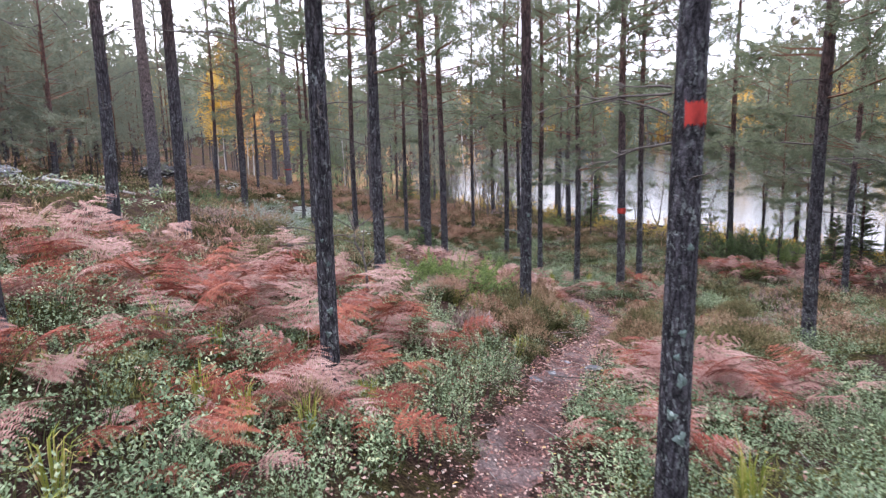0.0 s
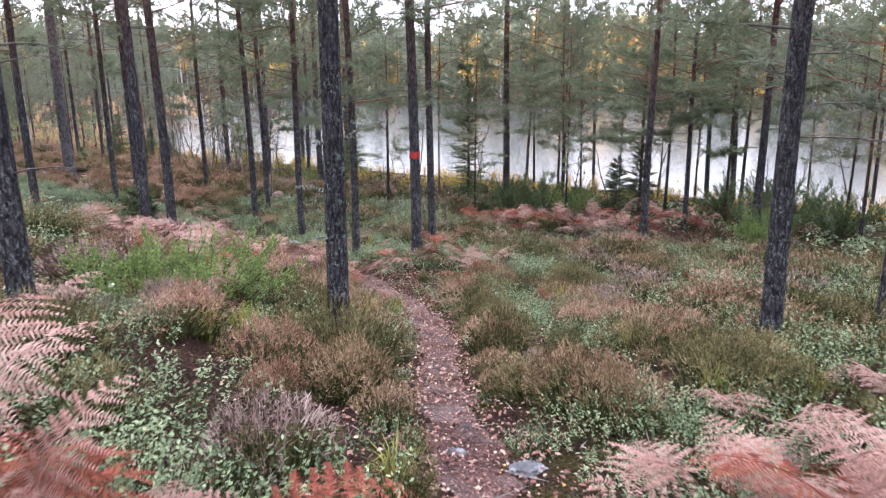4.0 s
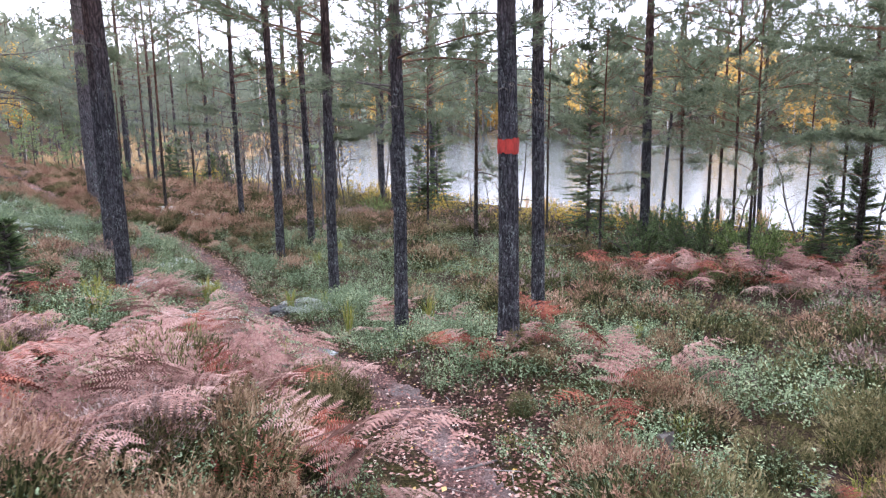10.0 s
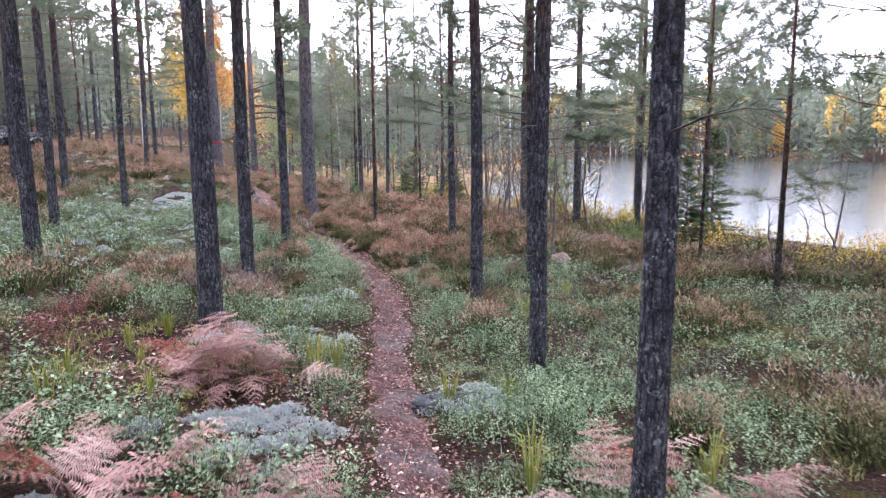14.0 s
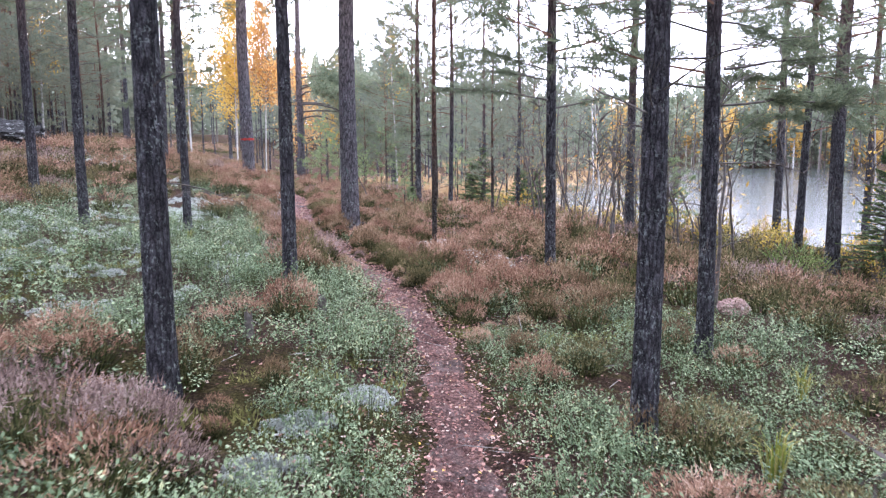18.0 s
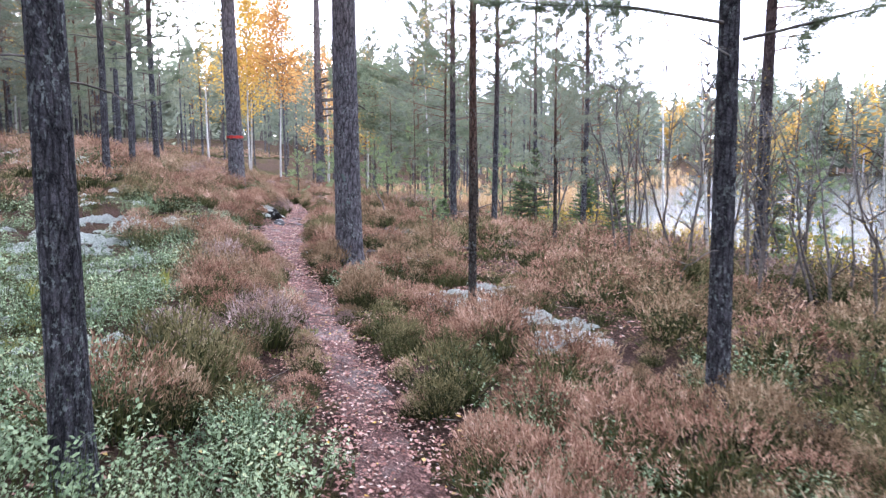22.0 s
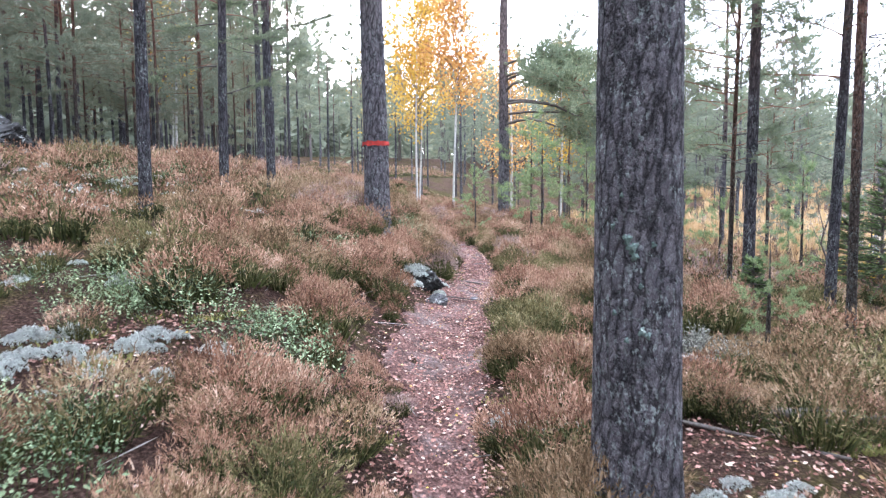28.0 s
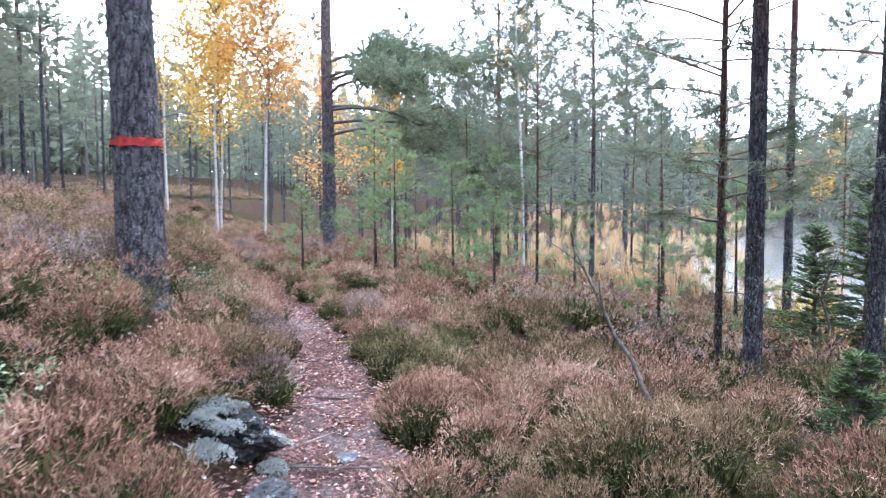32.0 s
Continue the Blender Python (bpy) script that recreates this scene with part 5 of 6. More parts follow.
# ---- leaves and needles on the path ----
def strewn(count, seed, half, sizes, y0=-1, y1=46, mat=None, label="small pinkish-brown fallen leaves strewn along the path"):
    r = rng(seed)
    Y = r.uniform(y0, y1, count)
    u = r.normal(0, half, count)
    X = path_x(Y) + u
    Z = relief(X, Y) + 0.026
    a = r.uniform(0, 6.28, count)
    L = r.uniform(*sizes, count)
    d = np.stack([np.cos(a), np.sin(a), r.normal(0, 0.2, count)], -1) * L[:, None]
    A = np.stack([X, Y, Z], -1)
    side = np.stack([-np.sin(a), np.cos(a), r.normal(0, 0.25, count)], -1) * L[:, None] * 0.36
    C = A + d * 0.5 + [0, 0, 0.004]
    V = np.stack([A, C + side, A + d, C - side], 1).reshape(-1, 3)
    k = np.arange(count)[:, None] * 4
    F = np.concatenate([k + [0, 1, 2], k + [0, 2, 3]])
    return tagged(new("leaf_litter", mesh_from("leaf_litter", V, F, [mat or LITTER])), label, "leaf litter", kind="stuff")


strewn(16000, 61, 0.26, (0.01, 0.032))
strewn(20000, 62, 1.5, (0.014, 0.045))
strewn(7000, 66, 0.24, (0.008, 0.024), mat=TWIG, label="dark bark bits and cone scales on the path")
strewn(420, 65, 0.3, (0.03, 0.05))
strewn(16000, 64, 0.6, (0.01, 0.03))
strewn(12000, 63, 0.3, (0.011, 0.034), 26, 46)
strewn(1900, 67, 0.34, (0.026, 0.046), 26, 46)
strewn(500, 68, 0.26, (0.026, 0.044), 12, 26)


# ---- far shore ----
def far_tree_shapes():
    """Spruces and round-headed pines as they look from across a lake."""
    out = []
    for i in range(6):
        r = rng(600 + i)
        n = 230
        a = r.uniform(0, 6.28, n)
        if i < 3:
            f = r.uniform(0.08, 1, n) ** 0.85
            rad = (1 - f) ** 0.75 * (1.9 + 0.3 * i) * r.uniform(0.6, 1.1, n) + 0.08
            drop = -0.35
        else:
            f = r.uniform(0.42, 1, n)
            rad = np.sin(np.clip((1.02 - f) / 0.6, 0, 1) * 2.2 + 0.25) * (1.7 + 0.2 * i - 0.6) * r.uniform(0.5, 1.15, n)
            drop = 0.15
        A = np.stack([np.cos(a) * rad * 0.3, np.sin(a) * rad * 0.3, f * 10], -1)
        B = np.stack([np.cos(a) * rad, np.sin(a) * rad, f * 10 + drop + r.normal(0, 0.3, n)], -1)
        out.append(join(spikes(B, A, 0.42, r), tube([[0, 0, -0.5], [0, 0, 9.4]], [0.13, 0.03], 4, 1)))
    return out


def round_tree_shape(seed):
    r = rng(seed)
    n = 260
    p = r.normal(size=(n, 3))
    p = unit(p) * r.uniform(0.35, 1, (n, 1)) ** 0.5
    A = p * [1.5, 1.5, 3.2] + [0, 0, 5.6]
    B = A + r.normal(size=(n, 3)) * 0.35
    return join(blades(A, B, 0.34, r), tube([[0, 0, -0.5], [0.1, 0, 8.6]], [0.11, 0.03], 5, 1))


FAR_TREES = far_tree_shapes()


def far_keep(X, Y, r):
    s = .79 * X + .61 * Y - 29.2
    west = X - 0.15 * (Y - 48)
    return ((s > 63) & (s < 135) & (west > -40)) | ((west < -8) & (Y > 95) & (X > -110) & (Y < 190)) | ((X < -40) & (X > -110) & (Y > -20) & (Y < 160)) | ((s < -2) & (Y < -12) & (Y > -60) & (np.abs(X) < 70))


X, Y, r = sown(3800, (-130, 190, -60, 210), 71, far_keep)
stuff("far_forest", FAR_TREES, X, Y, r, (0.74, 1.2), [NEEDLE_HAZED, TWIG], "conifer forest closing in beyond the lake, its green paled for haze", "forest")
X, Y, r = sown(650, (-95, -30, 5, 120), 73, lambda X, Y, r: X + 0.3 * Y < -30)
stuff("hillside_forest", FAR_TREES, X, Y, r, (0.7, 1.15), [NEEDLE_HAZED, TWIG], "dense conifer forest on the hillside", "forest")
X, Y, r = sown(2200, (-60, 180, 20, 190), 72, lambda X, Y, r: far_keep(X, Y, r) & (.79 * X + .61 * Y - 29.2 < 100) & (.79 * X + .61 * Y - 29.2 > 62) & (value_noise(X, Y, 30, 9) > 0.1))
stuff("far_birches", [round_tree_shape(620 + i) for i in range(3)], X, Y, r, (0.8, 1.15), [HAZED_BIRCH, BIRCH], "yellow and orange birches on the far shore", "birch wood")


# ---- birches by the marsh ----
def birch(x, y, d, h, seed, leaf, low=0.33, spread=1.5, count=900):
    r = rng(seed)
    e = thing("birch_tree", x, y, float(relief(x, y)), "white-stemmed birch with thinning yellow autumn leaves", "birch tree", "birches by the marsh")
    P = np.stack([0.12 * np.sin(np.linspace(0, 3, 12) + seed), 0.1 * np.cos(np.linspace(0, 2.5, 12) + seed), np.linspace(-0.2, h, 12)], -1)
    part("trunk", mesh_from("trunk", *tube(P, np.linspace(d / 2, 0.008, 12), 9)[:2], [BIRCH], None, True), e)
    wood, C = [], []
    for k in range(44):
        f = r.uniform(low, 0.97)
        a = r.uniform(0, 6.28)
        L = spread * min(1.0, 1.9 * (1.04 - f)) * r.uniform(0.5, 1.15)
        Q = limb_points(np.array([0, 0, f * h]), (math.cos(a), math.sin(a), 1.0), L, 0.3, 0.5, r, 6)
        wood.append(tube(Q, np.linspace(0.016, 0.003, 6), 4, 0, False))
        m = count // 44
        q = r.uniform(0.2, 1.05, m)
        C.append(Q[0] + (Q[-1] - Q[0]) * q[:, None] + r.normal(size=(m, 3)) * [0.22, 0.22, 0.28] - [0, 0, 0.12])
    C = np.concatenate(C)
    part("branchwood", mesh_from("branchwood", *join(*wood)[:2], [TWIG]), e, "thin dark twigs")["kind"] = "stuff"
    part("crown", mesh_from("crown", *blades(C, C + r.normal(size=C.shape) * 0.055, 0.075 if count > 500 else 0.045, r)[:2], [leaf]), e, "yellow autumn leaves")["kind"] = "stuff"


birch(-15.2, 51.5, .08, 9.8, 701, BIRCH_LEAF, 0.36, 2.1, 9500)
birch(-13.4, 50.8, .085, 8.8, 702, RUST_LEAF, 0.4, 1.8, 6500)
birch(-16.4, 53.5, .08, 9.0, 703, BIRCH_LEAF, 0.3, 1.6, 2400)
birch(-15.6, 60, .14, 7.5, 704, RUST_LEAF, 0.25, 2.2, 3600)
birch(-12.0, 56.5, .14, 7.0, 710, BIRCH_LEAF, 0.3, 2.0, 3000)
birch(-6.6, 48.5, .08, 7.6, 705, BIRCH_LEAF, 0.55, 1.1, 420)
birch(1.6, 52, .12, 10, 706, RUST_LEAF, 0.6, 1.2, 300)
birch(-24, 62, .14, 9, 707, BIRCH_LEAF, 0.3, 2.0, 1100)
birch(-23, 48, .12, 8, 708, BIRCH_LEAF, 0.3, 1.7, 900)
birch(-28, 52, .12, 8, 709, BIRCH_LEAF, 0.3, 1.7, 700)
birch(7.5, 36, .05, 3.6, 711, BIRCH_LEAF, 0.2, 0.9, 160)
birch(1.8, 36.8, .06, 4.2, 712, RUST_LEAF, 0.3, 0.9, 130)
birch(4.4, 36.0, .05, 3.8, 713, BIRCH_LEAF, 0.2, 0.9, 150)


# ---- small spruces, junipers and bushes ----
def spruce(x, y, h, seed, wide=0.32):
    r = rng(seed)
    e = thing("spruce_tree", x, y, float(relief(x, y)), "small dark green spruce growing on the heath", "spruce", "young spruces")
    part("trunk", mesh_from("trunk", *tube([[0, 0, -0.1], [0, 0, h * 0.5], [0, 0, h]], [0.02 + h * 0.008, 0.01 + h * 0.004, 0.004], 7)[:2], [TWIG], None, True), e)
    A, B, wood = [], [], []
    for k in range(int(60 + h * 46)):
        f = r.uniform(0.06, 0.97)
        a = r.uniform(0, 6.28)
        L = h * wide * (1 - f) ** 0.85 * r.uniform(0.55, 1.15) + 0.05
        o = np.array([0, 0, f * h])
        w = np.array([math.cos(a), math.sin(a), 0.05 + 0.4 * f])
        Q = limb_points(o, w, L, 0.05, 0.25 * (1 - f), r, 5)
        wood.append(tube(Q, np.linspace(0.01, 0.003, 5), 3, 0, False))
        m = int(26 + 120 * L)
        q = r.uniform(0.1, 1.0, m)[:, None]
        c = Q[0] + (Q[-1] - Q[0]) * q + np.array([0, 0, 0.03])
        side = np.array([-math.sin(a), math.cos(a), 0])
        d = unit(w + side * r.uniform(-1, 1, (m, 1)) * 1.1 + r.normal(size=(m, 3)) * 0.25)
        A.append(c), B.append(c + d * (0.07 + 0.16 * L * (1 - q)) * r.uniform(0.5, 1, (m, 1)))
    tagged(part("branchwood", mesh_from("branchwood", *join(*wood)[:2], [TWIG]), e, "thin dark branches"), kind="stuff")
    tagged(part("crown", mesh_from("crown", *blades(np.concatenate(A), np.concatenate(B), 0.013, r, 0, 0.4)[:2], [SPRUCE]), e, "dark green needle sprays"), kind="stuff")


def juniper(x, y, R, h, seed, mat=None, label="bright green juniper bush with prickly upright sprays", needles=18, width=0.013, sprays=15):
    r = rng(seed)
    e = thing("juniper_bush", x, y, float(relief(x, y)), label, "juniper", "junipers")
    wood, A, B = [], [], []
    for k in range(int(16 + 26 * R)):
        a, q = r.uniform(0, 6.28), math.sqrt(r.uniform(0, 1))
        w = np.array([math.cos(a) * q * R, math.sin(a) * q * R, h * (1 - 0.4 * q * q) * r.uniform(0.6, 1.1)])
        Q = limb_points(np.array([w[0] * 0.15, w[1] * 0.15, -0.03]), w, np.linalg.norm(w), 0.05, 0.05, r, 6)
        wood.append(tube(Q, np.linspace(0.012, 0.003, 6), 4, 0, False))
        for s in range(sprays):
            f = r.uniform(0.15, 1.0)
            i = min(4, int(f * 5))
            o = Q[i] + (Q[i + 1] - Q[i]) * (f * 5 - i)
            d = unit(unit(w) * 0.8 + r.normal(size=3) * 0.5 + [0, 0, 0.2])
            l = 0.09 + 0.09 * r.uniform()
            m = needles
            c = o + d * np.linspace(0, l, m)[:, None]
            A.append(c), B.append(c + unit(d * 0.7 + r.normal(size=(m, 3)) * 0.6) * r.uniform(0.014, 0.03, (m, 1)))
    tagged(part("branchwood", mesh_from("branchwood", *join(*wood)[:2], [TWIG]), e, "dark crooked stems"), kind="stuff")
    tagged(part("foliage", mesh_from("foliage", *spikes(np.concatenate(A), np.concatenate(B), width, r)[:2], [mat or JUNIPER]), e, "prickly green sprays"), kind="stuff")


GREY_BRUSH = leaf_material("grey_brushwood", [(0.0, (0.07, 0.07, 0.06)), (0.6, (0.17, 0.17, 0.15)), (1.0, (0.33, 0.33, 0.29))], 0.1, 0.8)
PALE_BRUSH = leaf_material("lichened_brushwood", [(0.0, (0.13, 0.17, 0.13)), (0.6, (0.28, 0.33, 0.28)), (1.0, (0.45, 0.5, 0.45))], 0.2, 0.8)
juniper(0.3, 11.0, 0.8, 0.72, 801, needles=30, width=0.012, sprays=30)
juniper(-0.3, 10.4, 0.65, 0.62, 802, needles=30, width=0.012, sprays=30)
juniper(0.2, 12.9, 0.55, 0.55, 803, needles=30, width=0.012, sprays=30)
juniper(10.1, 22.4, 0.95, 1.25, 804, SPRUCE, "dark green juniper bush by the shore", 18, 0.022, 30)
juniper(9.0, 22.7, 0.9, 1.0, 805, SPRUCE, "dark green juniper bush by the shore", 18, 0.022, 30)
juniper(11.9, 16.2, 0.6, 0.7, 806, None, "bright green juniper bush by the shore", 22, 0.018, 30)
juniper(13.2, 17.0, 0.9, 1.0, 807, SPRUCE, "dark green juniper bush by the shore", 18, 0.022, 30)
juniper(14.2, 16.0, 0.9, 1.2, 808, SPRUCE, "dark green juniper bush by the shore", 18, 0.022, 30)
juniper(8.6, 20.1, 0.35, 0.35, 809)
juniper(10.3, 21.0, 0.75, 1.1, 812, None, "bright green juniper bush by the shore", 22, 0.018, 30)
juniper(14.5, 19.8, 0.9, 1.1, 813, SPRUCE, "dark green juniper bush by the shore", 18, 0.022, 30)
juniper(16.3, 20.4, 1.1, 1.3, 814, SPRUCE, "dark green juniper bush by the shore", 18, 0.022, 30)
juniper(14.9, 17.9, 1.0, 1.3, 815, SPRUCE, "dark green juniper bush by the shore", 18, 0.022, 30)
juniper(4.8, 31.2, 0.5, 0.6, 810)
juniper(-0.9, 39.3, 0.6, 0.6, 811)
for i, (x, y, h) in enumerate(((11.6, 21.0, 1.7), (8.95, 25.2, 4.2), (7.0, 32.2, 2.9), (6.3, 31.6, 2.0), (-1.87, 42.5, 2.1), (-2.3, 42.9, 1.6), (-0.42, 40.2, 1.45), (0.3, 37.9, 1.4), (-0.5, 43.2, 1.5), (-3.2, 38.2, 0.6), (-0.55, 16.75, 0.85), (-0.3, 17.1, 0.7),
                               (15.5, 15.0, 3.2), (14.0, 13.2, 2.2), (3.5, 40.2, 2.0), (12.5, 21.2, 2.0))):
    spruce(x, y, h, 830 + i, 0.16 if h > 3.5 else 0.26 if h > 2.5 else 0.36)


def sapling(x, y, h, seed, leaves=0, leaf=None, bend=0.15):
    """A thin bare sapling with a few twigs, some still in yellow leaf."""
    r = rng(seed)
    e = thing("sapling", x, y, float(relief(x, y)), "thin crooked sapling, nearly leafless, near the shore", "sapling", "shore saplings")
    P = limb_points(np.array([0, 0, -0.05]), (r.normal() * bend, r.normal() * bend, 1), h, 0, 0, r, 9)
    parts, C = [], []
    for k in range(int(6 + 4 * h)):
        i = r.integers(2, 8)
        Q = limb_points(P[i], (r.normal(), r.normal(), 0.8), h * r.uniform(0.1, 0.32), 0.2, 0.1, r, 5)
        parts.append(tube(Q, np.linspace(0.008, 0.002, 5), 3, 0, False))
        C.append(Q[1:])
    part("stem", mesh_from("stem", *tube(P, np.linspace(0.018 + 0.003 * h, 0.004, 9), 5)[:2], [TWIG], None, True), e)
    tagged(part("twig_wood", mesh_from("twig_wood", *join(*parts)[:2], [TWIG]), e, "thin bare twigs"), kind="stuff")
    if leaves:
        C = np.concatenate(C)
        C = C[r.integers(0, len(C), leaves)] + r.normal(size=(leaves, 3)) * 0.08
        tagged(part("leafage", mesh_from("leafage", *blades(C, C + r.normal(size=C.shape) * 0.02, 0.02, r)[:2], [leaf or BIRCH_LEAF]), e, "last yellow leaves"), kind="stuff")


r = rng(850)
for k in range(44):
    t = r.uniform(0, 1)
    x, y = 18 - 19 * t + r.normal() * 1.4, 17.5 + 25 * t + r.normal() * 1.4
    if shore(x, y) < -1 and off_path(x, y) > 4:
        sapling(x, y, r.uniform(1.3, 4.2), 860 + k, int(r.uniform(0, 60)) if r.random() < 0.55 else 0, BIRCH_LEAF)
sapling(2.85, 32.6, 2.0, 920, 14)
sapling(3.2, 33.2, 1.6, 921, 10)
sapling(2.4, 34.0, 2.4, 922, 60)
sapling(-0.7, 6.9, 1.2, 923)
sapling(3.1, 27.3, 3.0, 924)
r = rng(925)
for k in range(16):
    sapling(0.7 + 2.9 * k / 15 + r.normal() * 0.25, 35.6 - 3.4 * k / 15 + r.normal() * 0.7, r.uniform(1.6, 3.4), 930 + k, int(r.uniform(20, 150)), (SCRUB_LEAF, BIRCH_LEAF)[k % 3 == 0])
for i, (x, y, d, h) in enumerate(((13.0, 29.0, 0.12, 9), (13.9, 28.1, 0.1, 8), (14.7, 26.9, 0.13, 10), (12.4, 21.0, 0.1, 8), (16.6, 23.1, 0.16, 11), (17.4, 22.8, 0.2, 12), (15.6, 25.0, 0.09, 7))):
    pine(x, y, d, h, 2800 + i, "mid", None, 8, None, "slender pine leaning over the reeds of the shore", (r.normal() * 1.5, r.normal() * 1.5))


# ---- stones, lichen, dead wood ----
def lump(name, R, seed, mat, squash=0.6, rough=0.16, detail=5):
    """A craggy stone: a ball cut by broken faces and roughened."""
    r = rng(seed)
    bm = bmesh.new()
    bmesh.ops.create_icosphere(bm, subdivisions=detail, radius=1)
    cuts = [(Vector(v).normalized(), d) for v, d in zip(r.normal(size=(15, 3)), r.uniform(0.5, 0.88, 15))]
    for v in bm.verts:
        co = v.co * (1 + 0.12 * noise.fractal(v.co * 1.3 + Vector((seed, 0, 0)), 0.9, 2.1, 3))
        for n, d in cuts:
            over = co.dot(n) - d
            if over > 0:
                co = co - n * over * 0.92
        co = co * (1 + rough * noise.fractal(co * 5.0 + Vector((0, seed, 0)), 0.7, 2.2, 5))
        v.co = Vector((co.x * R, co.y * R, co.z * R * squash))
    me = bpy.data.meshes.new(name)
    bm.to_mesh(me)
    bm.free()
    me.materials.append(mat)
    me.polygons.foreach_set("use_smooth", np.full(len(me.polygons), False))
    return me


def stone(x, y, R, seed, mat, label, squash=0.6, spin=0.0, stretch=1.0, sink=0.35):
    ob = new("boulder" if R > 0.3 else "stone", lump("stone", R, seed, mat, squash))
    ob.matrix_basis = pose(x, y, float(relief(x, y)) + R * squash * (1 - 2 * sink), 0, 0, spin) @ Matrix.Diagonal((stretch, 1, 1, 1))
    return tagged(ob, label, "stone")


stone(-14.3, 36.5, 0.8, 901, STONE_DARK, "large dark grey boulder among the heather", 0.75, 20, 1.6, 0.22)
stone(-9.3, 15.2, 0.42, 918, STONE, "grey lichened boulder on the knoll", 0.5, 30, 1.4, 0.25)
stone(-8.7, 15.9, 0.3, 919, STONE, "grey lichened boulder on the knoll", 0.5, 80, 1.3, 0.25)
stone(-8.0, 15.3, 0.2, 920, STONE, "small grey stone on the knoll", 0.5, 10, 1.3, 0.25)
stone(-13.1, 36.1, 0.45, 902, STONE_DARK, "dark grey boulder among the heather", 0.6, 50, 1.3, 0.3)
stone(-6.36, 36.8, 0.2, 903, STONE_DARK, "dark stone with white lichen at the path's edge", 0.75, 30, 1.1, 0.2)
stone(-6.05, 36.45, 0.12, 904, STONE, "small grey stone at the path's edge", 0.7)
stone(-6.0, 37.25, 0.08, 905, STONE_BLUE, "small grey stone at the path's edge", 0.5)
stone(0.8, 6.17, 0.072, 906, STONE_BLUE, "flat bluish-grey stone set in the path", 0.4, 0, 1.0, 0.3)
stone(0.99, 6.64, 0.079, 907, STONE_BLUE, "flat bluish-grey stone set in the path", 0.35, 40, 1.0, 0.3)
stone(1.29, 7.56, 0.072, 908, STONE_BLUE, "flat pale grey stone set in the path", 0.35, 70, 1.0, 0.3)
stone(1.55, 7.17, 0.101, 915, STONE_BLUE, "flat pale grey stone at the path's edge", 0.35, 20, 1.0, 0.3)
stone(1.57, 7.99, 0.050, 916, STONE, "small dark stone in the path", 0.5, 20, 1.0, 0.3)
stone(2.35, 17.1, 0.2, 917, STONE_BLUE, "flat pale grey stone set in the path", 0.3, 20, 1.3, 0.15)
stone(2.15, 19.55, 0.17, 909, STONE, "low grey stone beside the path with lichen", 0.45, 10, 1.7)
stone(0.05, 30.4, 0.24, 911, STONE_PALE, "low pale rock slab nearly buried in lichen", 0.3, 35, 1.9, 0.3)
stone(-1.25, 30.95, 0.22, 912, STONE_PALE, "low pale rock nearly buried in lichen", 0.4, 0, 1.4)
stone(-2.42, 34.9, 0.12, 913, STONE, "dark stone under the heather", 0.6, 0, 1.6)
stone(3.3, 27.1, 0.2, 910, STONE_RED, "pinkish stone in the heather", 0.7)
stone(-3.55, 34.1, 0.09, 914, STONE_RED, "small pinkish stone near the path", 0.5)


def lichen_shape(seed):
    """A cushion of reindeer lichen: a lumpy dome of many small branching tips."""
    r = rng(seed)
    n = 420
    a, q = r.uniform(0, 6.28, n), np.sqrt(r.uniform(0, 1, n))
    edge = 0.15 * (1 + 0.22 * np.sin(3 * a + seed) + 0.12 * np.sin(7 * a + 2 * seed))
    bulge = 0.06 * np.sqrt(np.clip(1 - q * q, 0, 1)) * (1 + 0.35 * np.sin(9 * q * np.cos(a) + seed) * np.sin(9 * q * np.sin(a)))
    A = np.stack([np.cos(a) * q * edge, np.sin(a) * q * edge, bulge - 0.012], -1)
    d = unit(np.stack([np.cos(a) * q, np.sin(a) * q, np.full(n, 0.8)], -1) + r.normal(size=(n, 3)) * 0.7)
    tips = spikes(A + d * r.uniform(0.008, 0.02, (n, 1)), A - d * 0.012, 0.013, r)
    B = A + r.normal(size=(n, 3)) * 0.006
    e = unit(np.stack([np.cos(a) * q, np.sin(a) * q, np.full(n, 0.7)], -1) + r.normal(size=(n, 3)) * 0.9)
    return join(tips, blades(B, B + e * 0.014, 0.01, r))


LICHENS = [lichen_shape(930 + i) for i in range(4)]
LX, LY = [], []
r = rng(940)
for x, y, w, n in SPOTS:
    a, q = r.uniform(0, 6.28, n), np.sqrt(r.uniform(0, 1, n)) * w
    LX.append(x + np.cos(a) * q), LY.append(y + np.sin(a) * q)
LX.append(r.uniform(-6.5, -1.6, 300)), LY.append(r.uniform(23.5, 32.0, 300))
LX, LY = np.concatenate(LX), np.concatenate(LY)
away = np.abs(LX - path_x(LY)) > np.where(LY > 23, 1.3, 0.33) * (np.arange(len(LX)) >= len(LX) - 300) + 0.33
stuff("reindeer_lichen", LICHENS, LX[away], LY[away], r, (0.32, 0.75), [LICHEN], "pale grey-green cushions of reindeer lichen", "lichen", tall=(0.9, 1.8))


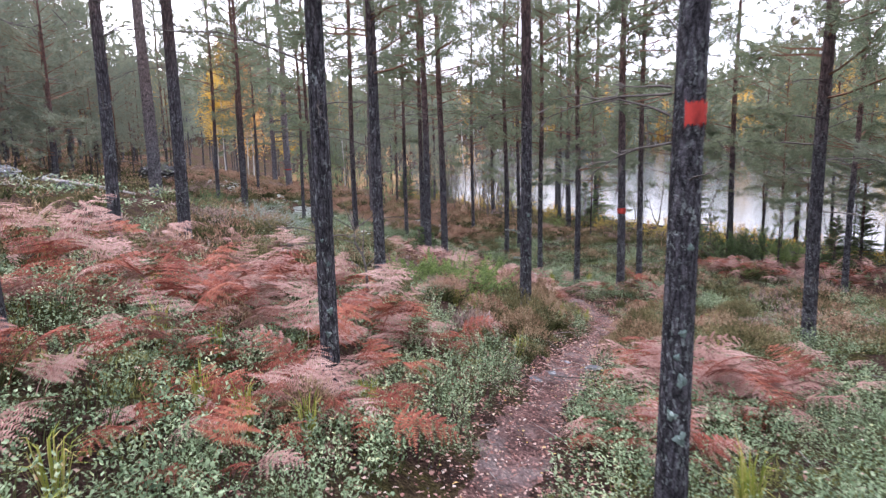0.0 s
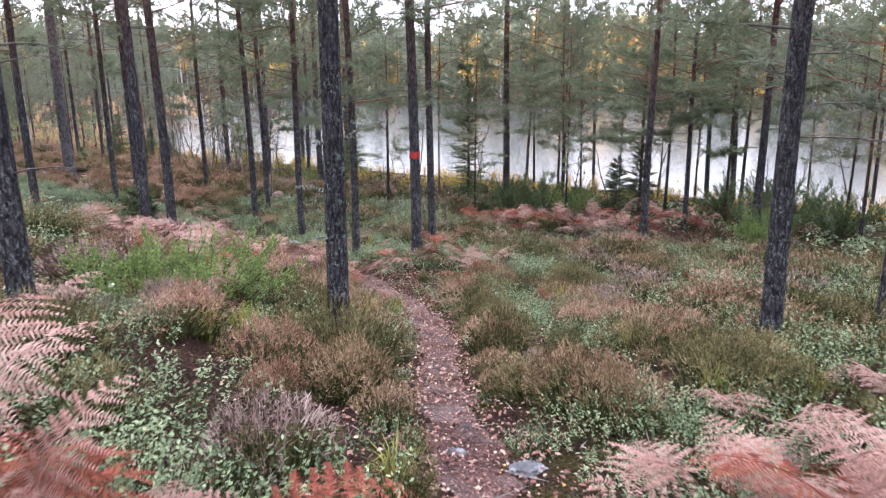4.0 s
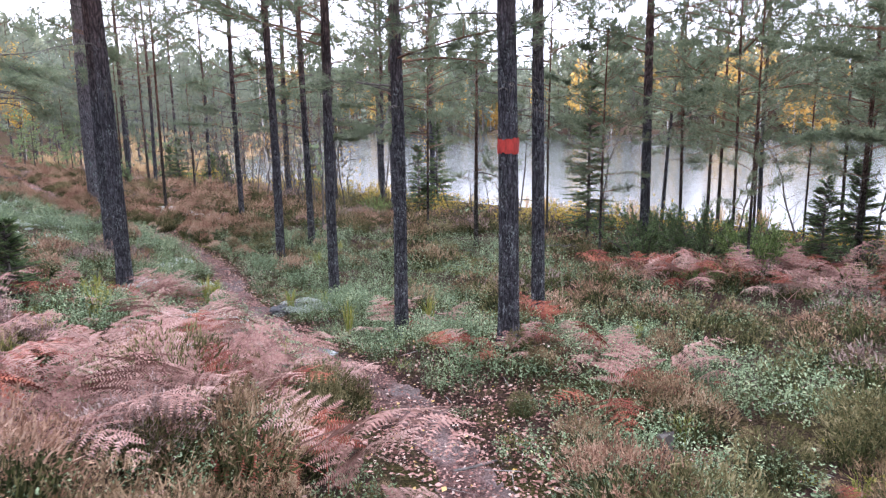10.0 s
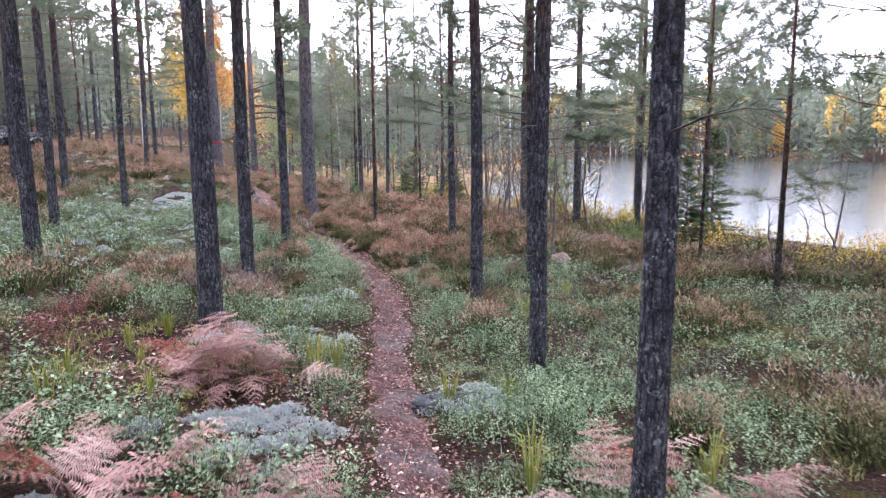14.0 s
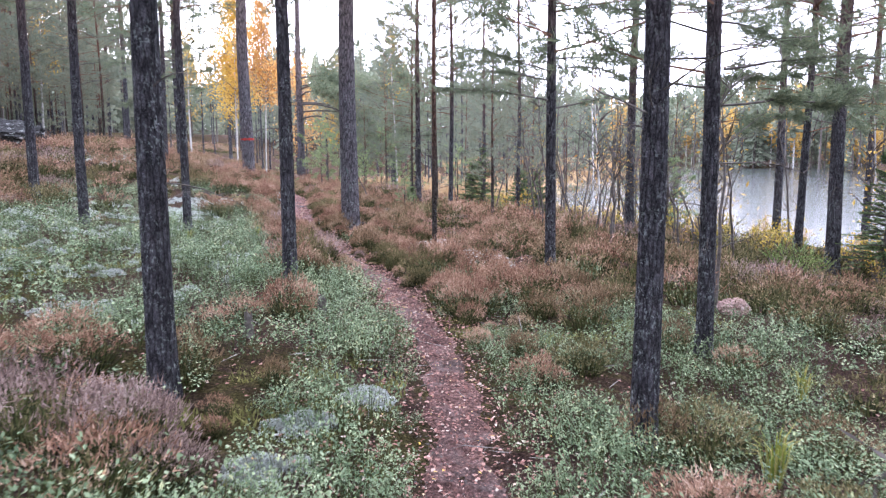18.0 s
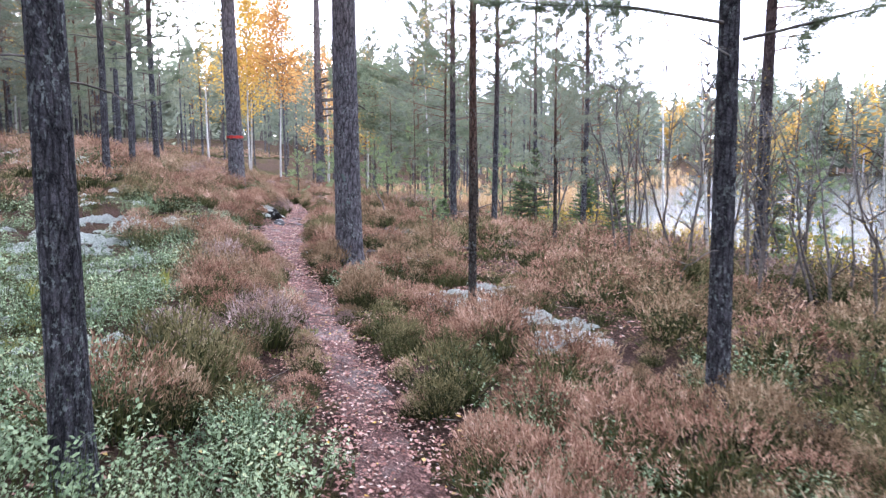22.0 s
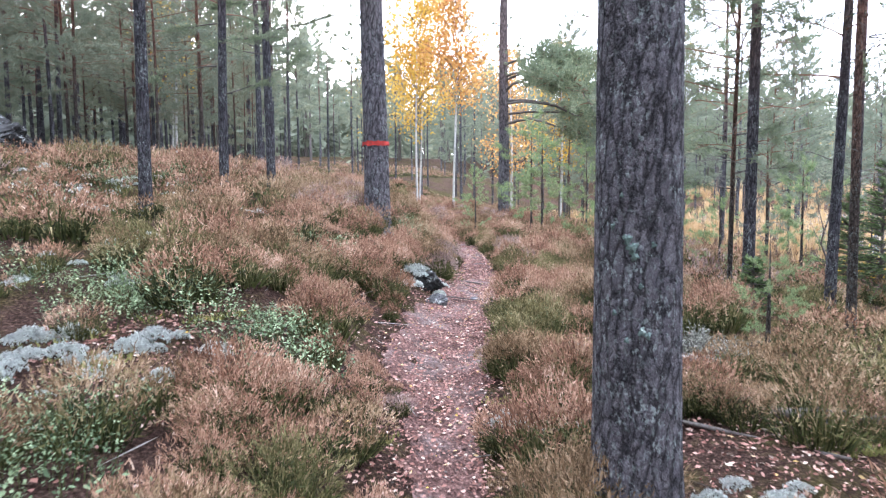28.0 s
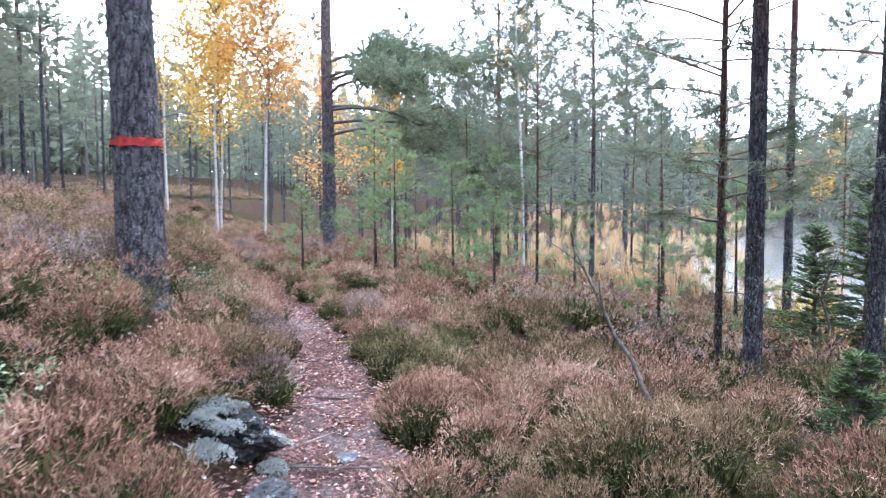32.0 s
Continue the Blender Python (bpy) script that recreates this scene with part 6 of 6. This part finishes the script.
def lichen_crust(x, y, R, low, high, count, seed):
    """Lichen cushions sitting on a stone's shoulders."""
    r = rng(seed)
    a, q = r.uniform(0, 6.28, count), np.sqrt(r.uniform(0.1, 1, count))
    X, Y = x + np.cos(a) * q * R, y + np.sin(a) * q * R
    Z = relief(X, Y) + low + (high - low) * np.sqrt(np.clip(1 - q * q, 0, 1))
    size = r.uniform(0.35, 0.6, count)
    arrays = scatter(LICHENS, X, Y, Z, r.uniform(0, 6.28, count), size, r.integers(0, 4, count), size * r.uniform(0.9, 1.5, count))
    tagged(new("lichen_crust", mesh_from("lichen_crust", *arrays[:2], [LICHEN])), "white-grey lichen growing over a dark stone", "lichen", kind="stuff")


lichen_crust(-6.42, 36.78, 0.27, -0.02, 0.17, 16, 941)
lichen_crust(2.3, 19.6, 0.34, 0.0, 0.07, 16, 942)
lichen_crust(-1.25, 31.2, 0.38, 0.0, 0.08, 26, 943)
lichen_crust(-0.95, 30.9, 0.28, 0.0, 0.07, 16, 944)
lichen_crust(0.05, 30.45, 0.4, 0.0, 0.09, 20, 945)
lichen_crust(-0.25, 30.75, 0.22, 0.0, 0.06, 9, 946)


def log(x, y, length, R, spin, seed, mat, label, tilt=0.0, name="log"):
    r = rng(seed)
    P = np.stack([np.linspace(-length / 2, length / 2, 10), 0.02 * length * np.sin(np.linspace(0, 4, 10) + seed), 0.01 * length * np.cos(np.linspace(0, 5, 10) + seed)], -1)
    parts = [tube(P, np.linspace(R, R * 0.6, 10) * (1 + 0.06 * r.normal(size=10)), 8)]
    for k in range(int(length * 1.5)):
        i = r.integers(2, 9)
        Q = limb_points(P[i], r.normal(size=3), R * 4 + 0.1, 0.1, 0.1, r, 4)
        parts.append(tube(Q, np.linspace(R * 0.3, R * 0.1, 4), 4))
    ob = new(name, mesh_from(name, *join(*parts)[:2], [mat], None, True))
    a = radians(spin)
    zs = [float(relief(x + math.cos(a) * s * length / 2, y + math.sin(a) * s * length / 2)) for s in (-1, 0, 1)]
    slope = math.degrees(math.atan2(zs[2] - zs[0], length))
    ob.matrix_basis = pose(x, y, max(zs[1], (zs[0] + zs[2]) / 2) + R * 0.9, 0, -slope + tilt, spin)
    return tagged(ob, label, "dead wood")


def stump(x, y, R, h, seed):
    r = rng(seed)
    zs = np.array([-0.08, 0.0, 0.05, h * 0.6, h])
    V, F, M = tube(np.stack([0 * zs, 0 * zs, zs], -1), R * np.array([1.5, 1.3, 1.1, 1.0, 0.98]), 14)
    V[-14:, 2] += r.normal(size=14) * 0.018
    V[:, :2] *= 1 + 0.05 * r.normal(size=(len(V), 1))
    ob = new("tree_stump", mesh_from("tree_stump", V, F, [TWIG], None, False))
    ob.matrix_basis = pose(x, y, float(relief(x, y)))
    return tagged(ob, "short dark weathered tree stump in the bushes", "stump", "stumps")


for i, (x, y, R, h) in enumerate(((-0.7, 23.75, .03, .17), (-0.62, 25.0, .04, .17), (-1.05, 30.5, .045, .22), (-1.25, 30.5, .035, .16), (-2.35, 27.7, .04, .2), (4.3, 13.8, .05, .2))):
    stump(x, y, R, h, 950 + i)
log(-4.25, 29.7, 0.9, .018, 110, 960, GREYWOOD, "pale weathered stick lying in the bilberry")
log(-3.9, 28.6, 0.6, .012, 60, 961, GREYWOOD, "pale weathered stick lying in the bilberry")
log(-3.5, 15.45, 3.0, .06, -49, 962, TWIG, "dark fallen log lying across the slope")
log(-1.95, 12.9, 3.2, .055, -67, 963, TWIG, "dark fallen log lying across the slope")
log(-2.3, 13.2, 1.5, .025, -35, 977, GREYWOOD, "bare grey branch beside the fallen log")
log(-7.6, 15.6, 1.9, .05, 5, 978, GREYWOOD, "pale weathered log on the knoll")
log(-3.7, 35.65, 1.7, .03, 8, 979, GREYWOOD, "pale weathered branch beside the path")
log(-3.4, 35.9, 1.1, .018, -15, 981, GREYWOOD, "pale weathered branch beside the path")
log(-4.3, 35.6, 0.9, .012, 30, 982, TWIG, "dark thin branch lying in the litter")
log(-4.05, 34.5, 0.45, .014, 15, 964, GREYWOOD, "short pale stick beside the path")
log(-2.3, 34.9, 0.9, .035, 10, 965, TWIG, "dark rotten log under the heather")
log(-6.4, 37.95, 0.4, .014, -25, 966, TWIG, "dark stick lying on the path")
log(-6.5, 38.3, 0.5, .01, 40, 967, TWIG, "dark thin stick lying on the path")
log(-5.9, 37.0, 0.7, .007, 30, 968, TWIG, "thin root across the path")
log(1.25, 6.45, 0.6, .008, -20, 969, TWIG, "thin twig lying on the path")
log(3.2, 14.2, 0.35, .014, 20, 970, TWIG, "dark stick lying on the path")
log(-2.3, 30.3, 0.5, .008, 10, 971, TWIG, "thin twig lying on the path")
log(-1.6, 31.2, 1.1, .012, 25, 972, TWIG, "bare grey branch lying on the stones")
log(-3.0, 34.4, 1.4, .016, -10, 973, TWIG, "bare fallen branch in the litter")
log(-5.3, 30.9, 1.3, .012, 100, 974, GREYWOOD, "bare pale branch lying on the lichen")
log(0.4, 14.6, 1.4, .02, 20, 975, TWIG, "dead branch lying under the ferns")
log(1.9, 15.9, 0.9, .03, 15, 976, GREYWOOD, "grey fallen branch at the path's bend")


def leaning_stem():
    """A dead sapling that leans far over beside the path."""
    e = thing("dead_sapling", -4.28, 37.9, float(relief(-4.28, 37.9)), "bare dead sapling leaning over the heather", "dead sapling")
    r = rng(980)
    P = limb_points(np.array([0, 0, -0.03]), (-0.38, 0.28, 0.9), 1.3, 0, 0, r, 9)
    part("stem", mesh_from("stem", *tube(P, np.linspace(0.018, 0.007, 9), 6)[:2], [TWIG], None, True), e)
    for k in range(7):
        i = r.integers(4, 9)
        Q = limb_points(P[i], (r.normal(), r.normal(), 0.4), r.uniform(0.15, 0.45), 0.1, 0.1, r, 4)
        part("twig", mesh_from("twig", *tube(Q, np.linspace(0.006, 0.002, 4), 4)[:2], [TWIG]), e)


leaning_stem()


def shore_bushes():
    """Low leafy willow and alder scrub turning yellow along the water."""
    r = rng(990)
    n = 240
    t = r.uniform(0, 1, n)
    X, Y = 20 - 22 * t + r.normal(0, 1.2, n), 15 + 30 * t + r.normal(0, 1.2, n)
    ok = (.79 * X + .61 * Y - 29.2 > -5.5) & (.79 * X + .61 * Y - 29.2 < 0.3)
    shapes = []
    for i in range(4):
        q = rng(995 + i)
        stems = 26
        a = q.uniform(0, 6.28, stems)
        T = np.stack([np.cos(a), np.sin(a), np.zeros(stems)], -1) * q.uniform(0.05, 0.4, (stems, 1)) + np.stack([0 * a, 0 * a, q.uniform(0.3, 0.8, stems)], -1)
        A = T * [0.2, 0.2, 0]
        f = q.uniform(0.4, 1, (stems * 4, 1))
        C = np.repeat(A, 4, 0) + np.repeat(T - A, 4, 0) * f + q.normal(size=(stems * 4, 3)) * 0.05
        shapes.append(join(spikes(A, T, 0.02, q, 1), blades(C, C + q.normal(size=C.shape) * 0.04, 0.045, q, 0)))
    stuff("shore_scrub", shapes, X[ok], Y[ok], r, (0.6, 1.1), [SCRUB_LEAF, TWIG], "thin scrub with yellowing leaves along the shore", "scrub")


shore_bushes()


def side_limbs():
    """The heavy low limbs of the pine by the marsh, all on its lake side, with dense dark needles."""
    e = thing("pine_limb", -11.6, 50.5, float(relief(-11.6, 50.5)), "heavy low pine limbs spreading out over the marsh", "pine limb")
    r = rng(1100)
    for k in range(8):
        z = 3.1 + 0.24 * k + r.uniform(-0.1, 0.1)
        a = r.uniform(-0.75, 0.25)
        L = r.uniform(3.8, 5.4) * (1.0 if k < 6 else 0.8)
        P = limb_points(np.array([0.1, 0, z]), (math.cos(a), math.sin(a), 0.05), L, 0.08, 0.55 - 0.05 * k, r, 9)
        part("limb", mesh_from("limb", *tube(P, np.linspace(0.042, 0.009, 9), 6)[:2], [TWIG], None, True), e, "dark crooked limb")
        C, D, wood = [], [], []
        for t in range(76):
            q = r.uniform(0.3, 1.0) if k > 2 else r.uniform(0.5, 1.0)
            i = min(7, int(q * 8))
            o = P[i] + (P[i + 1] - P[i]) * (q * 8 - i)
            w = unit(unit(P[i + 1] - P[i]) + r.normal(size=3) * np.array([0.8, 0.8, 0.3]) + [0, 0, 0.3])
            l = r.uniform(0.3, 0.9)
            wood.append(spikes([o], [o + w * l], 0.03, r))
            for s in np.linspace(0.25, 1, 5):
                C.append(o + w * l * s + r.normal(size=3) * 0.14)
                D.append(unit(w + r.normal(size=3) * 0.4 + [0, 0, 0.3]))
        v = tufts(np.array(C), np.array(D), r, 16, 0.19, 0.017)
        tagged(part("foliage", mesh_from("foliage", v[0], v[1], [NEEDLE]), e, "dense dark green needles"), kind="stuff")
        tagged(part("twig_wood", mesh_from("twig_wood", *join(*wood)[:2], [LIMB]), e), kind="stuff")


side_limbs()


def trunk_lichen(x, y, places, seed):
    """Crusts of pale green lichen on the bark of the old pine: height, turn and width of each."""
    tree = next(o for o in bpy.data.objects if o.name.startswith("pine_tree") and abs(o.matrix_basis.translation.x - x) < 0.01 and abs(o.matrix_basis.translation.y - y) < 0.01)
    r = rng(seed)
    stem = next(o for o in tree.children if o.name.startswith("trunk"))
    bark = np.array([v.co for v in stem.data.vertices])
    for height, turn, width in places:
        ring = bark[np.abs(bark[:, 2] - height) < 0.07, :2]
        mid = ring.mean(0)
        thick = np.hypot(*(ring - mid).T).mean()
        n, rings = 22, 5
        a = np.linspace(0, 2 * math.pi, n, endpoint=False)
        edge = width / 2 * (1 + 0.25 * np.sin(3 * a + r.uniform(0, 6)) + 0.16 * np.sin(7 * a + r.uniform(0, 6)) + r.normal(0, 0.08, n))
        V = []
        for k in range(rings):
            f = (k + 0.15) / (rings - 0.85)
            u, v = np.cos(a) * edge * f, np.sin(a) * edge * f * 1.2
            out = thick + 0.002 + 0.008 * (1 - f ** 3) + r.normal(0, 0.0018, n)
            V.append(np.stack([out * np.cos(turn + u / thick), out * np.sin(turn + u / thick), height + v], -1))
        V = np.concatenate(V)
        V[:, :2] += mid
        i, j = np.meshgrid(np.arange(rings - 1), np.arange(n), indexing="ij")
        p, q = i * n + j, i * n + (j + 1) % n
        F = np.concatenate([np.stack([p, p + n, q + n], -1).reshape(-1, 3), np.stack([p, q + n, q], -1).reshape(-1, 3), np.stack([np.zeros(n - 2, int), np.arange(1, n - 1), np.arange(2, n)], -1)])
        part("lichen", mesh_from("lichen", V, F, [LICHEN_GREEN], None, True), tree, "crust of pale blue-green lichen")


def lichened_branch(x, y, height, turn, length, rise, seed):
    """A crooked dead branch low on a pine, bearded with pale lichen."""
    tree = next(o for o in bpy.data.objects if o.name.startswith("pine_tree") and abs(o.matrix_basis.translation.x - x) < 0.01 and abs(o.matrix_basis.translation.y - y) < 0.01)
    r = rng(seed)
    a = radians(turn)
    out = np.array([math.cos(a), math.sin(a), 0.0])
    P = limb_points(out * 0.05 + [0, 0, height], (out[0], out[1], rise), length, 0.1, 0.1, r, 8)
    wood = [tube(P, np.linspace(0.01, 0.003, 8), 7)]
    for k in range(int(9 * length) + 2):
        i = r.integers(2, 7)
        w = unit(unit(P[i] - P[i - 1]) + r.normal(size=3) * 0.6)
        wood.append(tube(limb_points(P[i], w, length * r.uniform(0.15, 0.4), 0.1, 0.1, r, 4), np.linspace(0.005, 0.0015, 4), 4))
    v = join(*wood)
    branch = part("branch", mesh_from("branch", *v[:2], [TWIG], None, True), tree, "crooked dead branch with pale lichen")
    C = v[0][r.integers(0, len(v[0]), int(1300 * length))]
    tips = C + unit(r.normal(size=C.shape) + [0, 0, -0.3]) * r.uniform(0.005, 0.02, (len(C), 1))
    part("lichen", mesh_from("lichen", *spikes(C, tips, 0.011, r)[:2], [PALE_BRUSH]), branch, "pale grey-green beard lichen")["kind"] = "stuff"


LICHEN_GREEN = stone_material("bark_lichen", (0.07, 0.1, 0.095), (0.16, 0.21, 0.195), (0.3, 0.36, 0.33))
trunk_lichen(-3.12, 32.95, ((1.23, 4.74, 0.034), (1.195, 4.84, 0.04), (1.165, 4.9, 0.03), (1.21, 5.3, 0.02), (0.872, 5.08, 0.03), (0.858, 5.2, 0.026), (0.94, 4.47, 0.02), (0.84, 4.62, 0.02), (1.05, 5.05, 0.018), (1.4, 4.6, 0.016), (1.28, 4.4, 0.02)), 1301)
trunk_lichen(1.06, 9.16, ((1.5, 4.95, 0.035), (1.42, 5.25, 0.03), (1.2, 5.2, 0.035), (1.05, 4.6, 0.02), (0.95, 5.3, 0.03), (1.75, 5.1, 0.02)), 1302)
trunk_lichen(0.95, 2.85, ((1.15, 4.05, 0.04), (0.95, 4.7, 0.03), (0.75, 4.95, 0.045), (0.6, 4.2, 0.04), (0.5, 4.8, 0.05), (0.85, 4.4, 0.025), (1.3, 4.9, 0.025)), 1303)
trunk_lichen(-0.74, 4.45, ((0.75, 4.7, 0.03), (0.6, 5.1, 0.035), (0.9, 5.2, 0.025), (0.45, 4.8, 0.035), (1.05, 4.6, 0.02)), 1304)
lichened_branch(1.06, 9.16, 1.59, 355, 0.26, 0.55, 1311)
lichened_branch(1.06, 9.16, 1.27, 178, 0.17, 0.25, 1312)
lichened_branch(1.06, 9.16, 1.6, 190, 0.08, 0.1, 1313)
lichened_branch(1.06, 9.16, 0.95, 200, 0.12, 0.0, 1314)


def litter_patch(x, y, R, count, seed):
    """Leaves and bits of bark lying where the heath is open."""
    r = rng(seed)
    a, q = r.uniform(0, 6.28, count), np.sqrt(r.uniform(0, 1, count)) * R
    X, Y = x + np.cos(a) * q, y + np.sin(a) * q
    A = np.stack([X, Y, relief(X, Y) + 0.008], -1)
    d = r.normal(size=(count, 3)) * [1, 1, 0.25] * 0.022
    tagged(new("leaf_litter", mesh_from("leaf_litter", *blades(A, A + d, 0.018, r)[:2], [LITTER])), "brown leaves and bark bits on open ground", "leaf litter", kind="stuff")


litter_patch(-0.7, 31.3, 1.7, 3500, 1201)
litter_patch(-2.4, 34.2, 1.6, 5200, 1202)
litter_patch(0.2, 18.6, 1.6, 4500, 1203)
litter_patch(4.5, 10.5, 2.2, 3000, 1204)
litter_patch(3.4, 14.6, 1.0, 2200, 1205)
litter_patch(-2.2, 32.2, 1.3, 1800, 1206)
litter_patch(-4.5, 35.6, 0.8, 2600, 1207)
litter_patch(-5.5, 32.65, 0.7, 1600, 1208)
juniper(-3.4, 36.15, 0.55, 0.14, 1212, GREY_BRUSH, "low tangle of pale lichen-covered twigs")

juniper(-4.4, 16.4, 0.95, 0.6, 1210, PALE_BRUSH, "heap of pale grey-green lichen-covered brushwood")
juniper(-3.7, 15.9, 0.7, 0.45, 1211, PALE_BRUSH, "heap of pale grey-green lichen-covered brushwood")
juniper(-5.6, 16.8, 0.8, 0.45, 1213, SPRUCE, "dark green juniper bush beside the brushwood")


def moss_shape(seed):
    """A low ragged carpet of moss shoots."""
    r = rng(seed)
    n = 170
    a, q = r.uniform(0, 6.28, n), np.sqrt(r.uniform(0, 1, n))
    edge = 0.17 * (1 + 0.35 * np.sin(3 * a + seed) + 0.2 * np.sin(5 * a))
    A = np.stack([np.cos(a) * q * edge, np.sin(a) * q * edge, np.zeros(n)], -1)
    return spikes(A - [0, 0, 0.01], A + r.normal(size=(n, 3)) * 0.012 + np.stack([0 * a, 0 * a, r.uniform(0.015, 0.04, n)], -1), 0.014, r)


def moss_cushions():
    """Low yellow-green moss in the gaps between the bushes."""
    X, Y, r = cells(0.36, (-6, 11, 2, 40), 1300)
    u = np.abs(X - path_x(Y))
    ok = (u > 0.4) & (u < 5) & (value_noise(X, Y, 3.0, 41) > 0.25)
    stuff("moss", [moss_shape(1320 + i) for i in range(4)], X[ok], Y[ok], r, (0.6, 1.3), [MOSS], "olive-green moss cushions between the bushes", "moss", tall=(0.5, 0.9))


def twig_litter():
    """Thin fallen twigs lying about."""
    r = rng(1310)
    n = 900
    Y = r.uniform(1, 42, n)
    X = path_x(Y) + r.normal(0, 1.7, n)
    a, L = r.uniform(0, 6.28, n), r.uniform(0.08, 0.4, n)
    A = np.stack([X, Y, relief(X, Y) + 0.03], -1)
    B = A + np.stack([np.cos(a) * L, np.sin(a) * L, r.normal(0, 0.04, n)], -1)
    tagged(new("twig_litter", mesh_from("twig_litter", *blades(A, B, 0.008, r, 0, 0.3)[:2], [GREYWOOD])), "thin grey fallen twigs on the heath", "twigs", kind="stuff")


def moss_patch(x, y, R, count, seed):
    """Bright moss on open ground."""
    r = rng(seed)
    a, q = r.uniform(0, 6.28, count), np.sqrt(r.uniform(0, 1, count)) * R
    stuff("moss", [moss_shape(1320 + i) for i in range(4)], x + np.cos(a) * q, y + np.sin(a) * q, r, (0.3, 0.6), [BRIGHT_MOSS], "bright yellow-green moss beside the footpath", "moss", tall=(0.8, 1.3))


BRIGHT_MOSS = leaf_material("bright_moss", [(0.0, (0.16, 0.15, 0.03)), (0.5, (0.36, 0.33, 0.07)), (1.0, (0.52, 0.47, 0.14))], 0.2, 0.9, 0.3, 4.0)
moss_patch(-2.2, 30.5, 0.22, 9, 1330)
moss_patch(-4.8, 36.05, 0.25, 10, 1331)
moss_patch(-1.1, 30.95, 0.25, 6, 1332)
moss_patch(-1.7, 31.9, 0.2, 5, 1333)
moss_patch(0.3, 18.6, 0.5, 12, 1334)
moss_patch(4.7, 12.6, 0.6, 12, 1335)
moss_patch(6.1, 12.9, 0.6, 14, 1336)
moss_patch(5.4, 13.3, 0.5, 12, 1337)
moss_patch(7.0, 13.6, 0.6, 12, 1338)
moss_cushions()
twig_litter()


def grass_tuft(x, y, size, seed):
    e = thing("grass_tuft", x, y, float(relief(x, y)), "tuft of yellow-green autumn grass", "grass", "grass tufts", (seed * 77) % 360)
    part("leafage", TUFT_MESHES[seed % 4], e, "", Matrix.Diagonal((size, size, size, 1)))["kind"] = "stuff"


TUFT_MESHES = [mesh_from("leafage", *a[:2], [GRASS]) for a in TUSSOCKS]
for i, (x, y, size) in enumerate(((0.34, 17.58, 0.7), (0.25, 17.9, 0.8), (1.13, 19.57, 0.9), (1.2, 19.9, 0.75), (-0.27, 19.37, 0.6), (-0.24, 19.9, 0.6), (0.1, 18.9, 0.5), (0.5, 18.3, 0.5), (-3.7, 6.7, 0.8), (-1.25, 3.5, 0.8), (-1.84, 4.5, 0.8), (-0.69, 3.4, 0.7),
                                  (1.84, 11.2, 0.9), (2.5, 12.3, 0.7), (2.2, 11.6, 0.8), (-0.5, 4.2, 0.6), (0.4, 20.9, 0.5))):
    grass_tuft(x, y, size, i)


def red_shrub(x, y, size, seed):
    e = thing("bilberry_shrub", x, y, float(relief(x, y)), "low bilberry shrub turned dark red", "bilberry", "reddened bilberry", (seed * 53) % 360)
    m = Matrix.Diagonal((size, size, size, 1))
    for name, mesh in zip(("leafage", "twig_wood"), RED_MESHES[seed % 3]):
        part(name, mesh, e, "", m)["kind"] = "stuff"


RED_MESHES = [[part_mesh("leafage", a, [BILBERRY_RED, BILBERRY_STEM], a[2] == 0), part_mesh("twig_wood", a, [BILBERRY_RED, BILBERRY_STEM], a[2] == 1)] for a in BILBERRIES[:3]]
r = rng(1400)
for i, (x, y, spread, count) in enumerate(((-1.2, 19.4, 0.3, 4), (-0.7, 19.15, 0.3, 4), (0.25, 17.3, 0.3, 3), (1.4, 13.65, 0.2, 2), (2.75, 12.45, 0.08, 1), (4.3, 15.4, 0.25, 2), (-1.1, 24.95, 0.2, 2), (0.04, 5.1, 0.15, 2), (-1.4, 5.0, 0.3, 2), (5.0, 14.9, 0.3, 2), (2.0, 12.6, 0.2, 2), (5.85, 11.9, 0.3, 3), (6.6, 13.7, 0.3, 3), (4.6, 13.8, 0.25, 2))):
    for k in range(count):
        red_shrub(x + r.normal() * spread * 0.6, y + r.normal() * spread * 0.6, r.uniform(0.45, 0.8), i * 5 + k)
